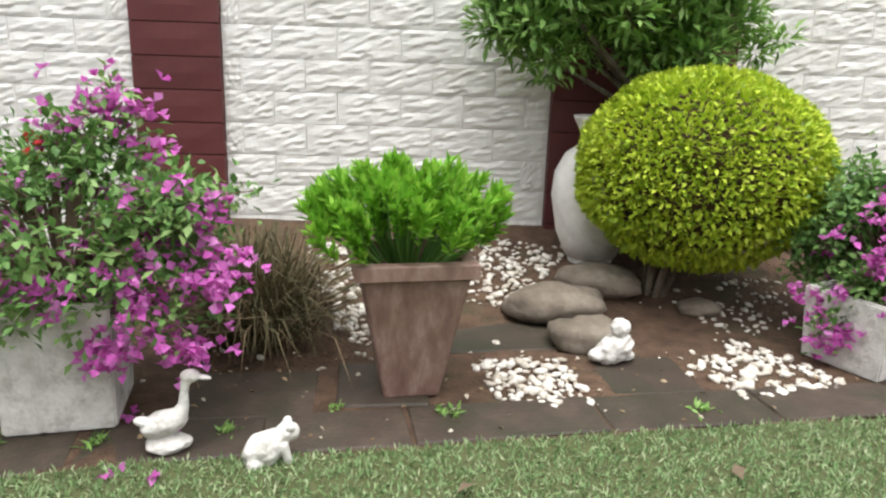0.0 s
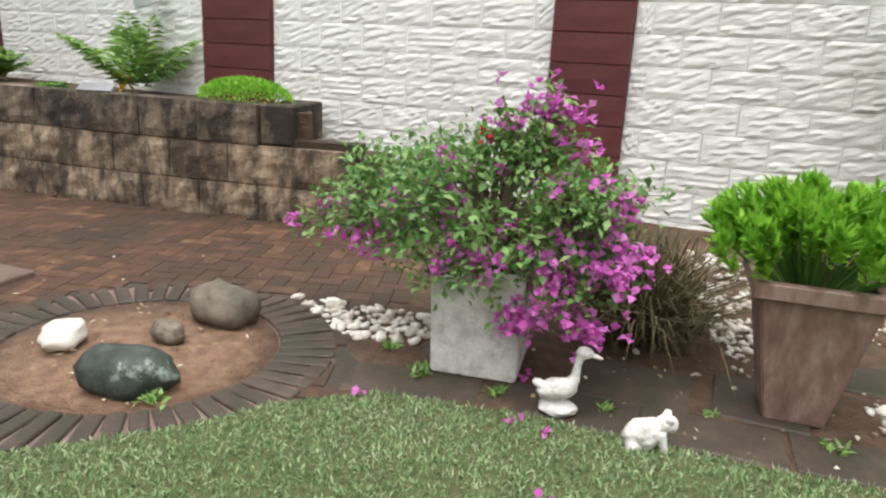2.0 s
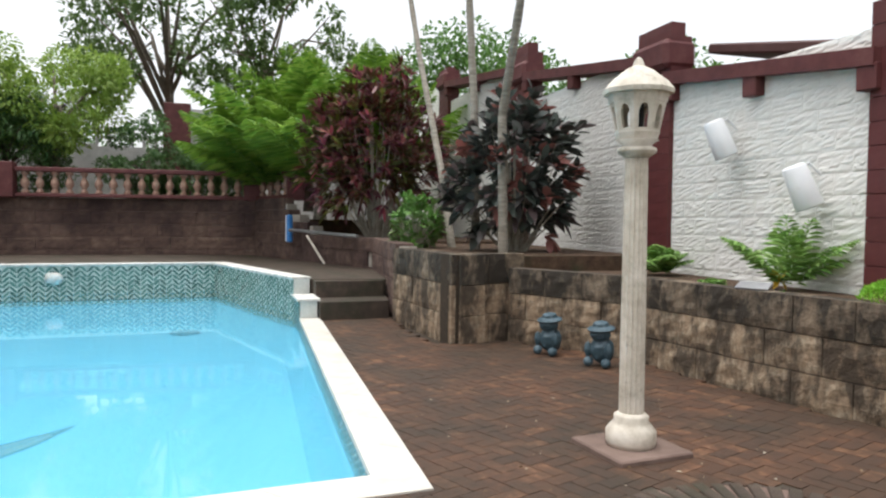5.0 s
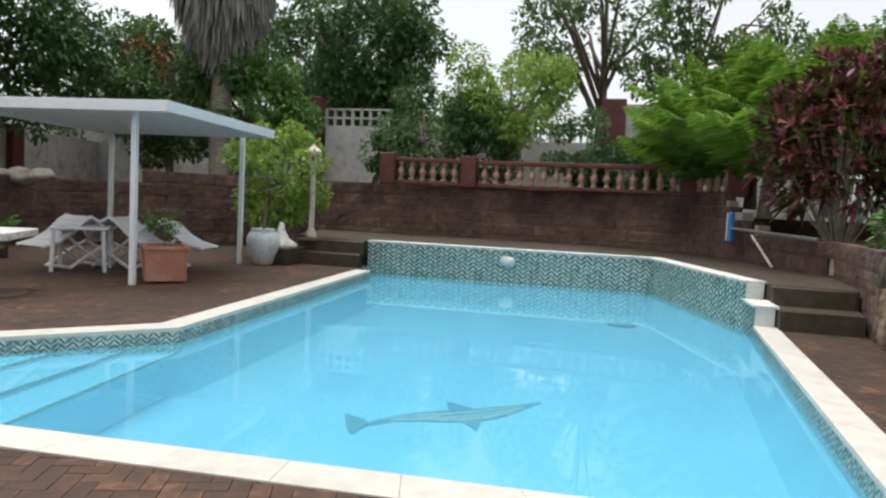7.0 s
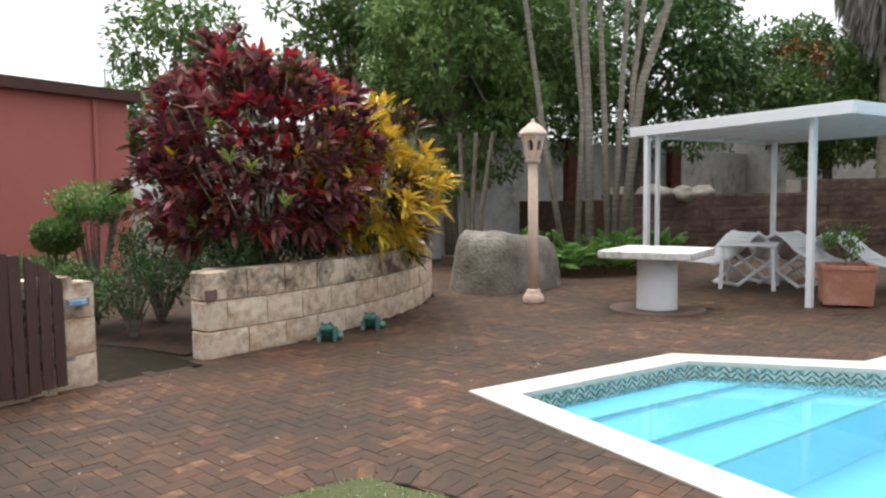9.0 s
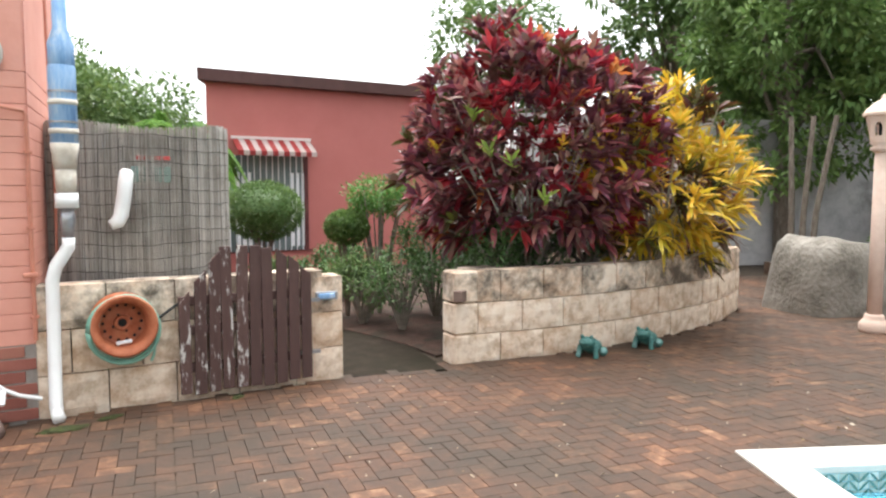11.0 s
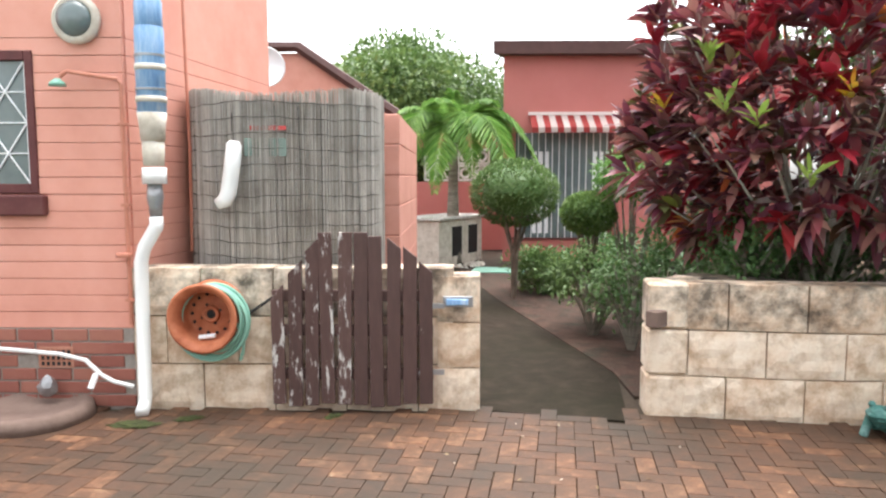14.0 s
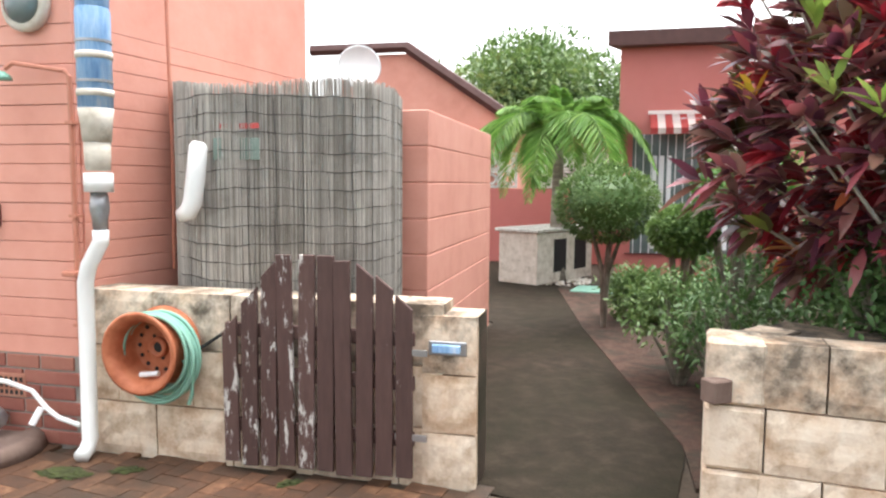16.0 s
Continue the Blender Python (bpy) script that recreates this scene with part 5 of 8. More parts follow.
# dry reed grass
rng = np.random.default_rng(21)
n = 1700
a = rng.uniform(0, 2 * math.pi, n)
p = np.column_stack([rng.normal(size=n) * 0.09, rng.normal(size=n) * 0.08, np.zeros(n)])
tilt = rng.uniform(0.03, 1.0, n) ** 1.4
way = np.column_stack([np.cos(a) * tilt, np.sin(a) * tilt, np.ones(n)])
tg = thing("ornamental_grass", pose(-1.22, 2.68, -0.03), "clump of dry brown ornamental reed grass", "grass")
part("blades", leaf_mesh("blades", p, way, rng.uniform(0.4, 1.3, n), 0.007, DRY_GRASS, rng=rng, droop=0.55, split=2), DRY_GRASS, tg)

# brown pot with bright green shrub
square_planter("brown_pot", pose(-0.515, 2.2, 0.004, 0, 0, 9), 0.215, 0.42, 0.56, BROWN_POT, "tall tapered brown square pot", 0.018)
rng = np.random.default_rng(31)
t = thing("green_shrub", pose(-0.53, 2.21, 0.49), "dense bright green shrub with upright fleshy shoots", "shrub")
tips, bases = [], []
for k in range(120):
    a, r = rng.uniform(0, 2 * math.pi), 0.40 * math.sqrt(rng.random())
    z = 0.12 + 0.26 * math.sqrt(max(0.0, 1 - (r / 0.44) ** 2)) + rng.uniform(-0.05, 0.05)
    tips.append((r * math.cos(a), r * math.sin(a) * 0.9, z))
tips = np.array(tips)
ways = tips * np.array([0.9, 0.9, 0]) + np.array([0, 0, 0.45])
P, W, L_, B_ = [], [], [], []
for lvl in range(6):
    q, w, l, b = rosettes(rng, tips - ways / np.linalg.norm(ways, axis=1, keepdims=True) * 0.026 * lvl, ways, 9, 0.062, 0.021, 0.6 + 0.12 * lvl)
    P.append(q), W.append(w), L_.append(l), B_.append(b)
part("leaves", leaf_mesh("leaves", np.concatenate(P), np.concatenate(W), np.concatenate(L_), np.concatenate(B_), L_BRIGHT, rng=rng), L_BRIGHT, t)
bm = bmesh.new()
for q in tips[::2]:
    tube([(q[0] * 0.3, q[1] * 0.3, 0.0), (q[0] * 0.8, q[1] * 0.8, q[2] * 0.5), q], [0.008, 0.006, 0.003], 5, bm)
part("branching", bm, L_MID, t)

# clipped golden ball
rng = np.random.default_rng(41)
t = thing("clipped_bush", pose(1.03, 3.28, 0.03), "round clipped golden-green bush on a short trunk", "bush")
n = 22000
d = rng.normal(size=(n, 3))
d /= np.linalg.norm(d, axis=1, keepdims=True)
k = 1 - 0.10 * rng.random(n) ** 2 + 0.02 * np.sin(d[:, 0] * 9) * np.cos(d[:, 2] * 8)
p = d * k[:, None] * np.array([0.65, 0.6, 0.52]) + np.array([0, 0, 0.73])
keep = (p[:, 2] > 0.45) | (rng.random(n) < 0.6)
p, d = p[keep], d[keep]
part("leaves", leaf_mesh("leaves", p, d + rng.normal(size=p.shape) * 0.8, rng.uniform(0.03, 0.052, len(p)), rng.uniform(0.017, 0.027, len(p)), L_GOLD, rng=rng), L_GOLD, t)
# added dark solid: soil colour stands in for the shade inside the leaves
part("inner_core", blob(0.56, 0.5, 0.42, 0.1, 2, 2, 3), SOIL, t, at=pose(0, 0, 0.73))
bm = bmesh.new()
for k in range(7):
    a = k * 0.9
    tube([(-0.2 + 0.04 * math.cos(a), 0.04 * math.sin(a), -0.05), (-0.15 + 0.08 * math.cos(a), 0.08 * math.sin(a), 0.2), (0.3 * math.cos(a), 0.3 * math.sin(a), 0.5)], [0.022, 0.018, 0.01], 6, bm)
part("trunk", bm, BARK, t)

# loose shrub tree by the wall
rng = np.random.default_rng(43)
t = thing("shrub_tree", pose(1.15, 3.85, 0.1), "loose leafy green shrub tree against the wall", "tree")
cl = crown_clumps(rng, -0.6, -0.2, 1.62, 0.8, 0.3, 0.52, 75, 0.10, 0.19)
cl += [(-1.25 + 0.1 * k, -0.2, 1.38 + 0.03 * k, 0.13) for k in range(9)] + [(0.3, -0.1, 1.3, 0.1), (0.45, -0.1, 1.36, 0.1)]
p, d = shell_points(rng, cl, 12000, 0.9)
part("leaves", leaf_mesh("leaves", p, d + rng.normal(size=p.shape) * 0.5 + np.array([0, 0, 0.2]), rng.uniform(0.06, 0.12, len(p)), rng.uniform(0.024, 0.038, len(p)), L_WALLTREE, rng=rng), L_WALLTREE, t)
bm = bmesh.new()
for c in cl[:22]:
    tube([(-0.15, 0, -0.05), (-0.1, 0, 0.8), c[:3]], [0.035, 0.028, 0.006], 6, bm)
part("branching", bm, BARK, t)

# white amphora
t = thing("amphora", pose(0.57, 3.68, bed_z(0.53, 3.72) - 0.01, 0, 0, 0), "tall white weathered cement amphora", "vase")
part("body", lathe([(0.12, 0.03), (0.15, 0.04), (0.215, 0.18), (0.255, 0.40), (0.245, 0.54), (0.19, 0.65), (0.11, 0.71), (0.10, 0.75)], 28), WHITEWASH, t, smooth=True)
part("foot", lathe([(0.13, 0.0), (0.135, 0.02), (0.12, 0.04)], 28), WHITEWASH, t, smooth=True)
part("lip", lathe([(0.098, 0.74), (0.11, 0.78), (0.15, 0.85), (0.16, 0.87), (0.14, 0.87), (0.08, 0.76)], 28), WHITEWASH, t, "flared lip", True)
# stones and pebbles
for x, y, rx, ry, rz, a, mt, lb in ((0.24, 3.02, 0.27, 0.17, 0.11, 8, STONE_BROWN, "large flat grey-brown river stone"), (0.52, 3.28, 0.24, 0.15, 0.10, -12, STONE_BROWN, "flat grey river stone behind another"),
                                   (0.32, 2.66, 0.19, 0.14, 0.09, 0, STONE_BROWN, "brown half-buried stone in soil"), (1.02, 3.05, 0.12, 0.08, 0.05, 0, STONE_BROWN, "small brown stone under the bush"),
                                   (-2.80, 1.02, 0.185, 0.12, 0.11, 20, STONE_GREEN, "dark stone with pale green lichen in the pit"), (-2.98, 1.74, 0.18, 0.12, 0.12, 10, STONE_BROWN, "grey stone at the edge of the pit"),
                                   (-3.36, 1.16, 0.09, 0.13, 0.06, 30, PEBBLE, "pale oval stone in the pit"), (-3.02, 1.42, 0.09, 0.06, 0.06, 0, BARK, "dark tree stump in the pit")):
    solid("garden_stone", blob(rx, ry, rz, 0.22, 1.4, rx * 10, 3), mt, lb, "stone", smooth=True, m=pose(x, y, max(0.0, bed_z(x, y)) + rz * 0.55, 0, 0, a))
def pebbles(name, poly, n, seed, r0, r1, label):
    r3 = random.Random(seed)
    base = bmesh.new()
    bmesh.ops.create_icosphere(base, subdivisions=1, radius=1)
    pe = mesh_of(base, "pebble", PEBBLE)
    xs, ys = [q[0] for q in poly], [q[1] for q in poly]
    items = []
    while len(items) < n * 1.35:
        x, y = r3.uniform(min(xs), max(xs)), r3.uniform(min(ys), max(ys))
        if inside(x, y, poly):
            r = (r0 + (r1 * 1.1 - r0) * r3.random() ** 2.4) * 0.8
            m = pose(x, y, max(bed_z(x, y), -0.01) + r * 0.35, r3.uniform(-25, 25), r3.uniform(-25, 25), r3.uniform(0, 360)) @ Matrix.Diagonal((r * r3.uniform(1, 1.5), r * r3.uniform(0.75, 1), r * 0.55, 1))
            items.append((pe, m))
    ob = merged(name, items, PEBBLE, "stuff", None, label)
    ob.data.shade_smooth()
    return ob


pebbles("pebble_patch", [(-0.24, 2.44), (0.18, 2.46), (0.22, 2.06), (-0.12, 2.0)], 130, 1, 0.014, 0.034, "patch of white river pebbles in the paving")
pebbles("pebble_patch", [(0.72, 2.44), (1.12, 2.72), (1.4, 2.28), (0.85, 2.12)], 170, 2, 0.014, 0.032, "patch of white river pebbles beside the planter")
pebbles("pebble_patch", [(-2.95, 2.2), (-2.0, 2.35), (-2.05, 1.95), (-2.35, 1.85)], 150, 3, 0.016, 0.04, "patch of white river pebbles beside the ring")
pebbles("pebble_patch", [(-1.2, 3.9), (-0.45, 3.6), (-0.72, 2.42), (-0.9, 2.9)], 190, 4, 0.016, 0.036, "scattered white pebbles by the wall")
pebbles("pebble_patch", [(-0.25, 3.15), (0.02, 3.05), (0.5, 3.85), (-0.1, 4.0)], 170, 5, 0.014, 0.034, "scattered white pebbles by the wall")
pebbles("pebble_patch", [(-2.3, 2.0), (2.2, 2.5), (2.2, 3.8), (-2.0, 2.6)], 70, 6, 0.008, 0.022, "loose white pebbles on the soil")
pebbles("pebble_patch", [(1.0, 2.8), (1.9, 3.0), (1.6, 3.5), (0.95, 3.3)], 80, 7, 0.012, 0.026, "loose white pebbles under the bush")

# statues
def joined(shapes):
    bm = bmesh.new()
    for b, m in shapes:
        bmesh.ops.transform(b, matrix=m, verts=b.verts)
        me = bpy.data.meshes.new("tmp")
        b.to_mesh(me)
        b.free()
        bm.from_mesh(me)
        bpy.data.meshes.remove(me)
    return bm


def statue(name, shapes, mat, m, label):
    ob = solid(name, joined(shapes), mat, label, "statue", smooth=True, m=m)
    md = ob.modifiers.new("weld", "REMESH")
    md.mode, md.voxel_size, md.use_smooth_shade = "VOXEL", 0.005, True
    return ob


statue("duck_statue", [(blob(0.085, 0.06, 0.035, 0.15, 3, 1, 3), pose(0, 0, 0.03)), (blob(0.088, 0.048, 0.05, 0.12, 3, 2, 3), pose(-0.01, 0, 0.115, 0, -16, 0)), (tube([(0.035, 0, 0.125), (0.062, 0, 0.18), (0.066, 0, 0.23), (0.076, 0, 0.285)], [0.04, 0.022, 0.016, 0.019], 10), pose(0, 0, 0)),
       (blob(0.036, 0.026, 0.027, 0.03, 2, 3, 3), pose(0.09, 0, 0.295)), (blob(0.034, 0.016, 0.009, 0.03, 2, 3, 3), pose(0.135, 0, 0.285, 0, 14, 0)), (blob(0.045, 0.026, 0.02, 0.1, 2, 3, 2), pose(-0.075, 0, 0.125, 0, 20, 0))],
       WHITE_CEMENT, pose(-1.30, 1.70, 0.0, 0, 0, 15) @ Matrix.Scale(0.88, 4), "white cement duck statue with a yellow beak tip")
statue("frog_statue", [(blob(0.10, 0.07, 0.07, 0.18, 3, 5, 3), pose(-0.01, 0, 0.07, 0, -28, 0)), (blob(0.05, 0.05, 0.04, 0.12, 3, 6, 3), pose(0.085, 0, 0.13)), (blob(0.035, 0.03, 0.03, 0.1, 3, 7, 2), pose(-0.06, 0.05, 0.03)), (blob(0.035, 0.03, 0.03, 0.1, 3, 7, 2), pose(-0.06, -0.05, 0.03)),
       (tube([(0.06, 0.04, 0.1), (0.08, 0.045, 0.0)], 0.02, 7), pose(0, 0, 0)), (tube([(0.06, -0.04, 0.1), (0.08, -0.045, 0.0)], 0.02, 7), pose(0, 0, 0)), (blob(0.02, 0.018, 0.018, 0, 1, 1, 2), pose(0.09, 0.035, 0.165)), (blob(0.02, 0.018, 0.018, 0, 1, 1, 2), pose(0.09, -0.035, 0.165))],
       WHITE_CEMENT, pose(-0.96, 1.63, -0.002, 0, 0, 20) @ Matrix.Scale(0.78, 4), "mottled white cement frog statue")
statue("bird_statue", [(blob(0.10, 0.075, 0.07, 0.25, 3, 8, 3), pose(0, 0, 0.08, 0, -25, 0)), (blob(0.05, 0.045, 0.05, 0.2, 3, 9, 3), pose(0.02, 0, 0.19)), (blob(0.05, 0.04, 0.035, 0.2, 3, 10, 3), pose(-0.09, 0, 0.05)), (blob(0.05, 0.04, 0.03, 0.2, 3, 10, 3), pose(0.07, 0.02, 0.03))],
       WHITE_CEMENT, pose(0.40, 2.46, 0.0, 0, 0, 10) @ Matrix.Scale(0.88, 4), "white cement bird statue on the slabs")
for x, y, a, lb in ((-7.5, 2.22, -62, "dark blue-green frog statue with a hat beside the bed wall"), (-6.82, 2.45, -58, "dark blue-green frog statue with a hat by the wall")):
    statue("hatted_frog_statue", [(blob(0.14, 0.15, 0.17, 0.15, 3, 4, 3), pose(0, 0, 0.2)), (blob(0.12, 0.13, 0.09, 0.1, 3, 5, 3), pose(0.05, 0, 0.40)), (lathe([(0.16, 0), (0.17, 0.02), (0.10, 0.05), (0.09, 0.09), (0.03, 0.11)], 16), pose(0.03, 0, 0.45, 0, 8, 0)),
           (blob(0.07, 0.06, 0.06, 0.1, 3, 1, 2), pose(0.12, 0.12, 0.06)), (blob(0.07, 0.06, 0.06, 0.1, 3, 1, 2), pose(0.12, -0.12, 0.06)), (blob(0.04, 0.05, 0.1, 0.1, 3, 1, 2), pose(0.1, 0.14, 0.2)), (blob(0.04, 0.05, 0.1, 0.1, 3, 1, 2), pose(0.1, -0.14, 0.2))],
           DARK_FROG, pose(x, y, 0, 0, 0, a) @ Matrix.Scale(0.8, 4), lb)
for x, y, a, lb in ((-3.22, -9.72, 60, "teal crouching frog statue against the cream wall"), (-3.86, -10.12, 55, "teal crouching frog statue near the curved wall")):
    statue("garden_frog_statue", [(blob(0.15, 0.11, 0.085, 0.15, 3, 4, 3), pose(0, 0, 0.11, 0, -12, 0)), (blob(0.08, 0.09, 0.06, 0.12, 3, 5, 3), pose(0.12, 0, 0.17)), (blob(0.06, 0.05, 0.05, 0.1, 3, 1, 2), pose(-0.05, 0.12, 0.05)), (blob(0.06, 0.05, 0.05, 0.1, 3, 1, 2), pose(-0.05, -0.12, 0.05)),
           (tube([(0.1, 0.08, 0.13), (0.13, 0.10, 0.0)], 0.03, 7), pose(0, 0, 0)), (tube([(0.1, -0.08, 0.13), (0.13, -0.10, 0.0)], 0.03, 7), pose(0, 0, 0)), (blob(0.025, 0.022, 0.022, 0, 1, 1, 2), pose(0.14, 0.05, 0.23)), (blob(0.025, 0.022, 0.022, 0, 1, 1, 2), pose(0.14, -0.05, 0.23))],
           GREEN_FROG, pose(x, y, 0, 0, 0, a) @ Matrix.Scale(0.88, 4), lb)


# ================= lamp posts =================
def arched_panel(a, b, c, d, thick):
    """A panel between four corners (foot a, b; head c, d) with an arched opening through it."""
    def at(u, w):
        return a.lerp(b, u).lerp(d.lerp(c, u), w)
    hole = [(0.24, 0.10), (0.76, 0.10), (0.76, 0.55)] + [(0.5 + 0.26 * math.cos(math.pi * j / 6), 0.55 + 0.33 * math.sin(math.pi * j / 6)) for j in range(1, 6)] + [(0.24, 0.55)]
    rim = [(0.0, 0.0), (1.0, 0.0), (1.0, 0.55), (1.0, 0.8), (1.0, 1.0), (0.5, 1.0), (0.0, 1.0), (0.0, 0.8), (0.0, 0.55)]
    inward = (b - a).cross(d - a).normalized() * -thick
    bm = bmesh.new()
    rings = [[bm.verts.new(at(*q) + o) for q in line] for line, o in ((rim, Vector((0, 0, 0))), (hole, Vector((0, 0, 0))), (hole, inward), (rim, inward))]
    for p, q in zip(rings, rings[1:] + rings[:1]):
        for k in range(len(rim)):
            bm.faces.new((p[k], p[(k + 1) % len(rim)], q[(k + 1) % len(rim)], q[k]))
    return bm


def lamp_post(name, m, label, mat, shaft, r, windows, plinth, fluted, head=1.0, oct_n=8):
    t = thing(name, m, label, "lamp post")
    z = 0.0
    if plinth:
        part("plinth", box(-plinth / 2, -plinth / 2, -0.03, plinth / 2, plinth / 2, 0.035, 0.01), CEMENT, t, "reddish brown square plinth")
        z = 0.035
    part("base", lathe([(r * 1.9, z), (r * 2.0, z + 0.03), (r * 2.0, z + 0.09), (r * 1.6, z + 0.13), (r * 1.35, z + 0.15), (r * 1.4, z + 0.18), (r * 1.1, z + 0.2)], 24), mat, t, smooth=True)
    part("shaft", lathe([(r, z + 0.19), (r * 0.97, shaft * 0.5), (r * 0.9, shaft)], 48 if fluted else 20, 0.16 if fluted else 0, 16 if fluted else 0), mat, t, smooth=not fluted)
    h = head
    part("neck", lathe([(r * 0.95, shaft), (r * 1.5, shaft + 0.03 * h), (r * 1.55, shaft + 0.05 * h), (r * 1.1, shaft + 0.07 * h), (r * 1.7, shaft + 0.10 * h)], 20), mat, t, smooth=True)
    s0, s1, n = shaft + 0.10 * h, shaft + 0.36 * h, oct_n
    lamp = part("lantern", lathe([(r * 1.55, s0), (r * 1.75, s0 + 0.04 * h), (r * 1.75, s0 + 0.05 * h)], n), mat, t)
    part("top_ring", lathe([(r * 2.25, s1 - 0.05 * h), (r * 2.4, s1), (r * 2.2, s1)], n), mat, lamp)
    za, zb = s0 + 0.045 * h, s1 - 0.045 * h
    for k in range(n):
        ends = [[Vector((math.cos(a) * q, math.sin(a) * q, z)) for a in (2 * math.pi * k / n, 2 * math.pi * (k + 1) / n)] for q, z in ((r * 1.72, za), (r * 2.2, zb))]
        part("panel", arched_panel(ends[0][0], ends[0][1], ends[1][1], ends[1][0], r * 0.3), mat, lamp)
    # solid black rod, put in to darken the inside seen through the arches
    part("core", lathe([(r * 0.5, s0), (r * 0.5, s1)], 12), BLACK, lamp, "added black rod painting the lantern's inner shade")
    part("roof", lathe([(r * 2.75, s1), (r * 2.8, s1 + 0.025 * h), (r * 2.3, s1 + 0.07 * h), (r * 1.1, s1 + 0.14 * h), (r * 0.5, s1 + 0.16 * h), (r * 0.3, s1 + 0.2 * h), (r * 0.06, s1 + 0.215 * h)], n * 3, 0.06, n), mat, t)
    return t


lamp_post("lamp_post", pose(-4.49, 1.36, 0, 0, 0, 6), "fluted white cast-stone column with a lantern top", CREAM_CEMENT, 1.80, 0.077, 8, 0.53, True, 1.06)
lamp_post("lamp_post", pose(-6.6, -10.9, 0, 0, 0, 10), "smooth pinkish lamp column with arched lantern", PINK_CEMENT, 1.98, 0.075, 6, 0.0, False, 1.1, 6)
lamp_post("lamp_post", pose(-14.75, -8.45, 0.49), "small cream cast-stone lamp column on the terrace", CREAM_CEMENT, 1.5, 0.06, 8, 0.4, True, 0.95)

# wall lamps
for x, z in ((-7.1, 2.30), (-5.95, 1.75)):
    t = thing("wall_lamp", pose(x, WY, z), "white cylinder lamp tilted down from a bracket", "wall lamp", "wall lamps")
    part("bracket", tube([(0, 0.02, 0.1), (-0.02, -0.12, 0.22), (0.0, -0.22, 0.18)], 0.012, 7), WHITE_METAL, t)
    part("shade", lathe([(0.12, -0.2), (0.124, -0.19), (0.105, 0.18), (0.09, 0.2)], 20), WHITE_METAL, t, smooth=True, at=pose(0.03, -0.24, 0.0, 20, -10, 0))
    # the shade is closed; this grey disc paints its dark inside
    part("opening", lathe([(0.108, -0.206), (0.108, -0.201)], 20), STEEL, t, "grey disc standing in for the shaded open end", at=pose(0.03, -0.24, 0.0, 20, -10, 0))

# plants on the north bed
def fern(name, m, label, count, length, mat, leaflet, seed, rise=0.9, arch=0.35, width=0.02, leaflets=20):
    rng = np.random.default_rng(seed)
    t = thing(name, m, label, "plant")
    part("fronds", frond_mesh("fronds", rng, count, length, rise, arch, mat, leaflets, leaflet, 0, width), mat, t)
    return t


fern("split_leaf_plant", pose(-5.95, 3.85, 0.80), "split-leaf green plant on the bed", 15, 0.95, L_WALLTREE, 0.22, 5, 1.45, 0.30, 0.045, 12)
part("yellow_leaf", leaf_mesh("yellow_leaf", np.array([[0, -0.1, 0.1]]).repeat(8, 0), np.random.default_rng(2).normal(size=(8, 3)), 0.14, 0.06, L_YELLOW), L_YELLOW, bpy.data.objects["split_leaf_plant"], "yellowing leaf")
fern("fern", pose(-7.75, 3.7, 0.80), "small bright green fern on the bed", 20, 0.56, L_WALLTREE, 0.15, 6, 1.25, 0.36, 0.035, 16)
fern("fern", pose(-6.35, 3.35, 0.82), "small bright green fern at the wall edge", 8, 0.2, L_FROND, 0.07, 7, 0.7, 0.4, 0.02, 10)
fern("fern", pose(-5.55, 1.2 + 2.2, 0.8), "tiny fern on the bed wall", 6, 0.14, L_FROND, 0.05, 8, 0.7, 0.4, 0.02, 8)
rng = np.random.default_rng(9)
n = 4500
x = rng.uniform(-0.5, 0.5, n)
y = rng.uniform(-0.22, 0.22, n)
keep = (x / 0.5) ** 2 + (y / 0.22) ** 2 < 1
x, y = x[keep], y[keep]
p = np.column_stack([x, y, 0.17 * np.sqrt(np.maximum(0, 1 - (x / 0.5) ** 2 - (y / 0.22) ** 2))])
solid("creeping_plant", leaf_mesh("creeping_plant", p, rng.normal(size=p.shape) + np.array([0, 0, 0.5]), rng.uniform(0.02, 0.045, len(p)), 0.016, L_BRIGHT, rng=rng), L_BRIGHT, "low mound of bright green creeping plant", "plant", m=pose(-4.5, 3.62, 0.84, 0, 0, 8) @ Matrix.Diagonal((0.8, 1, 1, 1)))
t = thing("solar_light", pose(-5.62, 3.2, 0.86, 0, 0, 25), "small solar panel light on the bed wall", "garden light")
part("panel", box(-0.14, -0.06, 0.02, 0.14, 0.06, 0.04, 0.004), STEEL, t, at=pose(0, 0, 0, 25, 0, 0))
part("stake", tube([(0, 0.02, -0.06), (0, 0, 0.03)], 0.012, 6), BLACK, t)


# ================= poolside =================
t = thing("gazebo", pose(0, 0, 0), "white flat-roofed steel gazebo beside the pool", "gazebo")
roof = [(-9.27, -7.98), (-13.1, -8.5), (-12.8, -12.15), (-8.98, -11.62)]
part("roof", prism(roof, 2.56, 2.60), WHITE_METAL, t)
for k in range(4):
    a, b = Vector(roof[k]), Vector(roof[(k + 1) % 4])
    part("fascia", box(0, -0.02, 2.47, (b - a).length, 0.02, 2.625, 0.004), WHITE_METAL, t, at=pose(a.x, a.y, 0, 0, 0, math.degrees(math.atan2(b.y - a.y, b.x - a.x))))
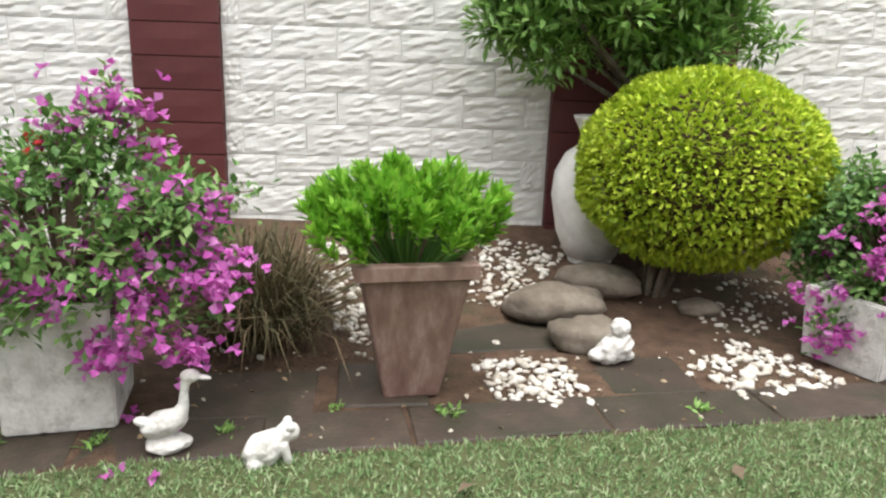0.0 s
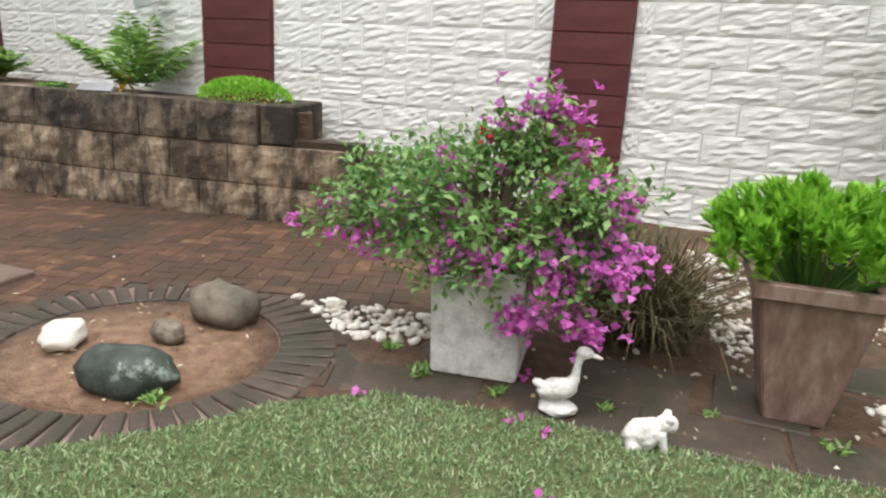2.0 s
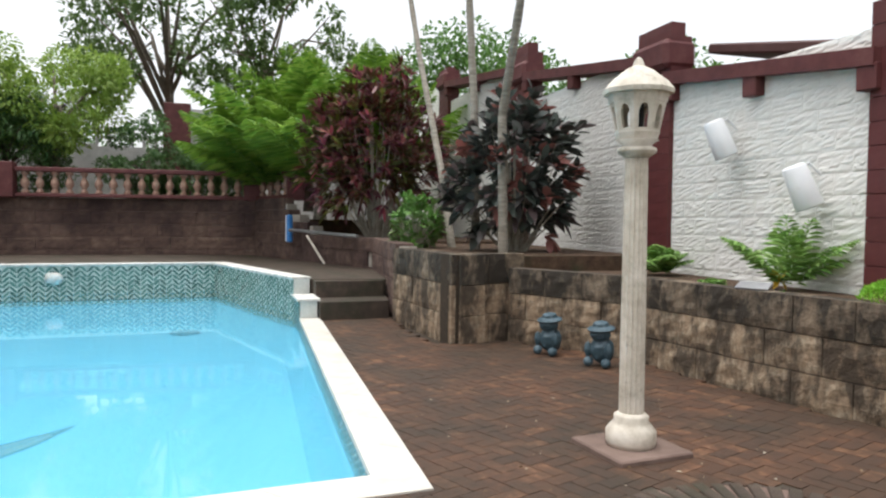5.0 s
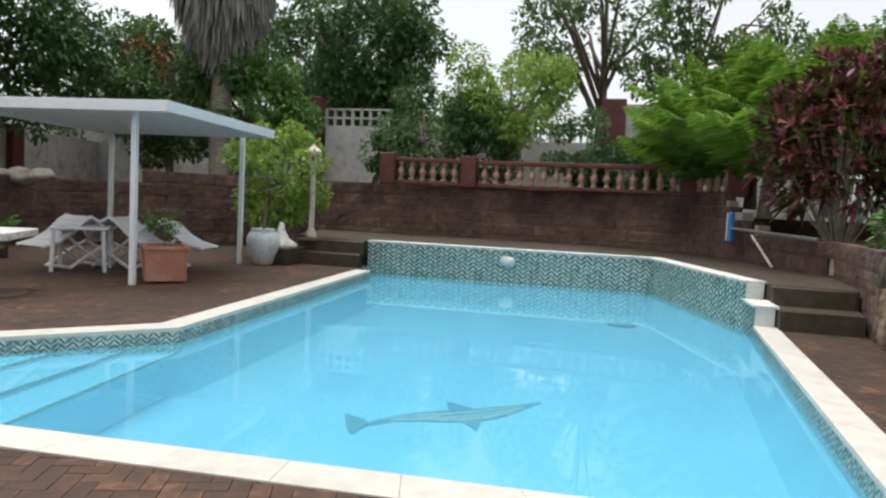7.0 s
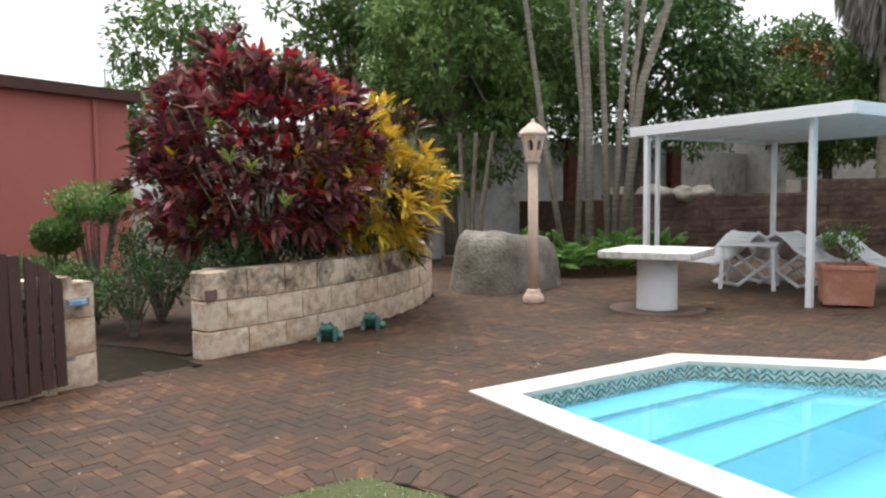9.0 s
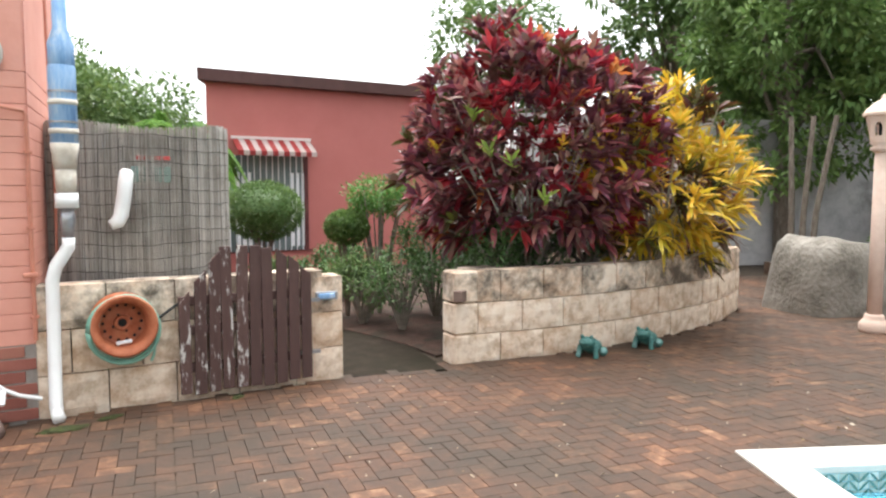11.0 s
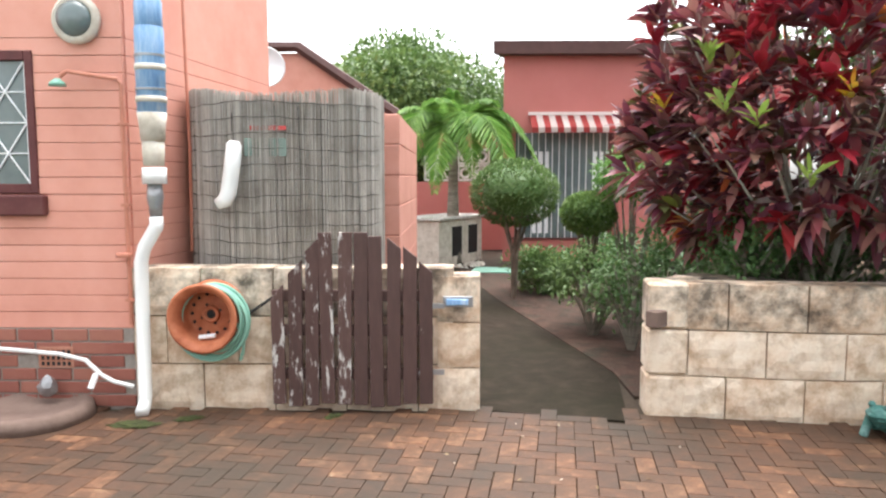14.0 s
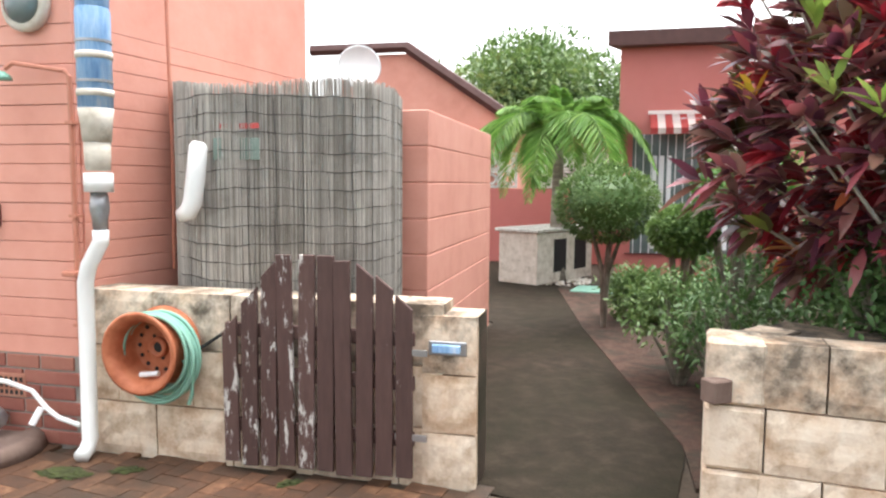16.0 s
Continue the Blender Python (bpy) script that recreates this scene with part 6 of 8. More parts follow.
for k in range(7):
    f = (k + 0.5) / 7
    a, b = Vector(roof[0]).lerp(Vector(roof[1]), f), Vector(roof[3]).lerp(Vector(roof[2]), f)
    part("purlin", box(0.05, -0.02, 2.50, (b - a).length - 0.05, 0.02, 2.56), WHITE_METAL, t, at=pose(a.x, a.y, 0, 0, 0, math.degrees(math.atan2(b.y - a.y, b.x - a.x))))
for x, y in ((-9.47, -8.66), (-13.25, -9.25), (-12.75, -11.9), (-9.05, -11.3)):
    part("post", box(-0.04, -0.04, 0, 0.04, 0.04, 2.5, 0.004), WHITE_METAL, t, at=pose(x, y, 0, 0, 0, 8))
part("post", box(-0.03, -0.03, 0, 0.03, 0.03, 2.5, 0.004), WHITE_METAL, t, at=pose(-9.2, -11.22, 0, 0, 0, 8))

t = thing("pedestal_table", pose(-7.72, -9.62, 0, 0, 0, 30), "white square table top on a round white pedestal", "table")
part("top", box(-0.6, -0.6, 0.70, 0.6, 0.6, 0.80, 0.012), WHITE_CEMENT, t)
part("pedestal", lathe([(0.27, 0), (0.265, 0.02), (0.26, 0.7)], 32), WHITE_METAL, t, smooth=True)
part("foot", lathe([(0.62, -0.02), (0.62, 0.006)], 28), CEMENT, t, "rough cement foot")

t = thing("plastic_table", pose(-10.55, -10.55, 0, 0, 0, 35), "small white plastic patio table", "table")
part("top", box(-0.42, -0.42, 0.68, 0.42, 0.42, 0.72, 0.015), WHITE_PLASTIC, t)
for sx in (-1, 1):
    for sy in (-1, 1):
        part("leg", tube([(sx * 0.36, sy * 0.36, 0.69), (sx * 0.39, sy * 0.39, 0)], 0.032, 8), WHITE_PLASTIC, t)


def lounger(m, label):
    """A slatted lounger folded into a tent: long seat panel down one side, short back down the other, legs crossed."""
    t = thing("sun_lounger", m, label, "lounger", "white sun loungers")
    seat = [(0.0, 0.88), (0.14, 0.80), (0.36, 0.60), (0.6, 0.47), (0.9, 0.40)]
    rest = [(0.0, 0.88), (-0.16, 0.80), (-0.34, 0.60), (-0.46, 0.42)]
    for s in (-1, 1):
        part("seat_rail", tube([(x, s * 0.3, z) for x, z in seat], 0.028, 7), WHITE_PLASTIC, t)
        part("back_rail", tube([(x, s * 0.27, z) for x, z in rest], 0.028, 7), WHITE_PLASTIC, t)
        part("leg", tube([(-0.42, s * 0.28, 0.44), (-0.1, s * 0.28, 0.3), (0.38, s * 0.28, 0.03)], 0.03, 7), WHITE_PLASTIC, t)
        part("leg", tube([(0.42, s * 0.25, 0.56), (0.1, s * 0.25, 0.3), (-0.3, s * 0.25, 0.03)], 0.03, 7), WHITE_PLASTIC, t)
    for line, cnt, hw in ((seat, 12, 0.3), (rest, 7, 0.27)):
        ln, at = along(line)
        for k in range(cnt):
            p, a = at(ln * (k + 0.5) / cnt)
            part("slat", box(-ln / cnt * 0.46, -hw, -0.009, ln / cnt * 0.46, hw, 0.009, 0.004), WHITE_PLASTIC, t, at=pose(p.x, 0, p.y, 0, -math.degrees(a), 0))
    for x in (0.38, -0.3):
        part("foot_bar", tube([(x, -0.3, 0.03), (x, 0.3, 0.03)], 0.028, 7), WHITE_PLASTIC, t)
    return t


lg = lounger(pose(-10.85, -10.9, 0, 0, 0, -8), "white plastic slatted lounger folded like a tent")
for x, y, a in ((-11.3, -10.45, 96), (-11.72, -9.87, 100)):
    copy_thing(lg, pose(x, y, 0, 0, 0, a))

square_planter("terracotta_planter", pose(-10.08, -8.58, 0.03, 0, 0, 42), 0.58, 0.62, 0.52, TERRACOTTA, "square terracotta planter with a small plant", 0.02, 0.05)
rng = np.random.default_rng(61)
t = thing("potted_plant", pose(-10.08, -8.58, 0.5), "sparse green plant in the terracotta planter", "plant")
cl = crown_clumps(rng, 0, 0, 0.38, 0.24, 0.24, 0.2, 12, 0.04, 0.09)
p, d = shell_points(rng, cl, 190, 0.9)
part("leaves", leaf_mesh("leaves", p, d + rng.normal(size=p.shape) * 0.5, 0.09, 0.045, L_MID, rng=rng), L_MID, t)
bm = bmesh.new()
for c in cl:
    tube([(0, 0, -0.05), (0, 0, 0.12), c[:3]], [0.012, 0.009, 0.004], 5, bm)
part("branching", bm, TWIG, t)

CERAMIC = material("blue_white_ceramic", [(0.55, 0.58, 0.58), (0.66, 0.69, 0.68), (0.25, 0.33, 0.38)], 0.3, 9, 0.1)
t = thing("ceramic_jar", pose(-13.45, -8.85, 0.0), "tall blue-white glazed jar with a stick in it", "vase")
part("body", lathe([(0.16, 0), (0.2, 0.03), (0.31, 0.35), (0.33, 0.5), (0.28, 0.63), (0.23, 0.68), (0.26, 0.72), (0.2, 0.72), (0.2, 0.6)], 24), CERAMIC, t, smooth=True)
part("stick", tube([(0, 0, 0.3), (-0.03, 0.02, 1.3)], 0.03, 6), TWIG, t)
t = thing("garden_cone", pose(-14.0, -8.75, 0.0), "white cement cone ornament on a dark block", "ornament")
part("block", box(-0.4, -0.35, 0, 0.4, 0.35, 0.34, 0.02), SLAB, t)
part("cone", lathe([(0.34, 0.34), (0.33, 0.40), (0.16, 0.52), (0.07, 0.7), (0.055, 0.82), (0.03, 0.84)], 20), WHITE_CEMENT, t, smooth=True)
bm = blob(1.0, 1.0, 1.0, 0.06, 1.1, 5, 4)
for v in bm.verts:
    q = v.co / (abs(v.co.x) ** 5 + abs(v.co.y) ** 5 + abs(v.co.z) ** 7) ** (1 / 5.4)
    k = 1 - 0.14 * max(0.0, q.z)
    v.co = Vector((q.x * 0.98 * k, q.y * 0.62 * k, 0.9 * q.z * (0.96 + 0.08 * q.x))) * (1 + 0.05 * noise.fractal(q * 1.6, 1.0, 2.0, 4))
solid("boulder", bm, BOULDER, "large flat-topped grey boulder beside the lamp", "boulder", smooth=True, m=pose(-7.15, -12.55, 0.02, 0, 0, 20))
for k, (x, y, r) in enumerate(((-13.1, -14.3, 0.4), (-14.2, -13.8, 0.35), (-13.6, -13.8, 0.3), (-12.9, -15.3, 0.35))):
    solid("rockery_stone", blob(r * 1.3, r, r * 0.7, 0.25, 1.4, k, 3), BOULDER, "rough grey rockery stone on the wall", "stone", smooth=True, m=pose(x, y - 1.3, 1.5, 0, 0, 30 * k))

t = thing("pool_brush", pose(-16.3, 0.2, 1.12, 0, 0, 21), "blue pool brush and grey pole on wall brackets", "pool brush")
part("head", box(-0.06, -0.14, -0.22, 0.06, -0.02, 0.38, 0.03), BLUE_PLASTIC, t, "blue brush head")
part("bristles", box(-0.1, -0.13, -0.2, -0.06, -0.03, 0.36), WHITE_PLASTIC, t)
part("pole", tube([(0.0, -0.1, 0.05), (1.3, -0.1, 0.02), (2.9, -0.1, -0.02)], 0.034, 8), STEEL, t)
part("net_pole", tube([(0.9, -0.12, -0.05), (1.7, -0.14, -0.58)], 0.022, 8), CREAM_CEMENT, t)

# ================= planting round the pool =================
def croton(name, m, rx, ry, rz, zc, shoots, per, ll, lw, mats, seed, label, bare=0.0):
    """Rosettes of strap leaves on a rounded bush; mats is a list of (material, share, label)."""
    rng = np.random.default_rng(seed)
    t = thing(name, m, label, "shrub")
    d = rng.normal(size=(shoots, 3))
    d /= np.linalg.norm(d, axis=1, keepdims=True)
    d[:, 2] = np.where(d[:, 2] < -0.85, -d[:, 2], d[:, 2])
    k = rng.uniform(0.25, 1.0, shoots) ** 0.45 * (1 + 0.32 * np.array([noise.noise(Vector(v) * 2.2 + Vector((seed, 0, 0))) for v in d]))
    tips = d * k[:, None] * np.array([rx, ry, rz]) + np.array([0, 0, zc])
    low = tips[:, 2] < bare
    tips[low, 2] = bare + (bare - tips[low, 2]) * 1.6
    ways = d + np.array([0, 0, 0.55])
    val = np.array([noise.noise(Vector(v) * 2.6 + Vector((0, seed, 0))) for v in tips]) + rng.normal(size=shoots) * 0.22
    pick = (np.argsort(np.argsort(val)) + 0.5) / shoots
    lo = 0.0
    for mt, share, lb, test in mats:
        sel = (pick >= lo) & (pick < lo + share)
        if test is not None:
            sel = sel & np.array([test(q) for q in tips])
        lo += share if test is None else 0
        if sel.sum() == 0:
            continue
        p, w, l, b = rosettes(rng, tips[sel], ways[sel], per, ll, lw)
        part("leaves", leaf_mesh("leaves", p, w, l, b, mt, rng=rng, droop=0.22, split=2), mt, t, lb)
    bm = bmesh.new()
    for q in tips[:: max(1, shoots // 40)]:
        tube([(q[0] * 0.1, q[1] * 0.1, -0.1), (q[0] * 0.5, q[1] * 0.5, q[2] * 0.45), tuple(q)], [0.02, 0.013, 0.005], 6, bm)
    part("branching", bm, BARE_STEM, t, "pale bare stems")
    return t


croton("croton_bush", pose(-14.8, 1.75, 0.98), 1.2, 1.45, 1.5, 1.85, 640, 10, 0.28, 0.065, [(L_CROTON, 0.45, "dark red leaves", None), (L_CROTON_GREEN, 0.55, "green and red leaves", None)], 71, "dark red and green croton bush above the wall", 0.6)
croton("dusky_shrub", pose(-10.1, 2.85, 0.98), 0.9, 0.95, 1.1, 1.15, 230, 9, 0.27, 0.11, [(L_PURPLE, 0.86, "dusky dark leaves", None), (L_PINK, 0.14, "pinkish new leaves", None)], 72, "open shrub with large dusky leaves")
croton("low_shrub", pose(-11.6, 1.75, 0.98), 0.75, 0.4, 0.5, 0.35, 150, 8, 0.15, 0.05, [(L_MID, 0.7, "green leaves", None), (L_OLIVE, 0.3, "olive leaves", None)], 73, "low green shrub on the bed")
for pts in (((-11.7, 2.4, 0.95), (-12.4, 2.4, 2.3), (-14.0, 2.4, 4.6), (-15.4, 2.4, 7.0)), ((-10.5, 2.4, 0.95), (-10.65, 2.4, 3.0), (-10.94, 2.4, 4.7), (-11.3, 2.4, 7.2)), ((-9.4, 2.4, 0.95), (-9.5, 2.4, 2.8), (-8.94, 2.4, 4.1), (-8.3, 2.4, 6.4))):
    t = thing("slender_palm", pose(*pts[0]), "slender palm with a pale ringed trunk", "palm", "slender palms")
    o = Vector(pts[0])
    P = [Vector(q) - o for q in pts]
    ln = [P[0].lerp(P[1], k / 8) if k < 8 else P[1].lerp(P[2], (k - 8) / 8) if k < 16 else P[2].lerp(P[3], (k - 16) / 8) for k in range(25)]
    part("trunk", tube(ln, [0.064 - 0.0008 * k + (0.006 if k % 2 else 0) for k in range(25)], 10), PALM_BARK, t)
    part("fronds", frond_mesh("fronds", np.random.default_rng(int(-o.x * 10)), 9, 2.0, 0.7, 0.55, L_FROND, 30, 0.45, 0, 0.035), L_FROND, t, at=pose(*P[-1]))
for k, (x, y, z, ln, s) in enumerate(((-18.4, -0.1, 1.5, 3.5, 3), (-17.4, 0.9, 1.5, 4.1, 5), (-18.9, 0.8, 1.7, 4.5, 7), (-17.9, 2.2, 1.6, 4.6, 9))):
    t = thing("areca_palm", pose(x, y, z), "bushy areca palm with bright yellow-green fronds", "palm", "areca palms")
    part("fronds", frond_mesh("fronds", np.random.default_rng(80 + s), 44, ln, 1.35, 0.27, L_ARECA, 60, 0.75, 0.5, 0.04), L_ARECA, t)
    part("cane", tube([(0, 0, -0.1), (0.05, 0, 1.0)], [0.16, 0.08], 8), PALM_BARK, t)

tree("layered_tree", -21.2, -5.5, 1.4, 4.7, 1.75, L_LIGHT, "light green layered tree behind the balustrade", 9000, 0.16, 0.1, 5, 0.32, 40)
tree("layered_shrub", -14.95, -9.35, 0.4, 2.5, 1.0, L_LIGHT, "light green shrub behind the small lamp", 5200, 0.13, 0.06, 6, 0.12, 34)
for k, (x, y, h, r) in enumerate(((-20.6, -7.9, 3.4, 1.5), (-20.9, -6.6, 3.2, 1.4), (-20.6, -3.2, 2.6, 1.0), (-20.7, -8.7, 2.2, 0.7), (-22.5, -1.6, 3.2, 1.0))):
    tree("hedge_shrub", x, y, 1.35, h, r, L_DARK, "dark dense shrub behind the balustrade", 6500, 0.13, 0.07, 90 + k, 0.05, 34, group="hedge shrubs")
tree("broad_tree", -27.5, -13.8, 1.3, 9.5, 4.0, L_DARK, "big dark broadleaf tree beyond the wall", 10000, 0.3, 0.3, 101, 0.3, 50, airy=0.8)
tree("broad_tree", -27.0, -11.6, 1.3, 8.0, 2.6, L_DARK, "dark broadleaf tree behind the boundary wall", 9000, 0.24, 0.2, 102, 0.3, 44)
tree("airy_tree", -31, -3.6, 1.3, 11.5, 4.4, L_OLIVE, "tall airy tree with gaps of sky", 4600, 0.3, 0.22, 103, 0.42, 40, airy=0.55)
tree("airy_tree", -33, 0.2, 1.3, 11.0, 3.8, L_OLIVE, "tall airy tree with thin branches", 3200, 0.3, 0.2, 104, 0.5, 32, airy=0.5)
tree("far_tree", -34, 4.5, 1.3, 8.0, 3.5, L_OLIVE, "far green tree behind the palms", 6000, 0.3, 0.25, 105, 0.3, 46)
tree("far_tree", -30, 9.0, 1.3, 8.0, 4.0, L_MID, "far green trees beyond the white wall", 9000, 0.3, 0.25, 106, 0.25, 46)
tree("far_tree", -22, 13.0, 0.0, 7.2, 3.6, L_MID, "far green tree beyond the white wall", 8000, 0.28, 0.2, 107, 0.25, 40)
tree("far_tree", -40, -12, 1.0, 5.0, 5.0, L_DARK, "far dark tree closing the view", 8000, 0.4, 0.3, 108, 0.15, 46)
tree("far_tree", -42, 0, 1.0, 5.5, 4.0, L_OLIVE, "far tree closing the view", 6000, 0.4, 0.3, 109, 0.1, 46)
tree("far_tree", -38, -20, 1.0, 10, 5.5, L_DARK, "far dark tree closing the view", 8000, 0.4, 0.3, 110, 0.1, 46)
# dense trees behind the gazebo
tree("dense_tree", -11.0, -20.5, 0.8, 8.5, 3.2, L_OLIVE, "dense dark green tree behind the palm trunks", 15000, 0.24, 0.22, 111, 0.12, 60)
tree("dense_tree", -16.2, -19.5, 1.2, 8.0, 3.0, L_DARK, "dense dark green tree behind the gazebo", 15000, 0.24, 0.22, 112, 0.15, 60)
tree("dense_tree", -13.5, -24.0, 0.8, 9.0, 3.6, L_OLIVE, "tall tree at the back", 8000, 0.3, 0.25, 113, 0.25, 46, airy=0.8)
tree("dense_tree", -9.0, -18.2, 0.3, 7.0, 1.9, L_TREE, "dense green tree behind the croton bed", 12000, 0.2, 0.16, 114, 0.15, 50)
tree("yellowing_tree", -19.5, -15.6, 1.3, 5.0, 1.7, L_OLIVE, "olive tree with orange seed clusters", 7500, 0.2, 0.12, 115, 0.2, 36)
rng = np.random.default_rng(116)
cl = crown_clumps(rng, 0, 0, 3.9, 1.4, 1.4, 0.8, 16, 0.15, 0.3)
p, d = shell_points(rng, cl, 500, 0.9)
tagged(part("seed_clusters", leaf_mesh("seeds", p, d, 0.16, 0.08, material("orange_seed", [(0.22, 0.08, 0.02), (0.32, 0.14, 0.04)], 0.7, 5, 0), rng=rng), TERRACOTTA, bpy.data.objects["yellowing_tree"], "orange seed clusters"), kind="stuff")
tree("bright_tree", -20.4, -13.4, 1.3, 4.6, 1.7, L_MID, "bright green leafy tree behind the gazebo", 8000, 0.22, 0.12, 117, 0.15, 36)
tree("dense_tree", -25.5, -21.5, 1.3, 6.5, 3.0, L_DARK, "dense dark tree by the palm skirt", 9000, 0.28, 0.22, 118, 0.15, 50)
tree("airy_tree", -9.0, -25.5, 0.3, 10.5, 3.6, L_OLIVE, "tall airy dark tree with gaps", 6500, 0.28, 0.25, 119, 0.4, 40, airy=0.62)
tree("far_tree", -3.0, -21.5, 0.0, 6.6, 2.2, L_OLIVE, "dark green tree behind the pink house", 8000, 0.22, 0.2, 120, 0.2, 44)
tree("far_tree", 10.2, -24.8, 0.0, 5.2, 4.3, L_OLIVE, "broad round green tree behind the houses", 60000, 0.22, 0.25, 121, 0.12, 130)
# palm with a grey skirt of dead fronds
rng = np.random.default_rng(130)
t = thing("skirted_palm", pose(-19.3, -13.75, 1.3), "tall palm with a thick grey skirt of dead fronds", "palm")
n = 5200
a, zz = rng.uniform(0, 2 * math.pi, n), rng.uniform(0, 1, n)
rad = 1.3 * np.sqrt(np.clip(zz * 1.6 + 0.05, 0, 1)) * rng.uniform(0.8, 1.05, n)
p = np.column_stack([np.cos(a) * rad, np.sin(a) * rad, 4.35 + 3.2 * zz])
w = np.column_stack([np.cos(a) * 0.18, np.sin(a) * 0.18, -np.ones(n)])
part("dead_fronds", leaf_mesh("dead_fronds", p, w, rng.uniform(0.5, 1.1, n), 0.09, THATCH, rng=rng), THATCH, t, "hanging grey dead fronds")
part("trunk", tube([(0, 0, -0.2), (0, 0, 4), (0, 0, 7.6)], [0.32, 0.28, 0.3], 12), PALM_BARK, t)
part("fronds", frond_mesh("fronds", rng, 20, 2.2, 0.7, 0.5, L_OLIVE, 30, 0.6, 7.5, 0.06), L_OLIVE, t)
# cluster of pale bare trunks
for k, pts in enumerate((((-9.95, -14.8, 0.2), (-9.6, -15.0, 2.6), (-9.28, -15.2, 5.4), (-9.0, -15.4, 8)), ((-10.15, -14.65, 0.2), (-10.26, -14.57, 3.2), (-10.08, -14.7, 5.5), (-10.0, -14.7, 8)), ((-10.4, -14.5, 0.2), (-10.35, -14.5, 3.0), (-10.26, -14.57, 5.5), (-10.2, -14.6, 8)),
                        ((-10.68, -14.25, 0.2), (-10.6, -14.3, 3.2), (-10.52, -14.37, 5.5), (-10.4, -14.4, 8)), ((-10.75, -14.2, 0.2), (-10.86, -14.1, 3.2), (-10.95, -14.0, 5.6), (-11.1, -13.9, 8)), ((-10.85, -14.1, 0.2), (-11.18, -13.84, 3.8), (-11.62, -13.45, 5.6), (-12.2, -13.0, 8)), ((-11.0, -14.0, 0.2), (-11.05, -13.95, 3.8), (-11.24, -13.8, 5.6), (-11.5, -13.6, 8)))):
    o = Vector(pts[0])
    t = thing("pale_trunk_palm", pose(*o), "slender palm with a pale smooth trunk in a cluster", "palm", "cluster of pale palms")
    P = [Vector(q) - o for q in pts]
    r0 = 0.088 if k in (2, 5) else 0.062
    part("trunk", tube(P, [r0 * 1.15, r0, r0 * 0.85, r0 * 0.7], 9), PALM_BARK, t, smooth=True)
    part("fronds", frond_mesh("fronds", np.random.default_rng(140 + k), 8, 2.0, 0.7, 0.5, L_MID, 26, 0.5, 0, 0.045), L_MID, t, at=pose(*P[-1]))
for k, (x, y) in enumerate(((-9.3, -13.6), (-10.1, -13.3), (-10.9, -13.2), (-8.7, -13.9))):
    fern("fern", pose(x, y, 0.0), "low green fern clump under the palms", 22, 1.5, L_MID, 0.26, 150 + k, 1.15, 0.4, 0.03, 20)
solid("fern_bed", prism([(-8.2, -13.6), (-11.2, -12.8), (-12.2, -15.0), (-8, -16.8)][::-1], -0.05, 0.22), SOIL, "dark soil under the palms", "soil", kind="structure")
for k in range(3):
    t = thing("multi_stem_shrub", pose(-7.85 + 0.1 * k, -14.8 - 0.1 * k, 0.0), "bare pale stems behind the boulder", "shrub", "bare stems")
    part("stem", tube([(0, 0, 0), (0.05 * (k - 1.5), 0, 1.2), (0.22 * (k - 1.5), 0.05, 2.8)], [0.06, 0.05, 0.04], 7), BARK, t)

# ================= south bed croton =================
croton("red_croton_bush", pose(-2.75, -10.75, 0.7), 1.46, 1.08, 1.3, 1.25, 820, 11, 0.225, 0.062,
       [(L_CROTON_GREEN, 0.10, "bronze green leaves", None), (L_CROTON, 0.66, "dark purple-red leaves", None), (L_CROTON_TIP, 0.22, "bright red leaves", None), (L_CROTON_ORANGE, 0.02, "orange leaves", None)], 161, "large dark red croton bush filling the raised bed", 0.34)
croton("yellow_croton_bush", pose(-4.2, -11.0, 0.72), 0.98, 0.86, 1.05, 0.95, 330, 13, 0.27, 0.042, [(L_YELLOW, 0.8, "yellow and orange leaves", None), (L_CROTON_GREEN, 0.2, "dark bronze leaves", None)], 162, "bright yellow croton bush at the end of the bed")
croton("red_croton_bush", pose(-5.0, -12.1, 0.7), 0.6, 0.5, 0.7, 0.7, 90, 10, 0.2, 0.05, [(L_CROTON, 1.0, "dark red leaves", None)], 163, "small dark red croton behind the yellow one")
rng = np.random.default_rng(164)
home = np.array([-2.75, -10.75, 0.7])
for q in ((-2.93, -9.72, 2.0), (-2.25, -9.75, 1.93), (-3.6, -9.95, 1.75), (-2.45, -9.68, 1.85), (-2.1, -9.95, 2.3), (-2.75, -9.6, 1.5), (-1.75, -10.2, 2.0)):
    tip, lb = (L_YELLOW, "yellow new leaves") if q[2] in (2.0, 1.75) else (L_LIGHT, "lime green new leaves")
    p, w, l, b = rosettes(rng, np.array([q]), np.array([[0, 0.5, 1.0]]), 9, 0.19, 0.036)
    part("yellow_tip", leaf_mesh("yellow_tip", p - home, w, l, b, tip, rng=rng, droop=0.2, split=2), tip, bpy.data.objects["red_croton_bush"], lb)


# ================= houses and gate =================
def hthing(name, lx, ly, z, label, category, group="", kind="", rz=0):
    return thing(name, HOUSE @ pose(lx, ly, z, 0, 0, rz), label, category, group, kind)


house = hthing("house", 0, 0, 0, "salmon-painted brick house with a face-brick plinth", "house", kind="structure")
part("wall", prism([(0.0, -0.03), (-0.30, -2.32), (6.0, -2.32), (6.0, -0.03)][::-1], 0.0, 3.7), SALMON, house, "salmon-painted wall")
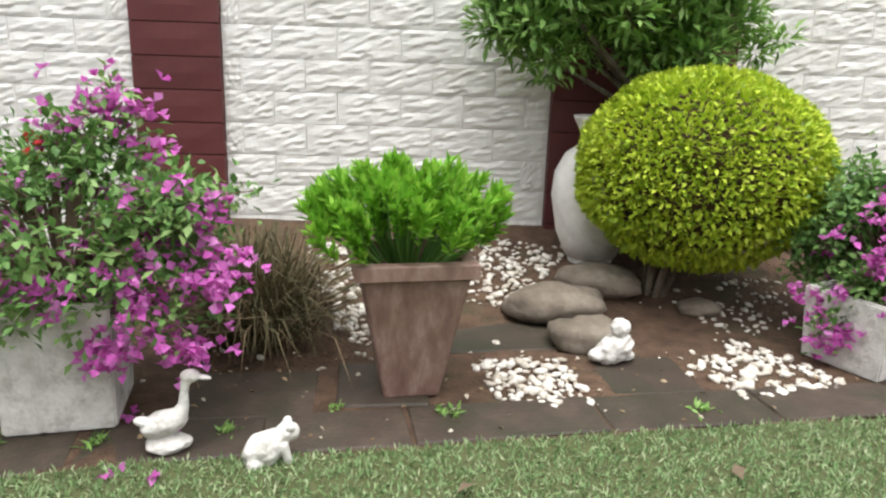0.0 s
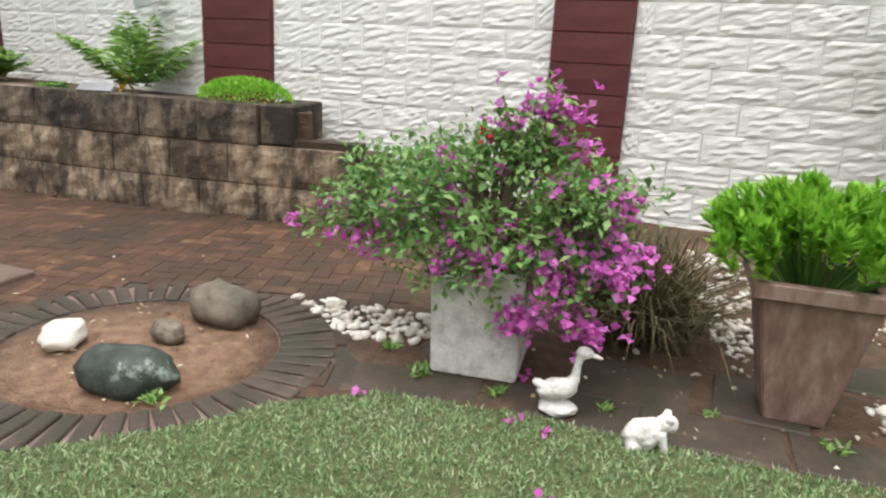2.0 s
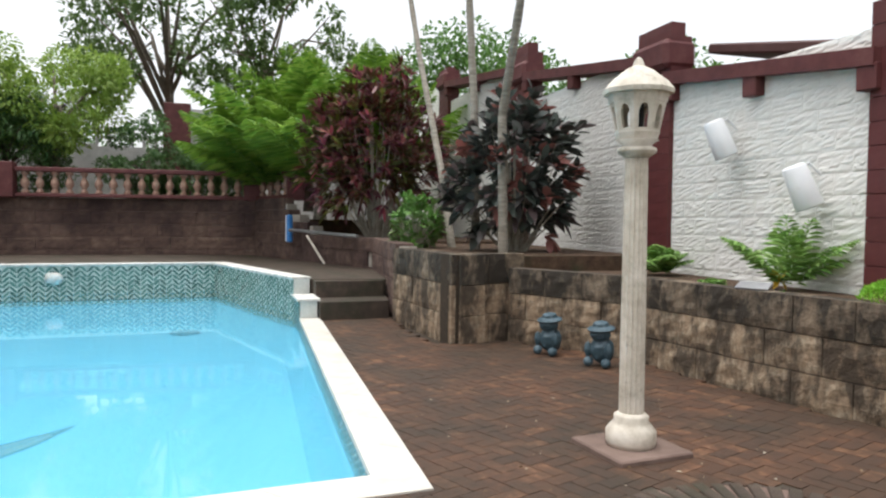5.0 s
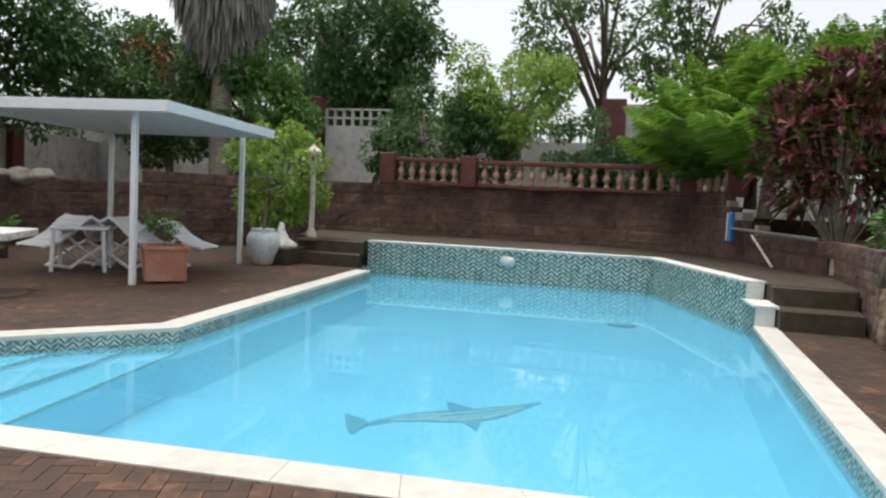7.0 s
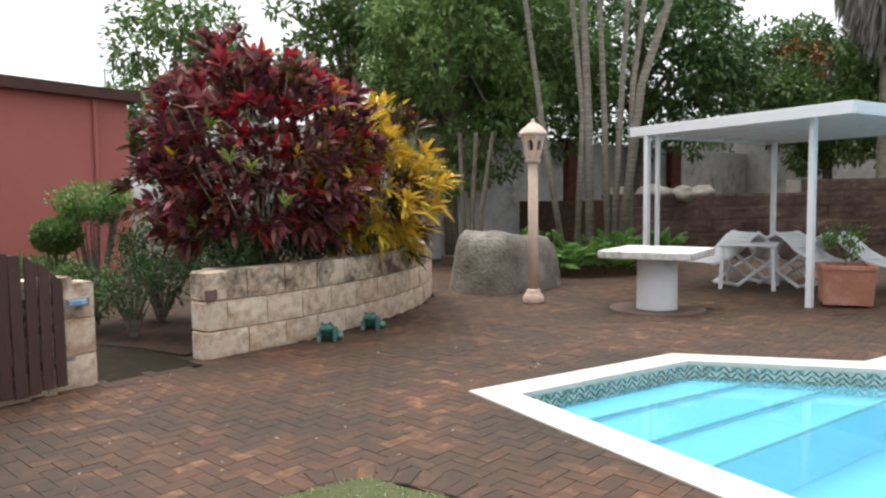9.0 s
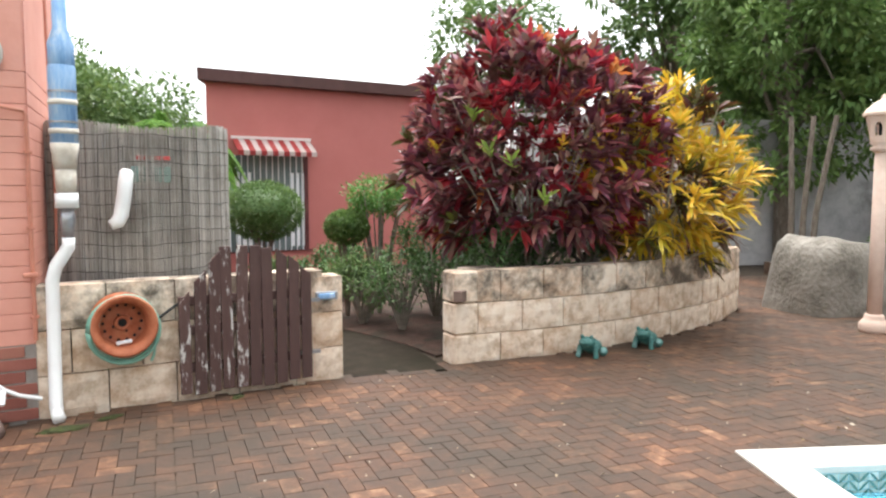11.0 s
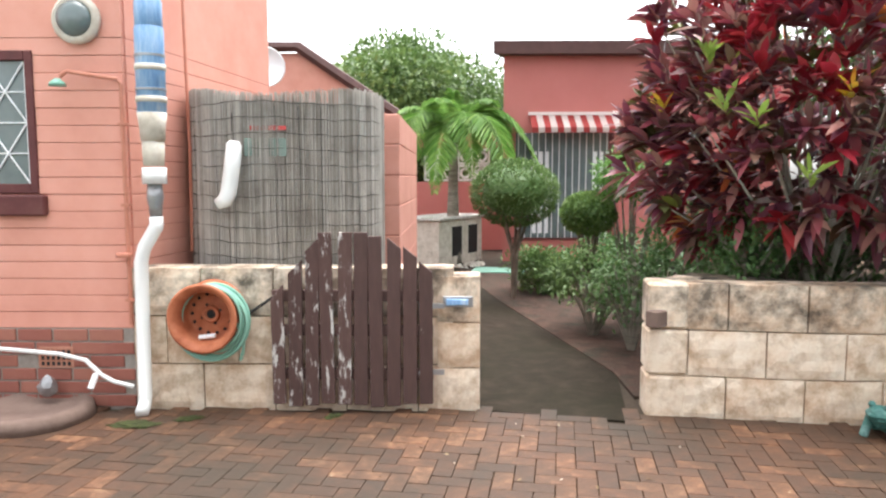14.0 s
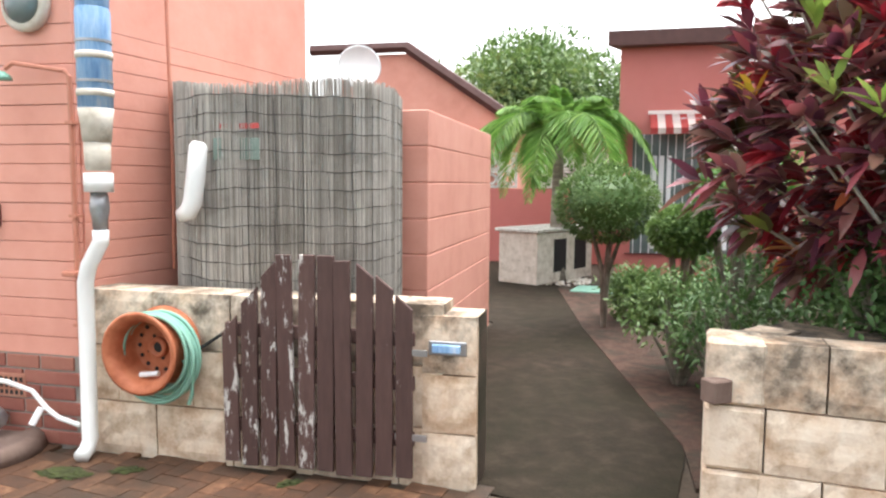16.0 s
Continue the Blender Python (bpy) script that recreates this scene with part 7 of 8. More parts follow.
# painted courses on the front, with the window's opening left free
crs = 0.107
nrow = int((2.36 - 0.52) / crs)
cm = {}
for r in range(nrow):
    z = 0.52 + r * crs
    spans = [(0.0, 4.6)] if not 1.38 < z + crs / 2 < 2.26 else [(0.0, 0.56), (1.75, 4.6)]
    for a, b in spans:
        bm = box(a, -0.03, z, b, 0.0 + rr.uniform(-0.001, 0.002), z + crs - 0.0035, 0.003)
        part("course", bm, SALMON, house)
part("plaster", box(0.0, -0.03, 0.52 + nrow * crs, 4.6, 0.001, 3.7), SALMON, house, "smooth painted upper wall")
for r in range(nrow):
    z = 0.52 + r * crs
    L0 = 2.3
    part("course", box(0.0, -0.012, z, L0, 0.008, z + crs - 0.0035, 0.003), SALMON, house, at=pose(0.0, -0.03, 0, 0, 0, -97.4))
part("plaster", box(0.0, -0.012, 0.52 + nrow * crs, 2.3, 0.0085, 3.7), SALMON, house, at=pose(0.0, -0.03, 0, 0, 0, -97.4))
plinth = hthing("brick_plinth", 0, 0, 0, "red face-brick plinth with pale mortar", "wall", kind="structure")
part("mortar", box(0.0, -0.1, -0.02, 4.6, -0.004, 0.52), GREY_MORTAR, plinth)
bme = mesh_of(box(0.004, -0.1, 0.003, 0.222, 0.006, 0.076, 0.003), "brick", RED_BRICK)
for r in range(6):
    for k in range(19):
        x = 0.0 + 0.232 * k + (0.116 if r % 2 else 0) - 0.05
        if x < -0.06 or (r in (3,) and 0.4 < x < 0.62):
            continue
        part("brick", bme, RED_BRICK, plinth, at=pose(max(0.0, x), 0, 0.086 * r + 0.004))
t = hthing("air_brick", 0.51, 0.0, 0.30, "terracotta air brick with square holes", "vent")
part("frame", box(-0.115, -0.05, -0.04, 0.115, 0.008, 0.1, 0.004), TERRACOTTA, t)
for i in range(6):
    for j in range(3):
        # no hole is cut: a black plate paints its shade
        part("hole", box(-0.095 + 0.034 * i, 0.004, -0.025 + 0.038 * j, -0.075 + 0.034 * i, 0.0095, 0.0 + 0.038 * j), BLACK, t)
# leaded window
t = hthing("window_1", 0.56, 0.0, 1.38, "small window with a lattice of pale bars", "window", kind="structure")
part("pane", box(0.04, -0.04, 0.05, 1.15, -0.022, 0.84), GLASS_DARK, t)
for a, b in (((0, 0), (0.05, 0.88)), ((1.15, 0), (1.2, 0.88)), ((0.05, 0.82), (1.15, 0.88)), ((0.05, 0.0), (1.15, 0.06))):
    part("frame", box(a[0], -0.04, a[1], b[0], 0.012, b[1], 0.004), MAROON_PLAIN, t, "brown frame")
part("sill", box(-0.05, -0.18, -0.14, 1.25, 0.05, -0.01, 0.01), MAROON_PLAIN, t, "brown sill")
bm = bmesh.new()
for k in range(4):
    x = 0.06 + 0.26 * k
    for sx in (0, 1):
        tube([(x + 0.26 * sx, -0.012, 0.06), (x + 0.26 * (1 - sx), -0.012, 0.44)], 0.006, 5, bm)
        tube([(x + 0.26 * sx, -0.012, 0.44), (x + 0.26 * (1 - sx), -0.012, 0.82)], 0.006, 5, bm)
    tube([(x, -0.012, 0.06), (x, -0.012, 0.82)], 0.006, 5, bm)
for z in (0.25, 0.44, 0.63):
    tube([(0.05, -0.012, z), (1.15, -0.012, z)], 0.005, 5, bm)
part("lattice", bm, WHITE_METAL, t, "pale metal lattice")
t = hthing("bulkhead_light", 0.26, 0.005, 2.44, "round cream bulkhead light on the wall", "wall lamp")
part("ring", lathe([(0.145, 0), (0.15, 0.03), (0.12, 0.06), (0.11, 0.05)], 28), CREAM_CEMENT, t, smooth=True, at=pose(0, 0, 0, -90, 0, 0))
part("glass", lathe([(0.112, 0.04), (0.10, 0.07), (0.06, 0.09), (0.001, 0.095)], 24), GLASS_DARK, t, "dull glass dome", True, pose(0, 0, 0, -90, 0, 0))
# drain pipe
t = hthing("drain_pipe", -0.215, 0.10, 0.0, "drain pipe, blue painted above and white below", "pipe")
part("upper_pipe", lathe([(0.085, 1.86), (0.085, 2.36), (0.06, 2.44)], 20), PIPE_BLUE, t, "peeling blue upper pipe", True)
part("upper_pipe", lathe([(0.08, 2.3), (0.08, 2.52), (0.045, 2.62), (0.045, 3.6)], 20), PIPE_BLUE, t, "peeling blue upper pipe", True)
for z in (2.0, 2.2):
    part("strap", lathe([(0.0895, z), (0.0895, z + 0.014)], 20), STEEL, t)
for z in (1.93, 2.12):
    part("band", lathe([(0.0905, z), (0.0905, z + 0.035)], 20), CREAM_CEMENT, t, "dirty cream band", True)
part("reducer", lathe([(0.07, 1.70), (0.078, 1.80), (0.088, 1.87)], 20), CREAM_CEMENT, t, "dirty cream collar", True)
part("collar", lathe([(0.06, 1.55), (0.065, 1.62), (0.065, 1.70)], 18), CREAM_CEMENT, t, smooth=True)
part("collar", lathe([(0.072, 1.44), (0.072, 1.54)], 18), PVC, t, smooth=True)
part("valve", lathe([(0.035, 1.22), (0.04, 1.30), (0.05, 1.36), (0.042, 1.44)], 16), STEEL, t, smooth=True)
part("lower_pipe", tube([(0, 0, 1.24), (0.0, 0, 1.18), (0.08, 0.0, 1.05), (0.105, 0.0, 0.96), (0.115, 0, 0.10), (0.11, 0.03, 0.05), (0.10, 0.09, 0.03)], 0.042, 14), PVC, t, "white plastic lower pipe", True)
# outdoor shower
t = hthing("outdoor_shower", 0.0, 0.03, 0.0, "painted copper shower pipe with a green rose", "shower")
part("riser", tube([(0, 0, 0.55), (0, 0, 2.05), (0.02, 0.01, 2.08), (0.30, 0.06, 2.12), (0.34, 0.07, 2.09)], 0.013, 8), COPPER, t)
part("rose", lathe([(0.05, 0), (0.045, 0.02), (0.015, 0.045)], 14), HOSE, t, "green shower rose", True, pose(0.35, 0.08, 2.03))
part("tap", box(-0.03, 0.0, 0.98, 0.06, 0.05, 1.01, 0.006), COPPER, t)
for z in (0.7, 1.3, 1.8):
    part("clip", box(-0.025, -0.035, z, 0.025, 0.016, z + 0.015), COPPER, t)
t = hthing("wall_pipe", -0.16, -0.62, 0.0, "thin rusty pipe up the side wall", "pipe")
part("pipe", tube([(0, 0, 0.95), (-0.01, 0, 1.7), (0.0, 0, 2.2), (0.02, 0, 3.6)], 0.011, 7), COPPER, t)
t = hthing("garden_hose", 0.0, 0.05, 0.0, "white hose along the plinth ending at a tap", "hose")
part("hose", tube([(1.5, 0.02, 0.42), (0.8, 0.03, 0.40), (0.45, 0.03, 0.37), (0.28, 0.03, 0.33), (0.18, 0.04, 0.24), (0.1, 0.05, 0.2), (-0.02, 0.03, 0.16)], 0.014, 7), PVC, t)
part("nozzle", tube([(0.2, 0.06, 0.25), (0.21, 0.12, 0.17)], 0.02, 7), WHITE_PLASTIC, t)
t = hthing("drain_gully", 0.55, 0.22, 0.0, "brown cement drain gully at the foot of the wall", "drain")
part("dish", lathe([(0.36, 0.0), (0.34, 0.07), (0.3, 0.09), (0.24, 0.06), (0.05, 0.04)], 20), CEMENT, t, smooth=True)
part("tap_body", blob(0.06, 0.05, 0.07, 0.3, 3, 1, 2), STEEL, t, "old round tap", at=pose(-0.02, -0.14, 0.16))
t = hthing("leaning_broom", 1.0, 0.45, 0.0, "broom handle leaning near the gully", "broom")
part("handle", tube([(-0.16, 0.08, 0.06), (0.5, -0.2, 1.2)], 0.016, 7), STEEL, t)

# gate wall and post
block_wall("gate_wall", [hp(-0.02, -0.0), hp(1.93, 0.0)], -0.02, 3, 0.46, 0.312, 0.26, CREAM_BLOCK, "cream stone garden wall beside the house", seed=41, relief=0.007, gap=0.009, lip=0.007, core=SLAB, cap=CREAM_TOP)
block_wall("gate_post", [hp(1.94, -0.01), hp(2.22, -0.01)], -0.02, 3, 0.28, 0.295, 0.27, CREAM_BLOCK, "cream stone gate post", seed=47, relief=0.007, bond=False, gap=0.009, lip=0.007, core=SLAB, cap=CREAM_TOP)
t = hthing("door_chime", -2.07, 0.02, 0.70, "small blue latch plate on the gate post", "latch")
part("plate", box(-0.07, -0.01, -0.02, 0.07, 0.02, 0.02, 0.004), PIPE_BLUE, t)
part("backing", box(-0.1, -0.02, -0.035, 0.09, 0.0, 0.035, 0.004), STEEL, t)
t = thing("call_box", pose(-1.97, -9.36, 0.62, 0, 0, 155), "small brown bell box on the bed wall", "bell")
part("case", box(-0.045, -0.05, -0.05, 0.045, 0.05, 0.05, 0.006), CEMENT, t)
part("button", box(-0.018, 0.045, -0.03, 0.018, 0.056, 0.035, 0.004), WHITE_PLASTIC, t)
gate = hthing("wooden_gate", 0, 0.055, 0.05, "open arched picket gate, brown paint peeling", "gate")
g0, g1 = 0.90, 1.93
heights = (0.72, 0.89, 1.02, 1.08, 1.09, 1.09, 1.08, 1.03, 0.96, 0.87)
for k, h in enumerate(heights):
    u = g0 + (g1 - g0) * (k + 0.5) / len(heights)
    w = rr.uniform(0.040, 0.044)
    bm = prism([(-w, -0.011), (w, -0.011), (w, 0.011), (-w, 0.011)], 0.0, h)
    slope = 0.045 if k < 3 else -0.035 if k > 6 else 0.0
    for v in bm.verts:
        if v.co.z > 0.1:
            v.co.z += slope * (-v.co.x / w)
    bmesh.ops.bevel(bm, geom=bm.edges[:], offset=0.003, segments=1, affect="EDGES")
    part("picket", bm, GATE_PEEL if k < 5 else GATE_WOOD, gate, "white paint peeling off" if k < 5 else "", at=pose(-u, 0.03 + rr.uniform(-0.004, 0.004), rr.uniform(-0.012, 0.012), 0, rr.uniform(-0.8, 0.8), rr.uniform(-2, 2)))
for z in (0.16, 0.44, 0.66):
    part("rail", box(-g1 + 0.01, -0.015, z, -g0 - 0.01, 0.015, z + 0.07, 0.004), GATE_WOOD, gate)
for z in (0.2, 0.62):
    part("hinge", box(-g1 - 0.06, 0.02, z, -g1 + 0.1, 0.035, z + 0.03), STEEL, gate)

# wheel rim hose holder
t = hthing("wheel_rim", -0.53, 0.02, 0.63, "rusty orange steel wheel fixed to the wall", "wheel rim")
turn = pose(0, 0, 0, -90, 0, 0)
part("rim", lathe([(0.185, -0.01), (0.21, 0.0), (0.18, 0.02), (0.165, 0.05), (0.165, 0.18), (0.18, 0.21), (0.21, 0.22), (0.215, 0.23), (0.2, 0.235), (0.172, 0.215), (0.155, 0.18), (0.155, 0.05), (0.15, 0.03), (0.10, 0.05), (0.05, 0.06), (0.03, 0.05)], 40), RUST, t, smooth=True, at=turn)
# slots and holes of the wheel: black discs laid on as painted shade
for k in range(14):
    a = 2 * math.pi * k / 14
    part("slot", lathe([(0.011, 0), (0.011, 0.004)], 10), BLACK, t, at=turn @ pose(0.125 * math.cos(a), 0.125 * math.sin(a), 0.044))
for k in range(4):
    a = math.pi * k / 2 + 0.4
    part("bolt_hole", lathe([(0.010, 0), (0.010, 0.004)], 10), BLACK, t, at=turn @ pose(0.062 * math.cos(a), 0.062 * math.sin(a), 0.061))
part("hub", lathe([(0.058, 0.056), (0.052, 0.082), (0.036, 0.088), (0.03, 0.058)], 24), RUST, t, smooth=True, at=turn)
part("hub_hole", lathe([(0.028, 0), (0.028, 0.004)], 16), BLACK, t, at=turn @ pose(0, 0, 0.062))
t = hthing("coiled_hose", -0.53, 0.02, 0.63, "pale green hose coiled round the wheel", "hose")
for k in range(9):
    r = 0.185 + 0.014 * (k % 4)
    y = 0.03 + 0.013 * k
    pts = [(r * math.cos(a) - 0.012 * (k % 3), y, r * (1.02 if k % 2 else 1.08) * math.sin(a) - 0.02 - 0.01 * (k % 4)) for a in (2 * math.pi * j / 28 for j in range(29))]
    part("loop", tube(pts, 0.0105, 7), HOSE, t, smooth=True)
part("tail", tube([(-0.17, 0.1, -0.05), (-0.21, 0.09, -0.15), (-0.2, 0.08, -0.24), (-0.18, 0.08, -0.29)], 0.0105, 7), HOSE, t)
part("nozzle", tube([(-0.05, 0.14, -0.12), (0.05, 0.15, -0.13)], 0.014, 8), WHITE_PLASTIC, t, "white hose nozzle")
part("tap_arm", tube([(-0.2, 0.05, -0.02), (-0.38, 0.03, 0.1), (-0.46, -0.02, 0.14)], 0.01, 6), BLACK, t)

GREEN_DULL = material("dull_green_label", [(0.14, 0.20, 0.17), (0.22, 0.27, 0.24)], 0.9, 20, 0.2)
# tank behind a reed screen
tank = hthing("reed_screen", -0.80, -0.98, 0.0, "weathered reed mat wrapped round a garden tank", "screen")
rng = np.random.default_rng(200)
V, F = [], []
cnt, RR = 1500, 0.70
for k in range(cnt):
    a = 2 * math.pi * k / cnt
    r = RR + rng.uniform(-0.012, 0.012) + 0.006 * math.sin(9 * a)
    w = 0.0026
    top = 2.06 + rng.uniform(-0.022, 0.012) + 0.03 * math.sin(3 * a)
    c, s = math.cos(a), math.sin(a)
    o = len(V)
    wob = rng.uniform(-0.006, 0.006)
    for z in (0.02, top):
        q = wob if z > 1 else 0
        for dr, dt in ((0.0, -w), (0.006, 0.0), (0.0, w)):
            V.append((c * (r + dr) - s * (dt + q), s * (r + dr) + c * (dt + q), z))
    F += [(o, o + 1, o + 4, o + 3), (o + 1, o + 2, o + 5, o + 4)]
tagged(part("reeds", quick_mesh("reeds", V, F, REED), REED, tank, "split grey reeds"), kind="stuff")
part("tank", lathe([(RR - 0.006, 0), (RR - 0.006, 1.98), (0.3, 2.02)], 40), GREY_MORTAR, tank, "dull tank behind the reeds")
for k in range(19):
    z = 0.12 + 0.103 * k
    part("wire", tube([((RR + 0.016) * math.cos(a), (RR + 0.016) * math.sin(a), z + 0.008 * math.sin(5 * a + 0.4 * k) + 0.006 * math.sin(17 * a + k)) for a in (2 * math.pi * j / 48 for j in range(49))], 0.0026, 4), WIRE, tank)
up = bmesh.new()
for k in range(30):
    a = 2 * math.pi * k / 30
    tube([((RR + 0.010) * math.cos(a + 0.01 * math.sin(3 * q + k)), (RR + 0.010) * math.sin(a + 0.01 * math.sin(3 * q + k)), 0.1 + 0.37 * q) for q in range(6)], 0.0018, 4, up)
tagged(part("upright_wire", up, WIRE, tank, "thin upright binding wire"), kind="stuff")
part("green_patch", prism([(-0.02, -0.005), (0.26, -0.005), (0.26, 0.0), (-0.02, 0.0)], 1.62, 1.74), GREEN_DULL, tank, "faded green label showing through", at=pose(-0.12, RR + 0.006, 0))
part("red_print", prism([(-0.02, -0.005), (0.22, -0.005), (0.22, 0.0), (-0.02, 0.0)], 1.79, 1.82), AWN_RED, tank, "faded red lettering showing through", at=pose(-0.12, RR + 0.006, 0))
t = hthing("plastic_bottle_float", -0.60, -0.19, 1.48, "white plastic canister hanging on the reed screen", "canister")
part("body", tube([(-0.025, 0, 0.235), (-0.02, 0, 0.21), (0.0, 0, 0.05), (0.025, 0, -0.10), (0.05, 0.005, -0.15), (0.10, 0.01, -0.175)], [0.03, 0.05, 0.052, 0.052, 0.05, 0.036], 16), PVC, t, smooth=True)
part("cord", tube([(0, -0.02, 0.3), (0, -0.03, 0.42)], 0.003, 5), WIRE, t)

# pink garden wall
pwall = hthing("garden_wall_pink", 0, 0, 0, "salmon block garden wall beside the path", "wall", kind="structure")
for r in range(8):
    z = 0.25 * r
    part("course", box(-1.60, -4.0, z + 0.003, -1.32, -1.42, min(2.0, z + 0.247), 0.006), SALMON, pwall)
part("core", box(-1.594, -3.99, 0, -1.326, -1.43, 1.99), SALMON, pwall)

# second house
FV = -7.2
h2 = hthing("pink_house", 0.19, 1.1 * FV - 0.44, -0.14, "pink plastered house with a brown fascia", "house", kind="structure")
h2.matrix_basis = h2.matrix_basis @ Matrix.Scale(1.1, 4)
part("wall", prism([(-7.45, 0.0), (-2.82, 0.0), (-4.7, -4.0), (-7.45, -4.0)], 0.0, 3.42), PINK, h2, "pink plastered wall")
part("fascia", prism([(-7.6, 0.22), (-2.64, 0.22), (-4.55, -4.1), (-7.6, -4.1)], 3.42, 3.62), ROOF_BROWN, h2, "brown fascia and eaves")
part("downpipe", tube([(-6.75, 0.06, 0), (-6.75, 0.06, 3.4)], 0.04, 8), PINK, h2)
part("downpipe", tube([(-6.95, 0.1, 3.5), (-6.95, 0.1, 4.0)], 0.015, 6), STEEL, h2, "thin aerial mast")
win = part("window", box(-4.52, -0.02, 0.5, -3.02, 0.006, 2.2), GLASS_DARK, h2, "dark barred window")
for k in range(14):
    part("bar", box(-4.5 + 0.11 * k, 0.01, 0.5, -4.487 + 0.11 * k, 0.03, 2.2), WHITE_METAL, win, "white burglar bar")
for k in range(3):
    part("blind", box(-4.54 + 0.1 * k, 0.006, 0.57, -4.48 + 0.1 * k, 0.009, 1.9), WHITE_PLASTIC, win)
    part("blind", box(-3.56 + 0.1 * k, 0.006, 0.57, -3.5 + 0.1 * k, 0.009, 1.9), WHITE_PLASTIC, win)
part("window_frame", box(-4.67, 0.0, 0.48, -2.95, 0.04, 0.5), MAROON_PLAIN, h2)
part("window_frame", box(-4.6, 0.0, 0.51, -4.53, 0.04, 2.2), MAROON_PLAIN, h2)
aw = hthing("awning", 0.19 - 3.94 * 1.1, 1.1 * FV - 0.44, 2.28, "red and white striped window awning", "awning")
aw.matrix_basis = aw.matrix_basis @ Matrix.Scale(1.1, 4)
for k in range(14):
    x = -0.7 + 0.1 * k
    bm = bmesh.new()
    q = [bm.verts.new(c) for c in ((x, 0.0, 0.3), (x + 0.1, 0.0, 0.3), (x + 0.1, 0.42, 0.06), (x, 0.42, 0.06))]
    e = [bm.verts.new(c) for c in ((x, 0.42, -0.02), (x + 0.1, 0.42, -0.02))]
    bm.faces.new(q)
    bm.faces.new((q[3], q[2], e[1], e[0]))
    bmesh.ops.solidify(bm, geom=bm.faces[:], thickness=0.01)
    part("stripe", bm, AWN_RED if k % 2 else AWN_WHITE, aw)
part("head_rail", box(-0.72, 0, 0.28, 0.72, 0.05, 0.33), AWN_WHITE, aw)
# breeze-block screen wall
sc = hthing("screen_wall", 0, -10.2, 0, "pink wall with white pierced screen blocks", "wall", kind="structure")
part("base", box(-3.2, -0.2, 0, 0.5, 0.0, 1.4), PINK, sc)
part("beam", box(-3.2, -0.2, 2.1, 0.5, 0.0, 2.4), PINK, sc)
for k in range(9):
    for j in range(2):
        x, z = -2.6 + 0.34 * k, 1.41 + 0.34 * j
        if k == 4:
            continue
        bm = bmesh.new()
        for a in range(4):
            box(-0.165, -0.1, -0.165, 0.165, -0.02, -0.12, 0, bm, pose(0, 0, 0, 0, 90 * a, 0))
        tube([(0.09 * math.cos(a), -0.06, 0.09 * math.sin(a)) for a in (2 * math.pi * i / 12 for i in range(13))], 0.03, 5, bm)
        part("screen_block", bm, WHITE_CEMENT, sc, at=pose(x, 0, z + 0.17))
# third house behind, with a gable, and a dish
h3 = hthing("gabled_house", 0, -8.5, 0, "salmon house with a brown sloping roof edge", "house", kind="structure")
bm = bmesh.new()
f = [bm.verts.new(c) for c in ((2.6, -2, 0), (-0.75, -2, 0), (-0.75, -2, 2.75), (1.15, -2, 4.05), (2.6, -2, 4.05))]
b = [bm.verts.new((v.co.x, v.co.y - 5, v.co.z)) for v in f]
bm.faces.new(f)
bm.faces.new(b[::-1])
for k in range(5):
    bm.faces.new((f[k], b[k], b[(k + 1) % 5], f[(k + 1) % 5]))
part("wall", bm, SALMON, h3)
part("verge", tube([(-0.95, -1.9, 2.72), (1.18, -1.9, 4.16), (3.2, -1.9, 4.16)], 0.12, 6), ROOF_BROWN, h3, "brown verge board")
t = hthing("satellite_dish", 1.15, -7.6, 2.4, "white round satellite dish on a post", "dish")
part("dish", lathe([(0.34, 0.07), (0.345, 0.08), (0.25, 0.03), (0.12, 0.01), (0.001, 0.0)], 28), WHITE_METAL, t, smooth=True, at=pose(0, 0, 0.92, -85, 0, 20))
part("post", tube([(0, -0.1, -2.4), (0, -0.1, 0.9)], 0.03, 8), STEEL, t)
t = hthing("cupboard", -1.35, -7.3, 0, "low open wooden cupboard in the courtyard", "cupboard", rz=-28)
part("body", box(-0.5, -1.6, 0, 0.2, 0, 0.78, 0.01), CREAM_CEMENT, t)
# black plates on the solid body paint the shaded compartments
for y in (-1.4, -0.8):
    part("opening", box(-0.506, y, 0.16, -0.5, y + 0.35, 0.66), BLACK, t)
part("top", box(-0.55, -1.65, 0.78, 0.25, 0.05, 0.83, 0.01), WHITE_CEMENT, t)

# garden palm, topiary, shrubs behind the gate
rng = np.random.default_rng(210)
px, py = hp(2.03, 7.75)
t = thing("garden_palm", pose(px, py, 0.0), "small feathery palm in a ring of pebbles", "palm")
part("trunk", tube([(0, 0, -0.05), (0.02, 0, 0.35), (0, 0.02, 1.5), (0, 0, 2.5)], [0.16, 0.12, 0.085, 0.07], 12), PALM_BARK, t, smooth=True)
part("fronds", frond_mesh("fronds", rng, 14, 2.45, 0.72, 0.95, L_FROND, 100, 0.5, 2.2, 0.025), L_FROND, t)
part("young_fronds", frond_mesh("young_fronds", rng, 6, 1.6, 1.3, 0.5, L_FROND, 80, 0.42, 2.2, 0.025), L_FROND, t)
rp = [(px + 0.55 * math.cos(a), py + 0.55 * math.sin(a)) for a in (2 * math.pi * k / 16 for k in range(16))]
pebbles("pebble_ring", rp, 160, 9, 0.03, 0.05, "ring of white pebbles round the palm")
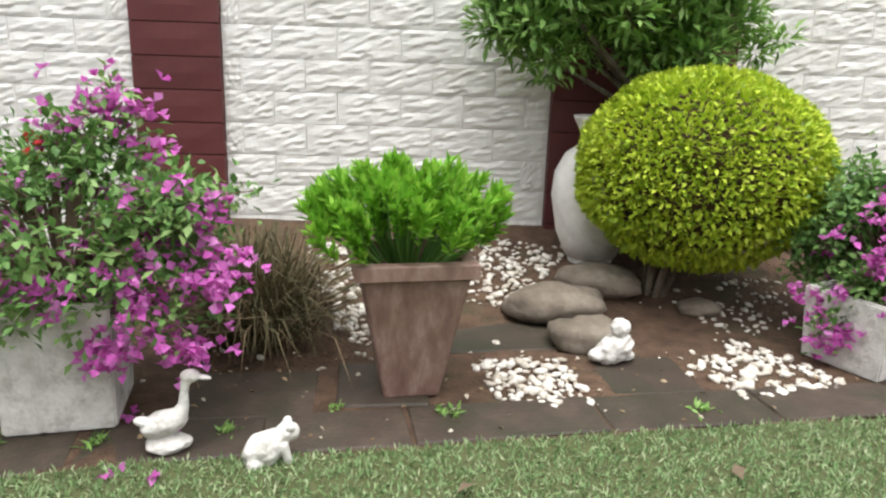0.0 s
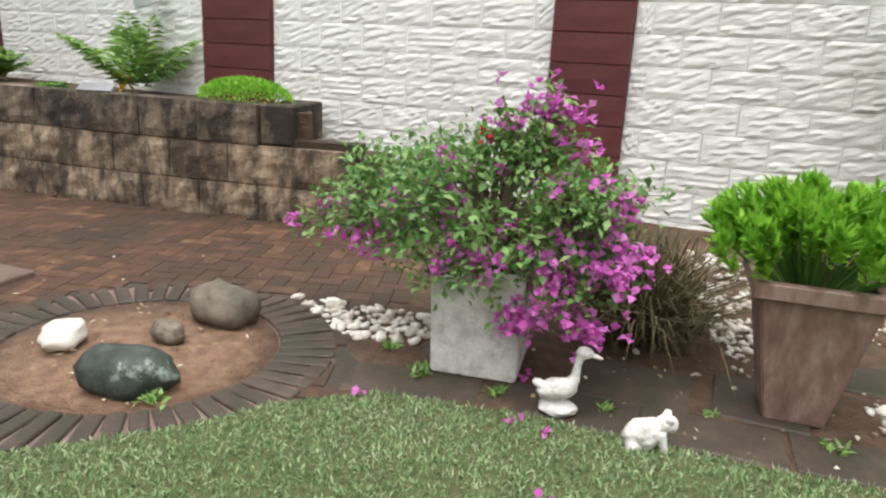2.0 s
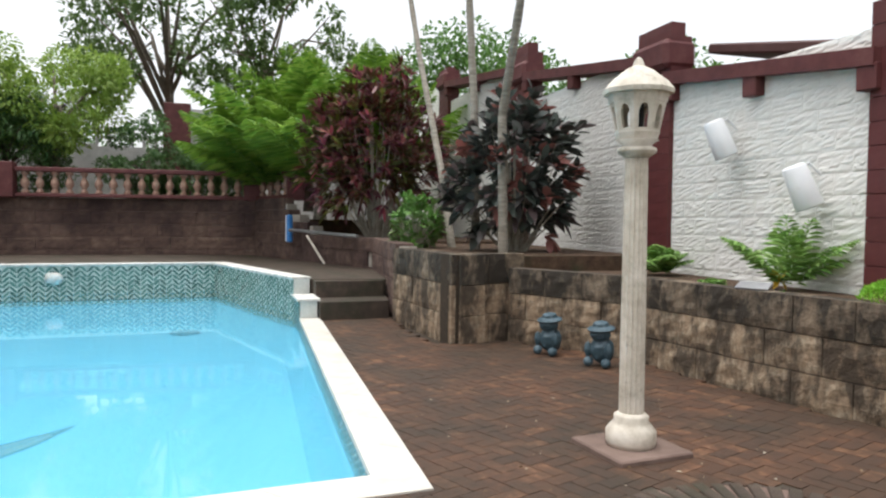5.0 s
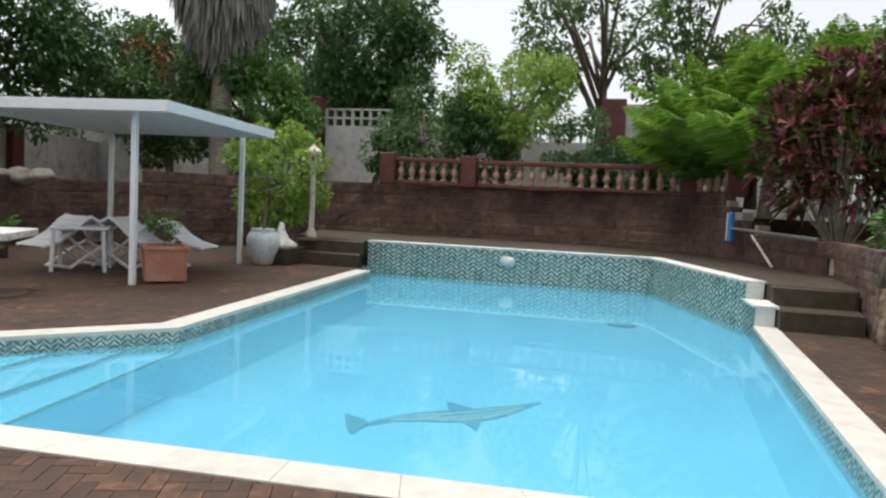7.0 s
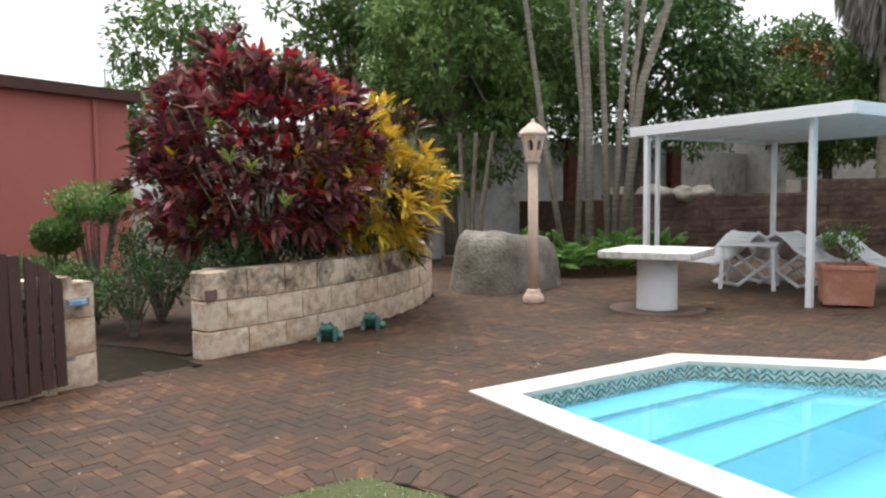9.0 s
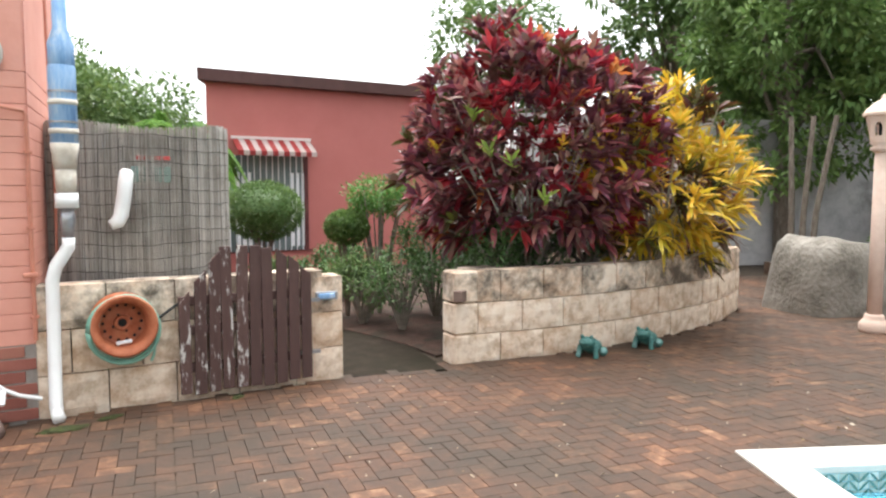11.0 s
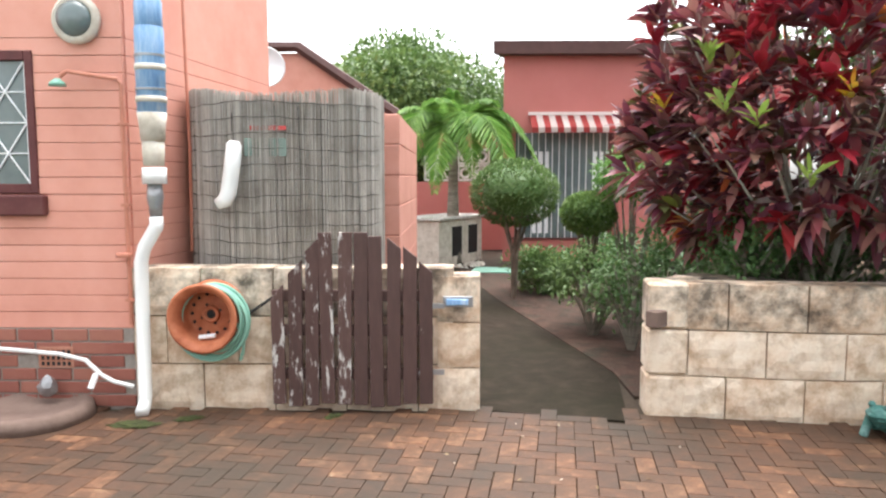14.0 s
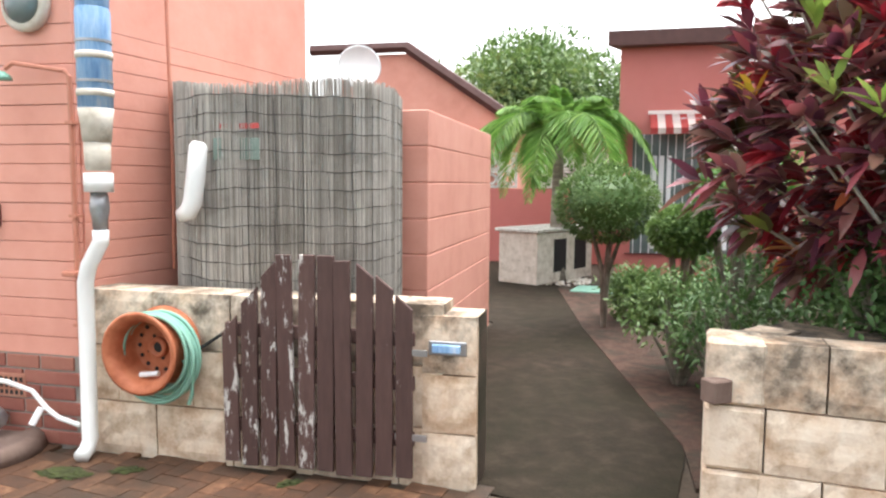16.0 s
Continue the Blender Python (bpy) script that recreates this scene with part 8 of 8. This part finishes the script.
def topiary(m, r, zc, label, mat, seed, n=5200, ll=0.05):
    rng = np.random.default_rng(seed)
    t = thing("topiary_bush", m, label, "bush")
    d = rng.normal(size=(n, 3))
    d /= np.linalg.norm(d, axis=1, keepdims=True)
    p = d * (1 - 0.15 * rng.random((n, 1))) * np.array([r, r, r * 0.75]) + np.array([0, 0, zc])
    part("leaves", leaf_mesh("leaves", p, d + rng.normal(size=p.shape) * 0.7, rng.uniform(0.8, 1.2, n) * ll, ll * 0.5, mat, rng=rng), mat, t)
    # added dark ball in the crown, its colour painting the shade behind the leaves
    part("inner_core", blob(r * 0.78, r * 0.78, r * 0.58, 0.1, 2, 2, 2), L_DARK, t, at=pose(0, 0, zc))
    bm = bmesh.new()
    for k in range(5):
        a = k * 1.256
        tube([(0, 0, -0.05), (0.03 * math.cos(a), 0.03 * math.sin(a), zc * 0.45), (r * 0.5 * math.cos(a), r * 0.5 * math.sin(a), zc)], [0.03, 0.025, 0.012], 6, bm)
    part("trunk", bm, BARK, t)
    return t


topiary(pose(0.68, -12.85, 0.0), 0.54, 1.3, "round clipped green bush on bare stems", L_OLIVE, 220)
topiary(pose(-0.6, -11.9, 0.0), 0.27, 1.12, "small clipped pale green bush", L_TREE, 221, 3000)
def loose_shrub(m, rx, ry, rz, zc, label, mat, seed, n=3600, ll=0.07):
    rng = np.random.default_rng(seed)
    t = thing("garden_shrub", m, label, "shrub")
    cl = crown_clumps(rng, 0, 0, zc, rx, ry, rz, 40, 0.1, 0.2)
    p, d = shell_points(rng, cl, n, 0.9)
    part("leaves", leaf_mesh("leaves", p, d + rng.normal(size=p.shape) * 0.6, rng.uniform(0.7, 1.3, n) * ll, ll * 0.42, mat, rng=rng), mat, t)
    bm = bmesh.new()
    for c in cl[:16]:
        tube([(0, 0, -0.05), (c[0] * 0.4, c[1] * 0.4, c[2] * 0.45), c[:3]], [0.022, 0.016, 0.006], 6, bm)
    part("branching", bm, PALM_BARK, t)
    return t


loose_shrub(pose(-0.85, -11.38, 0.0), 0.42, 0.36, 0.28, 0.52, "sparse green shrub beside the path", L_OLIVE, 231, 1500, 0.06)
loose_shrub(pose(-1.35, -10.98, 0.0), 0.3, 0.3, 0.34, 0.62, "dark shrub with pale bare stems", L_DARK, 232, 900, 0.06)
loose_shrub(pose(0.6, -13.5, 0.0), 0.4, 0.4, 0.22, 0.28, "grassy green shrub beside the path", L_OLIVE, 233)
loose_shrub(pose(-0.98, -12.1, 0.0), 0.42, 0.4, 0.2, 1.5, "flat-topped ferny green shrub", L_MID, 234, 3000, 0.06)
loose_shrub(pose(-1.7, -11.9, 0.0), 0.5, 0.5, 0.5, 0.8, "dark shrub behind the croton bed", L_DARK, 235, 3000)
loose_shrub(pose(-0.4, -13.6, 0.0), 0.8, 0.5, 0.3, 0.45, "dark shrubs before the pink house", L_DARK, 236)
solid("green_mat", prism([hp(2.3, 6.6), hp(3.6, 6.4), hp(3.5, 7.0), hp(2.4, 7.2)][::-1], 0.0, 0.02), HOSE, "pale green mat by the palm", "mat", kind="structure")
for k, (x, y) in enumerate(((-2.35, -10.3), (-2.8, -10.75), (-3.4, -10.95), (-2.6, -11.2))):
    loose_shrub(pose(x, y, 0.7), 0.36, 0.28, 0.24, 0.3, "small dark plant under the croton bush", L_DARK, 241 + k, 1500, 0.06)
MOSS = material("bright_moss", [(0.024, 0.026, 0.010), (0.038, 0.046, 0.013), (0.065, 0.085, 0.02)], 0.95, 30, 0.8, 120, 0.01)
for k, (u, v, r) in enumerate(((0.12, -0.34, 0.13), (0.42, -0.22, 0.08), (1.3, -0.16, 0.06))):
    x, y = hp(u, v)
    solid("moss_patch", blob(r, r * 0.55, 0.012, 0.5, 2.6, 60 + k, 4, -0.004), MOSS, "bright green moss on the wet pavers", "moss", kind="stuff", m=pose(x, y, 0.001, 0, 0, 30 + 25 * k))

# ---- litter and weeds ----
LITTER = material("pale_litter", [(0.10, 0.06, 0.03), (0.26, 0.19, 0.11), (0.50, 0.46, 0.38)], 0.9, 30, 0, pieces="island", piece_mix=0.9)
rng = np.random.default_rng(300)
spots = np.concatenate([rng.uniform((-4.6, -9.0), (-0.6, -5.9), (120, 2)), rng.uniform((-8.0, -9.5), (-3.5, -7.2), (110, 2)), rng.uniform((-6.5, 0.2), (-3.2, 2.6), (90, 2)), rng.uniform((-2.0, 1.75), (1.6, 2.6), (150, 2))])
spots = np.array([p for p in spots if not inside(p[0], p[1], LAWN) and not inside(p[0], p[1], OUT) and not (-(HI @ Vector((p[0], p[1], 0))).y > -0.05)])
p = np.column_stack([spots, np.array([max(0.0, bed_z(x, y)) if y > 1.7 and x > -2.2 else 0.0 for x, y in spots]) + 0.006])
way = rng.normal(size=p.shape) * np.array([1, 1, 0.12])
solid("leaf_litter", leaf_mesh("leaf_litter", p, way, rng.uniform(0.012, 0.045, len(p)), rng.uniform(0.008, 0.02, len(p)), LITTER, rng=rng), LITTER, "scattered dry leaves and petals on the wet ground", "litter", kind="stuff")
q = np.array(RING + (0.0,)) + np.column_stack([rng.uniform(-0.4, 0.4, 130), rng.uniform(-0.4, 0.4, 130), np.full(130, 0.004)])
solid("pit_litter", leaf_mesh("pit_litter", q, rng.normal(size=q.shape) * np.array([1, 1, 0.2]), rng.uniform(0.012, 0.05, 130), rng.uniform(0.006, 0.015, 130), LITTER, rng=rng), LITTER, "crumbs and dry leaves on the red soil", "litter", kind="stuff")
for k, (x, y, r) in enumerate(((-0.36, 1.97, 0.05), (-1.55, 1.73, 0.05), (-1.14, 1.83, 0.04), (0.62, 2.02, 0.05), (-2.12, 1.86, 0.05), (-2.62, 0.98, 0.06), (-0.78, 2.0, 0.03), (-1.9, 1.72, 0.06))):
    rng = np.random.default_rng(320 + k)
    d = rng.normal(size=(26, 3)) * np.array([1, 1, 0.5]) + np.array([0, 0, 0.7])
    solid("weed", leaf_mesh("weed", rng.normal(size=(26, 3)) * np.array([r * 0.4, r * 0.4, 0]) + np.array([0, 0, 0.004]), d, rng.uniform(0.5, 1.1, 26) * r, r * 0.3, L_WALLTREE, rng=rng), L_WALLTREE, "small green weed sprouting between the slabs", "weed", "bed weeds", m=pose(x, y, max(0.0, bed_z(x, y)) if x > -2.3 else 0.0))
